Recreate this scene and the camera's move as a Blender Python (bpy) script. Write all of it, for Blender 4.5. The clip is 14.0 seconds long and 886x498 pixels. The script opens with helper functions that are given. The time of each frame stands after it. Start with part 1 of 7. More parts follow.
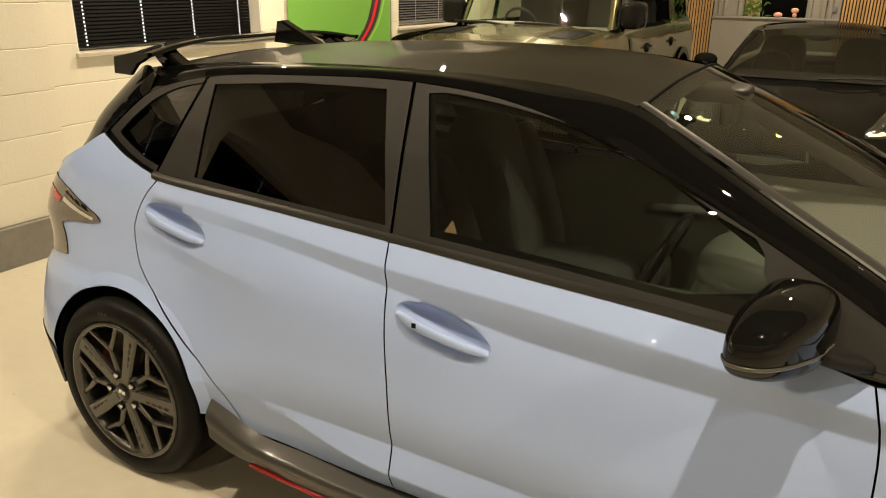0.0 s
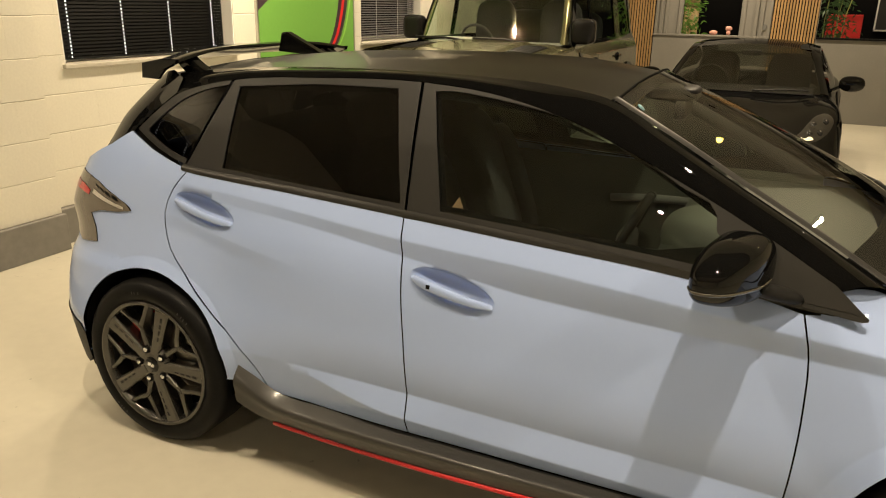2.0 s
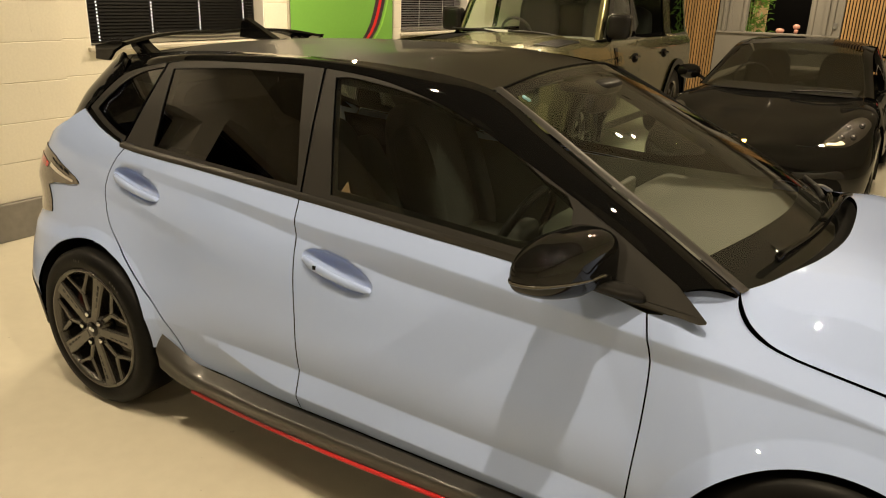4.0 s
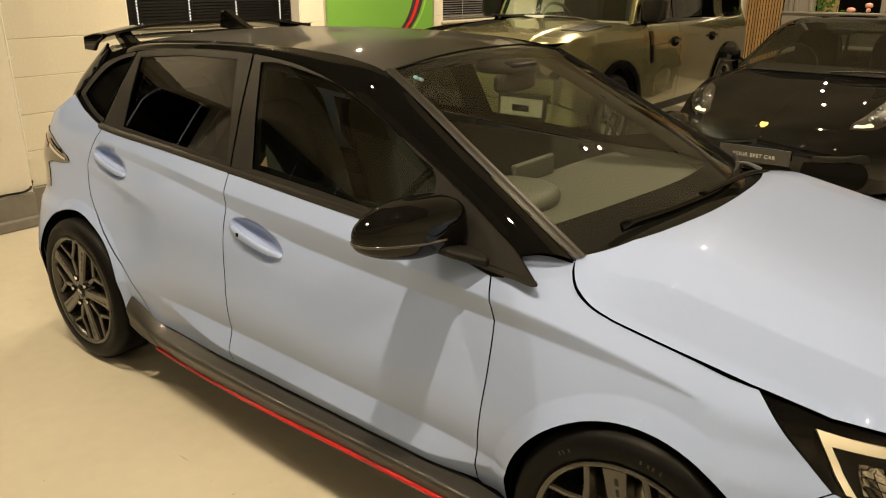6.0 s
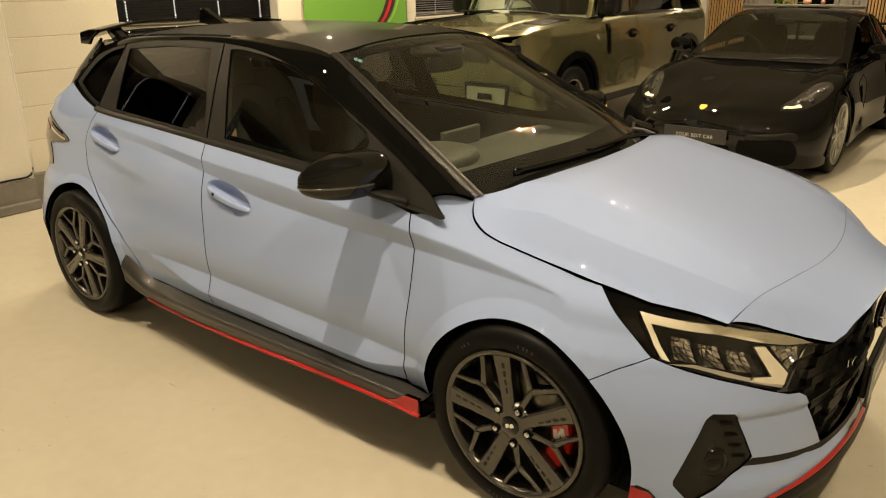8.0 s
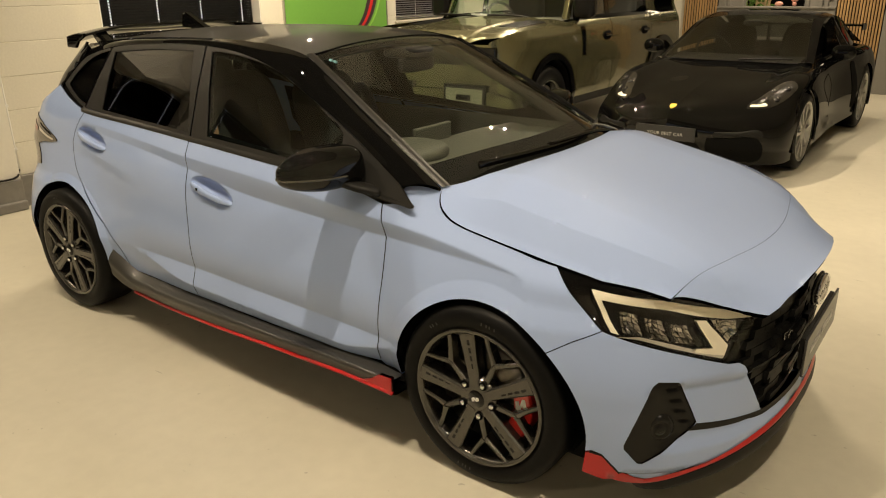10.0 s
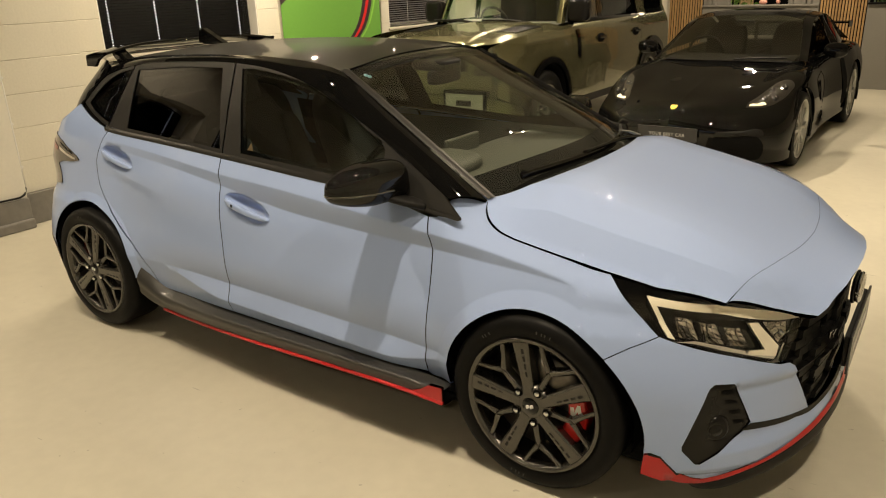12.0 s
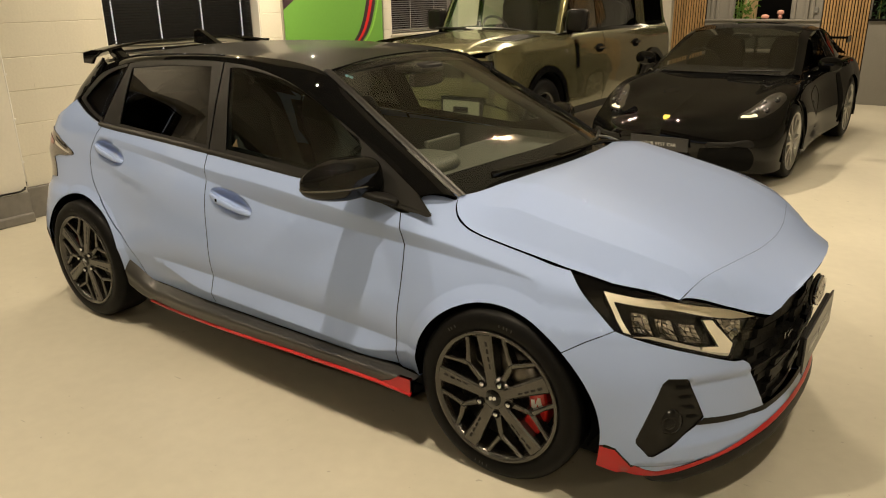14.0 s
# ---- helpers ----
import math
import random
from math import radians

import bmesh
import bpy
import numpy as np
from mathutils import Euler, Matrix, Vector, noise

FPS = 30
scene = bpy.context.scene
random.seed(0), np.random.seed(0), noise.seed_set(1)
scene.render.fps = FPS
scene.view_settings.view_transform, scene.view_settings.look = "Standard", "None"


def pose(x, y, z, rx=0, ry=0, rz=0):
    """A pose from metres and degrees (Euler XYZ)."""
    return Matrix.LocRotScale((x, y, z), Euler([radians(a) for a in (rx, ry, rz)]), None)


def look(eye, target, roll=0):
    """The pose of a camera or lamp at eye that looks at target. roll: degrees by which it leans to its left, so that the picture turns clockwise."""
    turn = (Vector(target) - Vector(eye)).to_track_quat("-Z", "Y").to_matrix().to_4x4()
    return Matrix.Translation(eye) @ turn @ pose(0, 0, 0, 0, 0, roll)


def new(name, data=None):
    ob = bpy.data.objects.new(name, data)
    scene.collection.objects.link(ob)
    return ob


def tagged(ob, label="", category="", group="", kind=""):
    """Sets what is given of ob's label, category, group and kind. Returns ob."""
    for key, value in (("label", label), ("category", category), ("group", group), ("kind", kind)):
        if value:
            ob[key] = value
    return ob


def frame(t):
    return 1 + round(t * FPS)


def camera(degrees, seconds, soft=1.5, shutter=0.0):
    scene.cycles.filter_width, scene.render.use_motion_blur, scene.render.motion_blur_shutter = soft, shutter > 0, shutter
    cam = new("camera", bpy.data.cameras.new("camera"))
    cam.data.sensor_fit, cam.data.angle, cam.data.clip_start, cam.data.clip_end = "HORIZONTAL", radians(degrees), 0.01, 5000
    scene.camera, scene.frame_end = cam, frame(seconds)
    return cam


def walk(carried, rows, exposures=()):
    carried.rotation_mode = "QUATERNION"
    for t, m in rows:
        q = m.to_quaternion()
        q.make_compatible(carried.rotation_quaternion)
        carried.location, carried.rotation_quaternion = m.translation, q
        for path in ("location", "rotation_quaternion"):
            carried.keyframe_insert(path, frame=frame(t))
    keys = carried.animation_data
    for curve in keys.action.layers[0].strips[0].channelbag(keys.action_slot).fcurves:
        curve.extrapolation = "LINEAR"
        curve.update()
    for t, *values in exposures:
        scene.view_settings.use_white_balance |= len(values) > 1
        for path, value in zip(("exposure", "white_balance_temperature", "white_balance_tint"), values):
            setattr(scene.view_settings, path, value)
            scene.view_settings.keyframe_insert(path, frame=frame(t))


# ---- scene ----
cam = camera(61.8, 14.0, soft=1.1)
PATH = [
    (0, (1.994, -2.261, 1.616), (1.096, -0.606, 0.944), 0.6),
    (0.5, (1.94, -2.454, 1.61), (1.097, -0.764, 0.953), 0.4),
    (1, (1.896, -2.627, 1.601), (1.094, -0.913, 0.954), 0.2),
    (1.5, (1.907, -2.687, 1.6), (1.13, -0.957, 0.966), 0.5),
    (2, (2.008, -2.665, 1.607), (1.228, -0.934, 0.978), 1.0),
    (2.5, (2.188, -2.646, 1.606), (1.383, -0.926, 0.977), 1.7),
    (5, (2.836, -2.246, 1.609), (1.744, -0.71, 0.939), 0.8),
    (5.5, (3.031, -2.202, 1.614), (1.894, -0.702, 0.936), 0.4),
    (6, (3.141, -2.238, 1.614), (1.977, -0.76, 0.934), 0.2),
    (6.5, (3.279, -2.341, 1.604), (2.106, -0.87, 0.924), 0.0),
    (7, (3.372, -2.438, 1.624), (2.204, -0.964, 0.946), -0.1),
    (7.5, (3.479, -2.492, 1.629), (2.321, -1.011, 0.949), -0.3),
    (8, (3.641, -2.531, 1.614), (2.49, -1.045, 0.93), -0.6),
    (10.5, (3.799, -2.651, 1.625), (2.685, -1.133, 0.951), -1.1),
    (11, (3.757, -2.67, 1.651), (2.654, -1.143, 0.978), -1.6),
    (11.5, (3.684, -2.728, 1.664), (2.59, -1.195, 0.991), -1.9),
    (12, (3.626, -2.791, 1.668), (2.541, -1.251, 0.996), -2.0),
    (12.5, (3.609, -2.83, 1.667), (2.527, -1.286, 1.001), -1.8),
    (13, (3.642, -2.831, 1.657), (2.557, -1.285, 0.998), -1.4),
    (13.5, (3.724, -2.812, 1.653), (2.629, -1.271, 1.0), -1.0),
    (14, (3.789, -2.793, 1.647), (2.684, -1.258, 0.998), -0.9),
]
# the camera stops down a little and cools on its way back
EXPOSURES = [(0.0, -0.26, 6600, 10), (1.0, -0.32, 6600, 10), (5.0, -0.36, 7000, 10), (7.5, -0.45, 7100, 10), (10.3, -0.57, 6450, 10), (14.0, -0.57, 6400, 10)]
walk(cam, [(t, look(eye, target, roll)) for t, eye, target, roll in PATH], exposures=EXPOSURES)

# ---- world and lamps: a closed showroom at night under warm ceiling spots ----
world = bpy.data.worlds.new("night")
scene.world = world
world.use_nodes = True
world.node_tree.nodes["Background"].inputs[0].default_value = (0.02, 0.025, 0.035, 1)
world.node_tree.nodes["Background"].inputs[1].default_value = 0.15
WARM = (1.0, 0.82, 0.57)
CEILING = 3.15
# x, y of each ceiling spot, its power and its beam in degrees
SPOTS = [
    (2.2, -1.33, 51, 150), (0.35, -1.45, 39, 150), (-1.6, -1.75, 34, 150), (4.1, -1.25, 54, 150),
    (2.07, 1.90, 34, 140), (2.10, 2.24, 34, 140), (1.3, 4.6, 74, 120), (-1.55, 2.5, 95, 150), (3.9, 2.6, 40, 130), (-1.5, 0.9, 34, 150),
    (-0.9, 5.2, 46, 110), (2.03, 5.75, 22, 110), (2.36, 6.1, 14, 110), (0.35, 6.3, 12, 120), (0.9, 8.9, 66, 150), (3.0, 8.9, 48, 150),
    (-1.7, 4.3, 34, 150), (-1.6, 6.6, 60, 150),
    (1.2, -4.6, 32, 150), (4.6, -4.6, 28, 150),
]


# ---- materials ----
def material(name, color, rough=0.5, metal=0.0, coat=0.0, grain=0.0, scale=30.0, bump=0.0, blotch=0.0, blotch_scale=2.0, spec=0.5, coat_rough=0.03, emit=None, strength=0.0, alpha=1.0, trans=0.0, piece=0.0):
    m = bpy.data.materials.new(name)
    m.use_nodes = True
    nt = m.node_tree
    b = nt.nodes["Principled BSDF"]
    b.inputs["Base Color"].default_value = (*color, 1)
    b.inputs["Roughness"].default_value = rough
    b.inputs["Metallic"].default_value = metal
    b.inputs["Coat Weight"].default_value = coat
    b.inputs["Coat Roughness"].default_value = coat_rough
    b.inputs["Specular IOR Level"].default_value = spec
    b.inputs["Alpha"].default_value = alpha
    b.inputs["Transmission Weight"].default_value = trans
    if emit:
        b.inputs["Emission Color"].default_value = (*emit, 1)
        b.inputs["Emission Strength"].default_value = strength
    co = nt.nodes.new("ShaderNodeTexCoord")
    out = None
    if grain or blotch or piece:
        rgb = nt.nodes.new("ShaderNodeRGB")
        rgb.outputs[0].default_value = (*color, 1)
        out = rgb.outputs[0]
        for amount, sc, detail in ((grain, scale, 6), (blotch, blotch_scale, 4)):
            if not amount:
                continue
            n = nt.nodes.new("ShaderNodeTexNoise")
            n.inputs["Scale"].default_value, n.inputs["Detail"].default_value = sc, detail
            nt.links.new(co.outputs["Object"], n.inputs["Vector"])
            r = nt.nodes.new("ShaderNodeMapRange")
            r.inputs[1].default_value, r.inputs[2].default_value = 0.3, 0.7
            r.inputs[3].default_value, r.inputs[4].default_value = 1 - amount, 1 + amount
            nt.links.new(n.outputs[0], r.inputs[0])
            mx = nt.nodes.new("ShaderNodeVectorMath")
            mx.operation = "SCALE"
            nt.links.new(out, mx.inputs[0])
            nt.links.new(r.outputs[0], mx.inputs["Scale"])
            out = mx.outputs[0]
        if piece:
            info = nt.nodes.new("ShaderNodeObjectInfo")
            r = nt.nodes.new("ShaderNodeMapRange")
            r.inputs[3].default_value, r.inputs[4].default_value = 1 - piece, 1 + piece
            nt.links.new(info.outputs["Random"], r.inputs[0])
            mx = nt.nodes.new("ShaderNodeVectorMath")
            mx.operation = "SCALE"
            nt.links.new(out, mx.inputs[0])
            nt.links.new(r.outputs[0], mx.inputs["Scale"])
            out = mx.outputs[0]
        nt.links.new(out, b.inputs["Base Color"])
    if bump:
        n = nt.nodes.new("ShaderNodeTexNoise")
        n.inputs["Scale"].default_value, n.inputs["Detail"].default_value = scale, 5
        nt.links.new(co.outputs["Object"], n.inputs["Vector"])
        bp = nt.nodes.new("ShaderNodeBump")
        bp.inputs["Strength"].default_value, bp.inputs["Distance"].default_value = bump, 0.004
        nt.links.new(n.outputs[0], bp.inputs["Height"])
        nt.links.new(bp.outputs[0], b.inputs["Normal"])
    return m


def glass_material(name, tint, see, rough=0.0, ior=1.8):
    """thin tinted sheet: clear share see, with a true mirror reflection"""
    m = bpy.data.materials.new(name)
    m.use_nodes = True
    nt = m.node_tree
    nt.nodes.clear()
    out = nt.nodes.new("ShaderNodeOutputMaterial")
    tr = nt.nodes.new("ShaderNodeBsdfTransparent")
    tr.inputs[0].default_value = (*[c * see for c in tint], 1)
    gl = nt.nodes.new("ShaderNodeBsdfGlossy")
    gl.inputs["Roughness"].default_value = rough
    f0 = ((ior - 1) / (ior + 1)) ** 2      # both faces of the sheet
    lw = nt.nodes.new("ShaderNodeLayerWeight")
    lw.inputs[0].default_value = 0.5
    pw = nt.nodes.new("ShaderNodeMath")
    pw.operation = "POWER"
    pw.inputs[1].default_value = 5
    nt.links.new(lw.outputs["Facing"], pw.inputs[0])
    fr = nt.nodes.new("ShaderNodeMath")
    fr.operation = "MULTIPLY_ADD"
    fr.inputs[1].default_value, fr.inputs[2].default_value = 1 - f0, f0
    nt.links.new(pw.outputs[0], fr.inputs[0])
    mix = nt.nodes.new("ShaderNodeMixShader")
    nt.links.new(fr.outputs[0], mix.inputs[0])
    nt.links.new(tr.outputs[0], mix.inputs[1])
    nt.links.new(gl.outputs[0], mix.inputs[2])
    nt.links.new(mix.outputs[0], out.inputs[0])
    return m


M = {
    "paint": material("light_blue_paint", (0.345, 0.45, 0.74), 0.5, 0.0, 1.0, spec=0.08, grain=0.03, scale=900, blotch=0.01, coat_rough=0.012),
    "black": material("gloss_black_paint", (0.0035, 0.0035, 0.0035), 0.5, 0, 0.78, spec=0.0, coat_rough=0.012),
    "deepblack": material("deep_black_car_paint", (0.003, 0.003, 0.003), 0.5, 0, 0.62, spec=0.0, coat_rough=0.012),
    # brown in the base stands in for reflected sheen, as the coat is cut
    "roofpaint": material("brown_sheen_roof_paint", (0.010, 0.0092, 0.0068), 0.5, 0, 0.29, spec=0.05, coat_rough=0.014),
    "satin": material("satin_black_trim", (0.016, 0.0155, 0.0145), 0.42, grain=0.08, scale=500, bump=0.03),
    "plastic": material("black_plastic", (0.010, 0.0097, 0.0092), 0.48, spec=0.2, grain=0.1, scale=300, bump=0.05),
    "piano": material("shiny_black_plastic", (0.010, 0.0095, 0.009), 0.16, spec=0.22, grain=0.05, scale=200),
    "sillplastic": material("skirt_plastic", (0.028, 0.027, 0.025), 0.40, coat=0.22, coat_rough=0.14, grain=0.06, scale=400),
    "shell": material("dark_inner_shell", (0.006, 0.006, 0.006), 0.8, spec=0.05),
    "red": material("gloss_red_trim", (0.46, 0.008, 0.010), 0.3, coat=0.25),
    "alloy": material("grey_alloy", (0.092, 0.088, 0.080), 0.27, 0.8, 0.4, grain=0.05, scale=400),
    "tyre": material("tyre_rubber", (0.006, 0.006, 0.006), 0.42, spec=0.10, grain=0.15, scale=60, bump=0.08),
    # lighter grey paints in the glints on raised tyre lettering
    "mark": material("lettering_glint_rubber", (0.03, 0.029, 0.027), 0.3, spec=0.4),
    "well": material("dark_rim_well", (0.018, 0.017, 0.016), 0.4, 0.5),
    "chrome": material("chrome", (0.8, 0.8, 0.8), 0.12, 1.0),
    "steel": material("brake_steel", (0.45, 0.42, 0.38), 0.35, 1.0, grain=0.1, scale=80),
    "disc": material("brake_disc_steel", (0.22, 0.205, 0.18), 0.3, 1.0, grain=0.1, scale=80),
    "caliper": material("red_caliper_paint", (0.5, 0.012, 0.01), 0.3, coat=0.6),
    "white": material("white_print", (0.75, 0.75, 0.72), 0.4),
    "glass": glass_material("clear_car_glass", (0.92, 0.97, 0.90), 0.95),
    "tint": glass_material("tinted_side_glass", (0.80, 0.95, 0.85), 0.68),
    "privacy": glass_material("privacy_glass", (0.5, 0.5, 0.5), 0.16),
    "smoked": glass_material("smoked_screen_glass", (0.80, 0.84, 0.76), 0.55, ior=2.3),
    "lens": glass_material("lamp_lens", (0.98, 0.98, 0.98), 0.99, ior=1.42),
    "ledchrome": material("faceted_lamp_chrome", (0.62, 0.60, 0.57), 0.08, 1.0, scale=70, bump=0.25),
    "drl": material("frosted_light_guide", (0.86, 0.81, 0.66), 0.35, grain=0.03),
    "lampbody": material("dark_lamp_housing", (0.010, 0.010, 0.010), 0.25, spec=0.3),
    "redlamp": material("red_lamp_plastic", (0.45, 0.01, 0.015), 0.12, coat=1.0),
    "smoke": material("smoked_lamp_plastic", (0.10, 0.085, 0.07), 0.1, coat=1.0),
    "darklamp": material("dark_smoked_lamp", (0.016, 0.015, 0.013), 0.12, coat=0.8),
    "fabric": material("dark_seat_fabric", (0.06, 0.06, 0.056), 0.85, grain=0.2, scale=150, bump=0.15),
    "dash": material("dashboard_plastic", (0.074, 0.079, 0.064), 0.6, grain=0.08, scale=350, bump=0.08),
    "strip": material("smoked_indicator_lens", (0.05, 0.046, 0.036), 0.15, coat=1.0),
    "greypl": material("grey_plastic", (0.18, 0.18, 0.175), 0.5, grain=0.05),
    "floor": material("resin_floor", (0.53, 0.50, 0.41), 0.36, 0, 0.0, spec=0.35, grain=0.03, scale=14, blotch=0.06, blotch_scale=1.1, coat_rough=0.12),
    "cream": material("cream_painted_block", (0.73, 0.70, 0.605), 0.55, grain=0.03, scale=60, bump=0.12, piece=0.010),
    "mortar": material("painted_joint", (0.60, 0.55, 0.45), 0.7, grain=0.05, bump=0.1),
    "whitewall": material("white_plaster", (0.78, 0.75, 0.67), 0.6, grain=0.02, scale=40, bump=0.05, blotch=0.03),
    "skirt": material("grey_painted_skirting", (0.20, 0.19, 0.175), 0.5, grain=0.06, scale=20, blotch=0.08, blotch_scale=5, bump=0.1),
    "greywall": material("grey_painted_wall", (0.235, 0.225, 0.205), 0.6, grain=0.03, scale=40, blotch=0.04),
    # three ceiling tones, invented to set what roof, glass and paint reflect
    "darkceil": material("dark_reflected_ceiling", (0.07, 0.066, 0.058), 0.8, grain=0.03, scale=20),
    "midceil": material("grey_reflected_ceiling", (0.30, 0.285, 0.25), 0.8, grain=0.03, scale=20),
    "ceil": material("pale_reflected_ceiling", (0.48, 0.46, 0.41), 0.8, grain=0.03, scale=20),
    "night": material("night_window_pane", (0.004, 0.004, 0.006), 0.06, coat=0.3),
    "blind": material("black_blind_slat", (0.003, 0.003, 0.003), 0.5, spec=0.1, grain=0.1),
    "blindw": material("grey_blind_slat", (0.16, 0.15, 0.16), 0.4),
    "cord": material("white_cord", (0.8, 0.8, 0.82), 0.5),
    # added glow for the bright dots on the blinds; no light stands behind
    "hole": material("glowing_hole_marks", (0.8, 0.8, 0.85), 0.5, emit=(0.85, 0.9, 1.0), strength=1.6),
    "frame": material("white_window_frame", (0.8, 0.79, 0.76), 0.35),
    "sill": material("pale_sill", (0.5, 0.47, 0.40), 0.4, grain=0.05),
    "green": material("green_poster_print", (0.17, 0.40, 0.075), 0.35, grain=0.02),
    "plum": material("dark_plum_print", (0.055, 0.035, 0.045), 0.35),
    "lime": material("light_green_print", (0.30, 0.62, 0.10), 0.35),
    "redprint": material("red_print", (0.65, 0.03, 0.03), 0.35),
    "alu": material("aluminium_frame", (0.6, 0.58, 0.54), 0.35, 0.9),
    "oak": material("oak_slat", (0.46, 0.29, 0.13), 0.5, grain=0.12, scale=40, piece=0.12),
    "felt": material("black_felt", (0.010, 0.010, 0.010), 0.95, spec=0.05),
    "khaki": material("olive_green_paint", (0.175, 0.166, 0.088), 0.26, 0.80, 0.7, spec=0.3, grain=0.06, scale=600, coat_rough=0.015),
    "leaf": material("bamboo_leaf", (0.10, 0.22, 0.03), 0.5, grain=0.2, scale=9),
    "dleaf": material("dark_leaf", (0.03, 0.075, 0.02), 0.5, grain=0.2, scale=9),
    "cane": material("bamboo_cane", (0.22, 0.24, 0.06), 0.5),
    "gold": material("gold_emblem", (0.75, 0.48, 0.08), 0.3, 0.8),
    "silver": material("silver_rim", (0.5, 0.5, 0.49), 0.3, 0.9),
    "skid": material("pale_silver_skid_paint", (0.33, 0.32, 0.26), 0.4, 0.2, grain=0.04),
    "pinkish": material("rosy_ceramic", (0.7, 0.35, 0.28), 0.4),
    "plate": material("dark_plate", (0.02, 0.02, 0.021), 0.35, coat=0.3),
    "greytext": material("grey_lettering", (0.45, 0.45, 0.44), 0.5),
    "pine": material("pale_door_wood", (0.62, 0.45, 0.24), 0.5, grain=0.08, scale=25),
}


def speckle(m, scale, level, dark):
    """sparse small dark specks and scuffs on a material's base colour"""
    nt = m.node_tree
    b = nt.nodes["Principled BSDF"]
    src = b.inputs["Base Color"].links[0].from_socket
    co = nt.nodes.new("ShaderNodeTexCoord")
    for sc, stretch in ((scale, 1.0), (scale * 0.25, 6.0)):
        mp = nt.nodes.new("ShaderNodeMapping")
        mp.inputs["Scale"].default_value = (1.0, stretch, 1.0)
        mp.inputs["Rotation"].default_value = (0, 0, 0.5)
        nt.links.new(co.outputs["Object"], mp.inputs[0])
        n = nt.nodes.new("ShaderNodeTexNoise")
        n.inputs["Scale"].default_value, n.inputs["Detail"].default_value = sc, 2
        nt.links.new(mp.outputs[0], n.inputs["Vector"])
        r = nt.nodes.new("ShaderNodeMapRange")
        r.inputs[1].default_value, r.inputs[2].default_value = level, level + 0.03
        r.inputs[3].default_value, r.inputs[4].default_value = 1.0, dark
        nt.links.new(n.outputs[0], r.inputs[0])
        mx = nt.nodes.new("ShaderNodeVectorMath")
        mx.operation = "SCALE"
        nt.links.new(src, mx.inputs[0])
        nt.links.new(r.outputs[0], mx.inputs["Scale"])
        src = mx.outputs[0]
    nt.links.new(src, b.inputs["Base Color"])


speckle(M["floor"], 22.0, 0.73, 0.72)
from mathutils.bvhtree import BVHTree


# ---- mesh helpers ----
def mesh(name, verts, faces, mat, parent=None, label="", normals=None, smooth=True):
    me = bpy.data.meshes.new(name)
    me.from_pydata([tuple(v) for v in verts], [], faces)
    me.materials.append(mat)
    if smooth:
        me.polygons.foreach_set("use_smooth", [True] * len(me.polygons))
    me.update()
    if normals is not None:
        me.normals_split_custom_set_from_vertices([tuple(n) for n in normals])
    ob = new(name, me)
    if parent is not None:
        ob.parent = parent
    if label:
        tagged(ob, label)
    if mat in (M["glass"], M["tint"], M["lens"], M["smoked"]):
        ob.visible_shadow = False      # clear panes let the lamps in
    return ob


def thing(name, label, category, m=None, group="", kind=""):
    ob = new(name)
    if m is not None:
        ob.matrix_basis = m
    return tagged(ob, label, category, group, kind)


def part(name, bm, mat, parent, label="", smooth=False):
    me = bpy.data.meshes.new(name)
    bm.to_mesh(me)
    bm.free()
    me.materials.append(mat)
    if smooth:
        me.polygons.foreach_set("use_smooth", [True] * len(me.polygons))
    ob = new(name, me)
    if parent is not None:
        ob.parent = parent
    if label:
        tagged(ob, label)
    return ob


def box_bm(lo, hi, bevel=0.0, segments=2):
    bm = bmesh.new()
    bmesh.ops.create_cube(bm, size=1)
    for v in bm.verts:
        v.co = Vector([lo[i] + (v.co[i] + 0.5) * (hi[i] - lo[i]) for i in range(3)])
    if bevel:
        bmesh.ops.bevel(bm, geom=bm.edges[:], offset=bevel, segments=segments, affect="EDGES", profile=0.5)
    return bm


def box(name, lo, hi, mat, parent=None, label="", bevel=0.004, segments=2, smooth=False):
    return part(name, box_bm(lo, hi, bevel, segments), mat, parent, label, smooth)


def spline(pts, n):
    """n points at even steps along a smooth curve through pts"""
    p = [Vector(q) for q in pts]
    if len(p) == 2:
        return [p[0].lerp(p[1], i / (n - 1)) for i in range(n)]
    p = [2 * p[0] - p[1]] + p + [2 * p[-1] - p[-2]]
    dense = []
    for i in range(1, len(p) - 2):
        a, b, c, d = p[i - 1:i + 3]
        # chord-length tangents keep uneven control points smooth
        l0, l1, l2 = (b - a).length + 1e-9, (c - b).length + 1e-9, (d - c).length + 1e-9
        m1 = ((c - b) / l1 * l0 + (b - a) / l0 * l1) / (l0 + l1) * l1
        m2 = ((d - c) / l2 * l1 + (c - b) / l1 * l2) / (l1 + l2) * l1
        for k in range(24):
            t = k / 24
            dense.append(b * (2 * t ** 3 - 3 * t * t + 1) + m1 * (t ** 3 - 2 * t * t + t) + c * (-2 * t ** 3 + 3 * t * t) + m2 * (t ** 3 - t * t))
    dense.append(p[-2])
    acc = [0.0]
    for a, b in zip(dense, dense[1:]):
        acc.append(acc[-1] + (b - a).length)
    out = []
    for i in range(n):
        s = acc[-1] * i / (n - 1)
        k = min(max(int(np.searchsorted(acc, s)) - 1, 0), len(dense) - 2)
        f = (s - acc[k]) / max(acc[k + 1] - acc[k], 1e-9)
        out.append(dense[k].lerp(dense[k + 1], f))
    return out


def flip(v):
    return Vector((v[0], -v[1], v[2]))


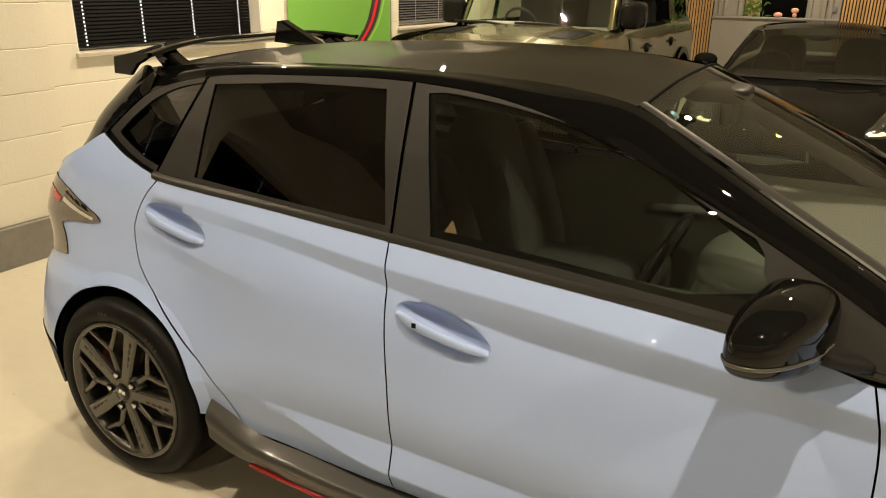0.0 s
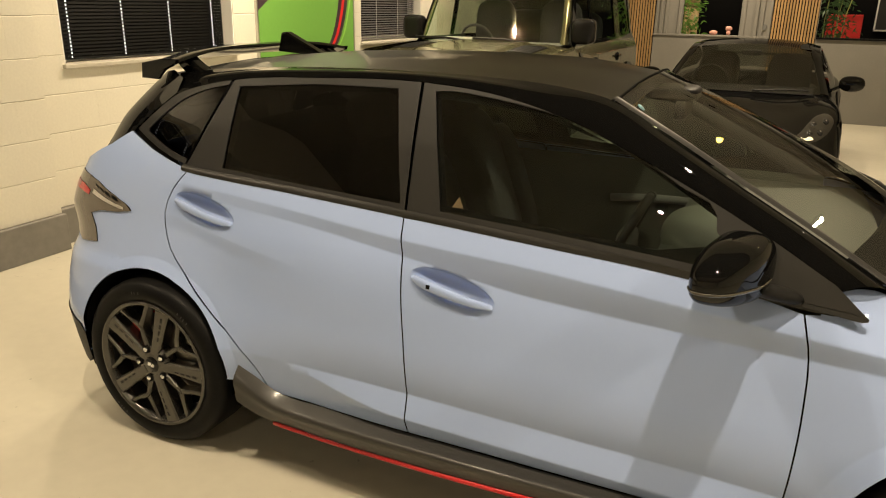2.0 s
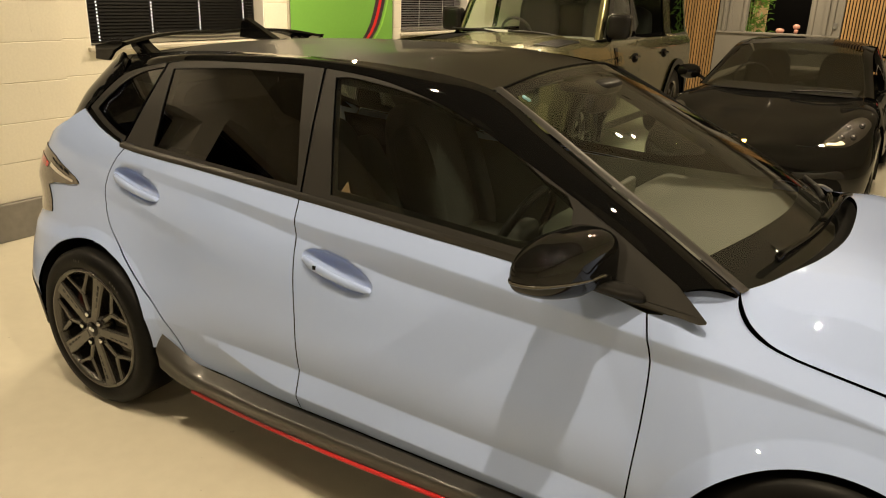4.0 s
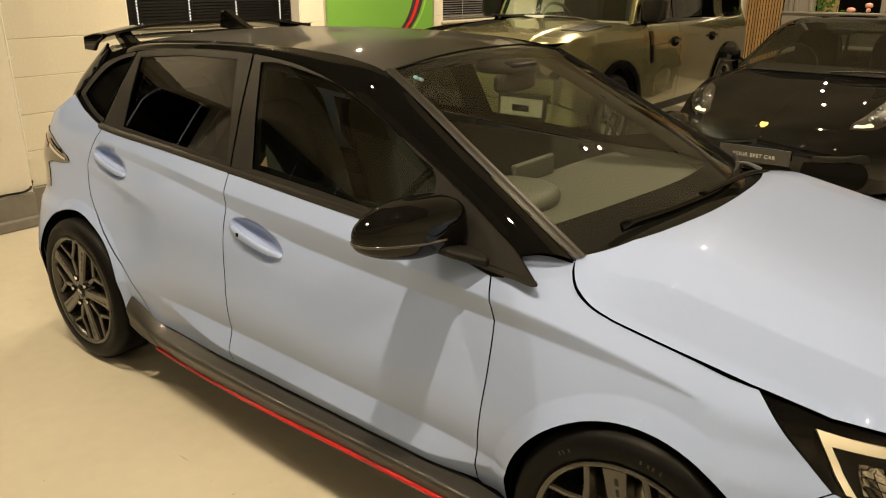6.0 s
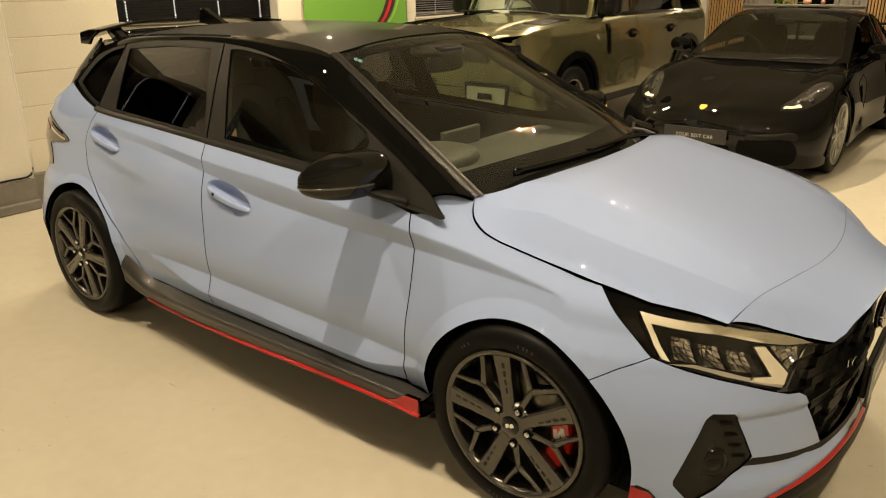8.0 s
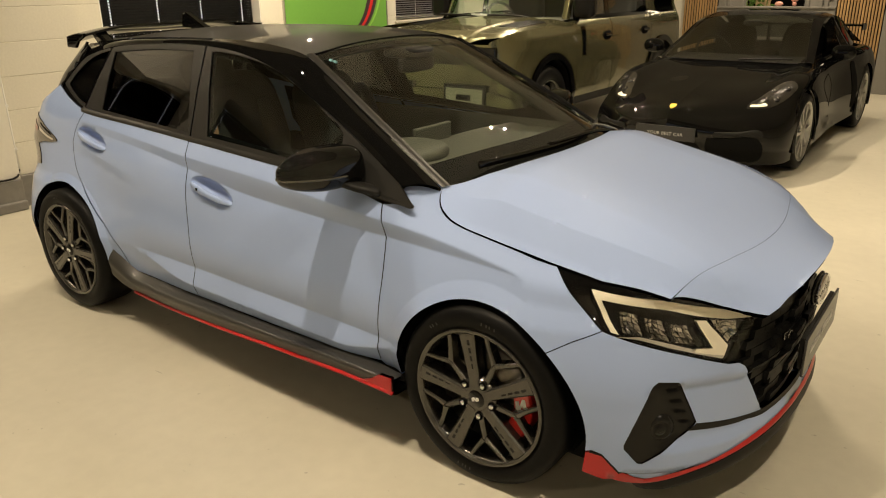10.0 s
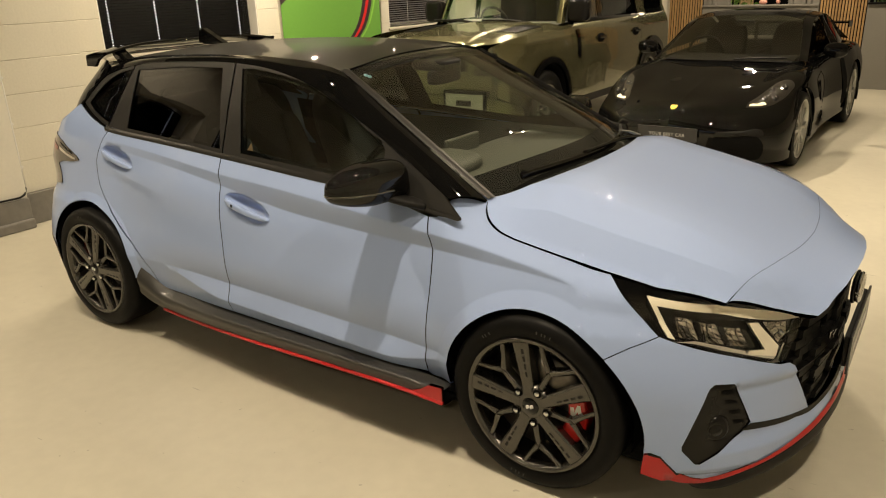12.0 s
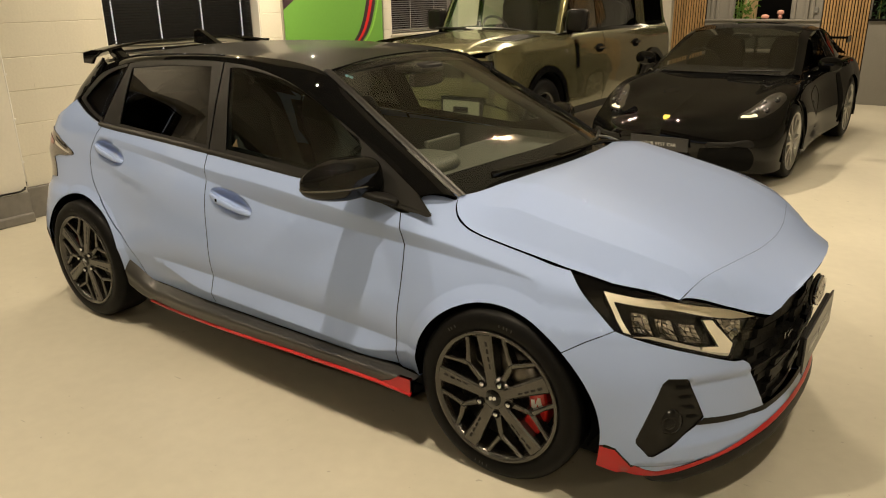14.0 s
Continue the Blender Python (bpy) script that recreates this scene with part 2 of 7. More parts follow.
def grid_normals(g):
    nu, nv = len(g), len(g[0])
    out = []
    for i in range(nu):
        for j in range(nv):
            du = g[min(i + 1, nu - 1)][j] - g[max(i - 1, 0)][j]
            dv = g[i][min(j + 1, nv - 1)] - g[i][max(j - 1, 0)]
            n = du.cross(dv)
            out.append(n.normalized() if n.length > 1e-12 else Vector((0, 0, 1)))
    return out


def sheet(name, g, mat, parent, label="", rim=0.0, out=None):
    """a smooth sheet over a grid of points, turned to face away from the point `out` lies behind, with folded-in edges"""
    nu, nv = len(g), len(g[0])
    nor = grid_normals(g)
    mid = g[nu // 2][nv // 2]
    turn = out is not None and nor[(nu // 2) * nv + nv // 2].dot(mid - Vector(out)) < 0
    verts = [p for row in g for p in row]
    if turn:
        nor = [-n for n in nor]
    faces = []
    for i in range(nu - 1):
        for j in range(nv - 1):
            q = (i * nv + j, (i + 1) * nv + j, (i + 1) * nv + j + 1, i * nv + j + 1)
            faces.append(q[::-1] if turn else q)
    if rim:
        ring = [i * nv for i in range(nu)] + [(nu - 1) * nv + j for j in range(1, nv)] + [i * nv + nv - 1 for i in range(nu - 2, -1, -1)] + [j for j in range(nv - 2, 0, -1)]
        fold(verts, nor, faces, ring, rim)
    return mesh(name, verts, faces, mat, parent, label, nor)


def fold(verts, nor, faces, ring, rim):
    n = len(ring)
    base = len(verts)
    side = []
    for i, k in enumerate(ring):
        t = verts[ring[(i + 1) % n]] - verts[ring[i - 1]]
        s = t.cross(nor[k])
        s = s.normalized() if s.length > 1e-12 else nor[k]
        side.append(s)
    for i, k in enumerate(ring):
        verts.append(verts[k].copy())
        nor.append((nor[k] * 0.6 + side[i]).normalized())
    for i, k in enumerate(ring):
        verts.append(verts[k] - nor[k] * rim)
        nor.append(side[i])
    for i in range(n):
        j = (i + 1) % n
        faces.append((base + i, base + j, base + n + j, base + n + i))


def loft(name, curves, nu, nv, mat, parent, label="", rim=0.0, out=None, mirror=False):
    """a smooth skin through curves: nu steps along them, nv steps across"""
    rows = [spline(c, nu) for c in curves]
    g = [spline([r[i] for r in rows], nv) for i in range(nu)]
    ob = sheet(name, g, mat, parent, label, rim, out)
    if mirror:
        other = sheet(name, [[flip(p) for p in row] for row in g], mat, parent, label, rim, flip(Vector(out)) if out else None)
        return ob, other
    return ob


def inside(poly, px, py):
    x, y = poly[:, 0], poly[:, 1]
    x2, y2 = np.roll(x, -1), np.roll(y, -1)
    c = np.zeros(len(px), bool)
    for a, b, d, e in zip(x, y, x2, y2):
        if b == e:
            continue
        c ^= ((b > py) != (e > py)) & (px < (d - a) * (py - b) / (e - b) + a)
    return c


def resample(pts, step):
    out = []
    for a, b in zip(pts, pts[1:] + pts[:1]):
        n = max(1, int(math.dist(a, b) / step + 0.5))
        out += [(a[0] + (b[0] - a[0]) * k / n, a[1] + (b[1] - a[1]) * k / n) for k in range(n)]
    return out


def shrink(pts, gap):
    area = sum(a[0] * b[1] - b[0] * a[1] for a, b in zip(pts, pts[1:] + pts[:1]))
    s = 1 if area > 0 else -1
    out = []
    for a, b, c in zip(pts[-1:] + pts[:-1], pts, pts[1:] + pts[:1]):
        d1, d2 = Vector((b[0] - a[0], b[1] - a[1])), Vector((c[0] - b[0], c[1] - b[1]))
        n1, n2 = Vector((-d1.y, d1.x)).normalized() * s, Vector((-d2.y, d2.x)).normalized() * s
        n = (n1 + n2)
        n = n / max(0.35 if gap > 0 else 1.2, n.dot(n1)) if n.length > 1e-6 else n1
        out.append((b[0] + n.x * gap, b[1] + n.y * gap))
    return out


def curve2(pts, n):
    return [(p.x, p.y) for p in spline([(a, b, 0) for a, b in pts], n)]


def patch(name, surface, outline, mat, parent, label="", step=0.03, gap=0.0022, rim=0.012, sink=0.0, holes=(), mirror=True, edge=0.016, lines=()):
    """a panel cut out of a surface(u, z) along an outline, with folded edges; mirror adds its twin on the other side of the car"""
    from mathutils.geometry import delaunay_2d_cdt
    loops = [shrink(resample(list(outline), edge), gap)] + [resample(list(h), edge) for h in holes]
    arr = [np.array(l) for l in loops]
    lo, hi = arr[0].min(0), arr[0].max(0)
    gx, gz = np.meshgrid(np.arange(lo[0], hi[0], step), np.arange(lo[1], hi[1], step))
    gx = gx + (np.arange(gx.shape[0])[:, None] % 2) * step / 2
    px, pz = gx.ravel(), gz.ravel()
    ok = inside(arr[0], px, pz)
    for a in arr[1:]:
        ok &= ~inside(a, px, pz)
    edge_pts = np.vstack(arr)
    px, pz = px[ok], pz[ok]
    keep = np.array([np.min((edge_pts[:, 0] - a) ** 2 + (edge_pts[:, 1] - b) ** 2) > (0.55 * step) ** 2 for a, b in zip(px, pz)], bool) if len(px) else np.zeros(0, bool)
    # feature lines: rows of points that follow creases, so that they stay crisp
    feat, fedges = [], []
    for line in lines:
        pl = np.array(line)
        okl = inside(arr[0], pl[:, 0], pl[:, 1])
        for a in arr[1:]:
            okl &= ~inside(a, pl[:, 0], pl[:, 1])
        last = None
        for (a, b), good in zip(line, okl):
            if good and np.min((edge_pts[:, 0] - a) ** 2 + (edge_pts[:, 1] - b) ** 2) > 0.005 ** 2:
                if last is not None:
                    fedges.append((last, len(feat)))
                last = len(feat)
                feat.append((a, b))
            else:
                last = None
    if feat and len(px):
        fa = np.array(feat)
        keep &= np.array([np.min((fa[:, 0] - a) ** 2 + (fa[:, 1] - b) ** 2) > 0.008 ** 2 for a, b in zip(px, pz)], bool)
    base = sum(len(l) for l in loops)
    pts = [tuple(p) for l in loops for p in l] + feat + list(zip(px[keep], pz[keep]))
    edges, k = [(a + base, b + base) for a, b in fedges], 0
    for l in loops:
        edges += [(k + i, k + (i + 1) % len(l)) for i in range(len(l))]
        k += len(l)
    def area(p):
        return 0.5 * abs(float(np.dot(p[:, 0], np.roll(p[:, 1], -1)) - np.dot(p[:, 1], np.roll(p[:, 0], -1))))
    whole = area(arr[0]) - sum(area(a) for a in arr[1:])
    # nudge the inner points until the triangles cover the panel without slivers left open
    for go in range(8):
        moved = [p if i < base else (p[0] + 0.00037 * go * math.sin(i * 1.7), p[1] + 0.00023 * go * math.cos(i * 2.3)) for i, p in enumerate(pts)]
        v2, _, tri, orig, _, _ = delaunay_2d_cdt([Vector(p) for p in moved], edges, [], 0, 1e-6)
        cx = np.array([sum(v2[i].x for i in t) / len(t) for t in tri])
        cz = np.array([sum(v2[i].y for i in t) / len(t) for t in tri])
        good = inside(arr[0], cx, cz)
        for a in arr[1:]:
            good &= ~inside(a, cx, cz)
        filled = sum(area(np.array([v2[i][:] for i in t])) for t, g in zip(tri, good) if g)
        if filled > whole * 0.9995:
            break
    e = 0.0025
    verts, nor = [], []
    for v in v2:
        n = (surface(v.x + e, v.y) - surface(v.x - e, v.y)).cross(surface(v.x, v.y + e) - surface(v.x, v.y - e)).normalized()
        verts.append(surface(v.x, v.y) - n * sink)
        nor.append(n)
    faces = [tuple(t) if (v2[t[1]] - v2[t[0]]).cross(v2[t[2]] - v2[t[0]]) > 0 else tuple(t[::-1]) for t, g in zip(tri, good) if g]
    index = {}
    for i, o in enumerate(orig):
        for q in o:
            index[q] = i
    if rim:
        k = 0
        for l in loops:
            fold(verts, nor, faces, [index[k + i] for i in range(len(l))], rim)
            k += len(l)
    ob = mesh(name, verts, faces, mat, parent, label, nor)
    if mirror:
        mesh(name, [flip(v) for v in verts], [f[::-1] for f in faces], mat, parent, label, [flip(n) for n in nor])
    return ob


def tube(name, pts, radius, mat, parent, label="", sides=8, n=24, flat=1.0):
    """a round bar along a smooth curve"""
    c = spline(pts, n)
    verts, faces = [], []
    for i, p in enumerate(c):
        t = (c[min(i + 1, n - 1)] - c[max(i - 1, 0)]).normalized()
        a = t.cross(Vector((0, 0, 1)))
        a = a.normalized() if a.length > 1e-4 else Vector((1, 0, 0))
        b = a.cross(t)
        r = radius(i / (n - 1)) if callable(radius) else radius
        verts += [p + (a * math.cos(6.28318 * k / sides) + b * flat * math.sin(6.28318 * k / sides)) * r for k in range(sides)]
    for i in range(n - 1):
        for k in range(sides):
            k2 = (k + 1) % sides
            faces.append((i * sides + k, i * sides + k2, (i + 1) * sides + k2, (i + 1) * sides + k))
    faces += [tuple(range(sides))[::-1], tuple(range((n - 1) * sides, n * sides))]
    return mesh(name, verts, faces, mat, parent, label)


def blob(name, centre, size, power, mat, parent, label="", nu=24, nv=16, turn=None):
    """a rounded block (superellipsoid)"""
    def pw(v, e):
        return math.copysign(abs(v) ** e, v)
    verts, faces = [], []
    for j in range(nv + 1):
        b = -math.pi / 2 + math.pi * j / nv
        for i in range(nu):
            a = 2 * math.pi * i / nu
            v = Vector((size[0] * pw(math.cos(b), power) * pw(math.cos(a), power), size[1] * pw(math.cos(b), power) * pw(math.sin(a), power), size[2] * pw(math.sin(b), power)))
            if turn is not None:
                v = turn @ v
            verts.append(v + Vector(centre))
    for j in range(nv):
        for i in range(nu):
            i2 = (i + 1) % nu
            faces.append((j * nu + i, j * nu + i2, (j + 1) * nu + i2, (j + 1) * nu + i))
    return mesh(name, verts, faces, mat, parent, label)


def lathe(name, profile, mat, parent, label="", centre=(0, 0, 0), n=64, axis="y"):
    """turns (radius, depth) pairs round the y axis"""
    verts, faces = [], []
    for i in range(n):
        a = 2 * math.pi * i / n
        for r, d in profile:
            verts.append(Vector((r * math.cos(a), d, r * math.sin(a))) + Vector(centre))
    k = len(profile)
    for i in range(n):
        i2 = (i + 1) % n
        for j in range(k - 1):
            faces.append((i * k + j, i * k + j + 1, i2 * k + j + 1, i2 * k + j))
    ob = mesh(name, verts, faces, mat, parent, label)
    return ob


def prism_data(poly, y0, y1, chamfer=0.0):
    """verts and faces of a plate: poly in (x, z), from the front y0 back to y1, with a chamfered front edge"""
    inner = shrink(poly, chamfer) if chamfer else poly
    n = len(poly)
    verts = [Vector((x, y0, z)) for x, z in inner] + [Vector((x, y0 + chamfer, z)) for x, z in poly] + [Vector((x, y1, z)) for x, z in poly]
    faces = [tuple(range(n))]
    for r in (0, 1):
        for i in range(n):
            j = (i + 1) % n
            faces.append((r * n + i, (r + 1) * n + i, (r + 1) * n + j, r * n + j))
    faces.append(tuple(range(2 * n, 3 * n))[::-1])
    return verts, faces


def plates(name, polys, y0, y1, chamfer, mat, parent, label="", turn=None):
    verts, faces = [], []
    for poly in polys:
        area = sum(a[0] * b[1] - b[0] * a[1] for a, b in zip(poly, poly[1:] + poly[:1]))
        poly = list(poly) if area > 0 else list(poly)[::-1]
        v, f = prism_data(poly, y0, y1, chamfer)
        k = len(verts)
        verts += [turn @ p for p in v] if turn is not None else v
        faces += [tuple(i + k for i in q) for q in f]
    return mesh(name, verts, faces, mat, parent, label, smooth=False)


def lettering(text, size, m, mat, name="lettering", parent=None, label="", spacing=1.0):
    """flat raised letters, made into a mesh"""
    cu = bpy.data.curves.new(name, "FONT")
    cu.body, cu.size, cu.extrude, cu.align_x, cu.align_y, cu.space_character = text, size, 0.0008, "CENTER", "CENTER", spacing
    tmp = bpy.data.objects.new(name, cu)
    scene.collection.objects.link(tmp)
    bpy.context.view_layer.update()
    me = bpy.data.meshes.new_from_object(tmp.evaluated_get(bpy.context.evaluated_depsgraph_get()))
    bpy.data.objects.remove(tmp)
    me.transform(m)
    me.materials.clear()
    me.materials.append(mat)
    ob = new(name, me)
    if parent is not None:
        ob.parent = parent
    if label:
        tagged(ob, label)
    return ob


def spin(poly, a):
    c, s = math.cos(a), math.sin(a)
    return [(x * c - z * s, x * s + z * c) for x, z in poly]


# ---- the room ----
for x, y, power, beam in SPOTS:
    spot = thing("ceiling_spot", "small round ceiling spotlight, lit warm white", "spotlight", pose(x, y, CEILING), group="ceiling spots")
    lathe_b = bmesh.new()
    bmesh.ops.create_cone(lathe_b, cap_ends=True, segments=24, radius1=0.055, radius2=0.055, depth=0.05)
    part("housing", lathe_b, M["black"], spot)
    ld = bpy.data.lights.new("spot_light", "AREA")
    ld.shape, ld.size, ld.energy, ld.color, ld.spread = "DISK", 0.045, power, WARM, radians(beam)
    lo = new("spot_light", ld)
    lo.parent = spot
    lo.location = (0, 0, -0.03)

X0, X1, Y0, Y1 = -2.36, 6.5, -6.5, 10.0
tagged(box("floor", (X0 - 0.6, Y0 - 0.3, -0.15), (X1 + 0.3, Y1 + 0.3, 0.0), M["floor"], bevel=0), "pale glossy resin floor", "floor", kind="structure")
# unseen ceiling, split into bays whose tones shape the cars' reflections
tagged(box("ceiling", (X0 - 0.6, 0.1, CEILING + 0.02), (X1 + 0.3, 6.7, CEILING + 0.2), M["ceil"], bevel=0), "unseen ceiling bay, toned pale for reflections", "ceiling", kind="structure")
tagged(box("ceiling", (X0 - 0.6, 6.7, CEILING + 0.02), (X1 + 0.3, Y1 + 0.3, CEILING + 0.2), M["ceil"], bevel=0), "unseen far ceiling bay, toned pale for reflections", "ceiling", kind="structure")
tagged(box("ceiling", (X0 - 0.6, -2.5, CEILING + 0.02), (X1 + 0.3, 0.1, CEILING + 0.2), M["darkceil"], bevel=0), "unseen ceiling bay, toned dark to keep reflections black", "ceiling", kind="structure")
tagged(box("ceiling", (X0 - 0.6, Y0 - 0.3, CEILING + 0.02), (X1 + 0.3, -2.5, CEILING + 0.2), M["midceil"], bevel=0), "unseen ceiling bay, toned grey for side glass reflections", "ceiling", kind="structure")
tagged(box("wall_south", (X0 - 0.6, Y0 - 0.2, 0), (X1 + 0.2, Y0, CEILING + 0.02), M["whitewall"], bevel=0), "plain pale wall", "wall", kind="structure")
tagged(box("wall_east", (X1, Y0, 0), (X1 + 0.2, Y1, CEILING + 0.02), M["whitewall"], bevel=0), "plain pale wall", "wall", kind="structure")


def wall_west():
    """block wall with two window openings; the pieces of the stretch by the car are single blocks"""
    w = thing("wall_west", "cream painted block wall with grey skirting", "wall", kind="structure")
    t = X0 - 0.30
    J = M["mortar"]
    # core behind the blocks, with openings at y 0.88..2.60 and 4.70..6.20
    for y0, y1, z0, z1 in ((Y0, -5.30, 0, CEILING), (-5.30, -2.95, 0, 1.16), (-5.30, -2.95, 2.5, CEILING), (-2.95, -2.75, 0, CEILING), (-2.75, -1.03, 0, 1.16), (-2.75, -1.03, 2.28, CEILING), (-1.03, 0.88, 0, CEILING), (0.88, 2.60, 0, 1.16), (0.88, 2.60, 2.5, CEILING), (2.60, 4.72, 0, CEILING), (4.72, 6.22, 0, 1.16), (4.72, 6.22, 2.5, CEILING), (6.22, Y1, 0, CEILING)):
        box("wall_core", (t, y0, z0), (X0 - 0.006, y1, z1), J, w, bevel=0)
    course, length = 0.250, 0.50
    box("pilaster_core", (X0 - 0.006, -0.10, 0.0), (X0 + 0.114, 0.595, CEILING), J, w, bevel=0)
    openings = ((0.88, 2.60), (4.72, 6.22))
    cache = {}
    for r in range(12):
        z0 = 0.245 + r * course
        if z0 + course > CEILING:
            break
        for lo_y, hi_y, x in ((-0.10, 0.60, X0 + 0.12), (0.60, 6.7, X0)):
            edges = [lo_y] + [lo_y + (0.25 if r % 2 else 0.5) + k * length for k in range(14)]
            edges = [e for e in edges if e < hi_y - 0.06] + [hi_y]
            for k, (a, b) in enumerate(zip(edges, edges[1:])):
                zb, zt = z0, z0 + course
                spans = [(a, b, zb, zt)]
                for o0, o1 in openings:
                    nxt = []
                    for p0, p1, q0, q1 in spans:
                        if q1 <= 1.16 or q0 >= 2.5 or p1 <= o0 or p0 >= o1:
                            nxt.append((p0, p1, q0, q1))
                            continue
                        if q0 < 1.16:
                            nxt.append((max(p0, o0), min(p1, o1), q0, 1.16))
                        if p0 < o0:
                            nxt.append((p0, o0, q0, q1))
                        if p1 > o1:
                            nxt.append((o1, p1, q0, q1))
                    spans = nxt
                for p0, p1, q0, q1 in spans:
                    if p1 - p0 < 0.03:
                        continue
                    key = (round(p1 - p0, 3), round(q1 - q0, 3))
                    if key not in cache:
                        bm = bmesh.new()
                        # rounded only along the bed joints
                        dz = key[1]
                        prof = [(-0.03, 0.002), (-0.0025, 0.002), (0.0, 0.005), (0.0, dz - 0.004), (-0.0025, dz - 0.001), (-0.03, dz - 0.001)]
                        va = [bm.verts.new((px_, 0.0, pz_)) for px_, pz_ in prof]
                        vb = [bm.verts.new((px_, key[0], pz_)) for px_, pz_ in prof]
                        for m_ in range(len(prof)):
                            n_ = (m_ + 1) % len(prof)
                            bm.faces.new((va[m_], va[n_], vb[n_], vb[m_]))
                        bm.faces.new(va[::-1])
                        bm.faces.new(vb)
                        bmesh.ops.recalc_face_normals(bm, faces=bm.faces[:])
                        me = bpy.data.meshes.new("block")
                        bm.to_mesh(me)
                        bm.free()
                        me.materials.append(M["cream"])
                        cache[key] = me
                    ob = new("block", cache[key])
                    ob.parent = w
                    ob.location = (x + 0.0003 * ((k * 7 + r * 3) % 3), p0, q0)
    return w


wall_west()
# the plain pier at the end of the blocks, with its conduit
pier = thing("wall_pier", "smooth white pier with surface conduit", "wall", kind="structure")
for y0, y1, z0, z1 in ((-1.03, -0.10, 0, CEILING), (-2.75, -1.03, 0, 1.185), (-2.75, -1.03, 2.28, CEILING), (-2.95, -2.75, 0, CEILING), (-5.30, -2.95, 0, 1.185), (-5.30, -2.95, 2.5, CEILING), (Y0, -5.30, 0, CEILING)):
    box("pier_face", (X0 - 0.004, y0, z0), (X0 + 0.20, y1, z1), M["whitewall"], pier, bevel=0.0)
for y0, y1, x in ((-0.10, 0.612, X0 + 0.155), (0.612, 4.2, X0 + 0.05), (4.2, 10.0, X0 + 0.05)):
    tagged(box("baseboard", (X0 - 0.1, y0, 0.0), (x, y1, 0.245), M["skirt"], bevel=0.006), "grey painted block skirting", "skirting", kind="structure")
tagged(box("baseboard", (X0 - 0.1, Y0, 0.0), (X0 + 0.225, -0.10, 0.235), M["skirt"], bevel=0.006), "grey painted block skirting", "skirting", kind="structure")
tagged(box("baseboard", (X0 - 0.1, Y0, 0.0), (X0 + 0.255, -0.10, 0.075), M["skirt"], bevel=0.012), "grey painted floor upstand", "skirting", kind="structure")
con = thing("conduit", "thin white pipe and cable clipped to the pier", "pipe")
tube("vertical_pipe", [(X0 + 0.15, -0.075, 2.9), (X0 + 0.15, -0.075, 1.5), (X0 + 0.15, -0.075, 0.27)], 0.009, M["frame"], con, n=10)
tube("low_cable", [(X0 + 0.15, -0.075, 0.30), (X0 + 0.21, -0.12, 0.262), (X0 + 0.215, -0.30, 0.250), (X0 + 0.215, -0.7, 0.252), (X0 + 0.215, -1.1, 0.262), (X0 + 0.215, -1.7, 0.255)], 0.008, M["plastic"], con, "dark slack cable", n=40)
for z in (0.45, 0.78, 1.12, 1.46):
    box("pipe_clip", (X0 + 0.12, -0.098, z), (X0 + 0.16, -0.06, z + 0.02), M["frame"], con, bevel=0.003)


def window_west(name, y0, y1, z0, z1, slat, slatmat, dotted):
    w = thing(name, "dark night window with %s blind" % ("a black slatted" if dotted else "a half-open grey slatted"), "window", kind="structure")
    back = X0 - 0.16
    box("pane", (back - 0.02, y0, z0), (back - 0.01, y1, z1), M["night"], w, bevel=0)
    for a0, a1, b0, b1 in ((y0, y0 + 0.05, z0, z1), (y1 - 0.05, y1, z0, z1), (y0, y1, z0, z0 + 0.05), (y0, y1, z1 - 0.05, z1)):
        box("window_frame", (back - 0.02, a0, b0), (back + 0.02, a1, b1), M["frame"], w, bevel=0.004)
    box("window_sill", (back, y0 - 0.02, z0 - 0.03), (X0 + 0.03, y1 + 0.02, z0), M["sill"], w, bevel=0.006)
    box("reveal", (back, y1 - 0.012, z0), (X0 - 0.004, y1 - 0.0005, z1), M["frame"], w, bevel=0.002)
    box("reveal", (back, y0 + 0.0005, z0), (X0 - 0.004, y0 + 0.012, z1), M["frame"], w, bevel=0.002)
    n = int((z1 - z0 - 0.04) / slat)
    me = None
    for k in range(n):
        if me is None:
            bm = box_bm((-0.012, y0 + 0.03, -0.0006), (0.012, y1 - 0.03, 0.0006), 0)
            bmesh.ops.rotate(bm, verts=bm.verts[:], cent=(0, 0, 0), matrix=Matrix.Rotation(radians(72 if dotted else 28), 3, "Y"))
            me = bpy.data.meshes.new("slat")
            bm.to_mesh(me)
            bm.free()
            me.materials.append(slatmat)
        s = new("slat", me)
        s.parent = w
        s.location = (back + 0.06, 0, z0 + 0.03 + k * slat)
    for f in ((0.08, 0.35, 0.62, 0.90) if dotted else (0.33, 0.68)):
        y = y0 + (y1 - y0) * f
        if dotted:
            # glowing squares laid before the slats stand in for bright cord holes
            verts, faces = [], []
            for k in range(n):
                z = z0 + 0.03 + k * slat + slat * 0.3
                c = Vector((back + 0.075, y, z))
                b = len(verts)
                for dx, dy, dz in ((0, -0.0055, -0.005), (0, 0.0055, -0.005), (0, 0.0055, 0.005), (0, -0.0055, 0.005)):
                    verts.append(c + Vector((dx, dy, dz)))
                faces.append((b, b + 1, b + 2, b + 3))
            mesh("cord_holes", verts, faces, M["hole"], w, "row of small squares made to glow as cord holes", smooth=False)
        else:
            tube("cord", [(back + 0.078, y, z0 + 0.01), (back + 0.078, y, z1)], 0.003, M["cord"], w, n=3, sides=6)
    return w


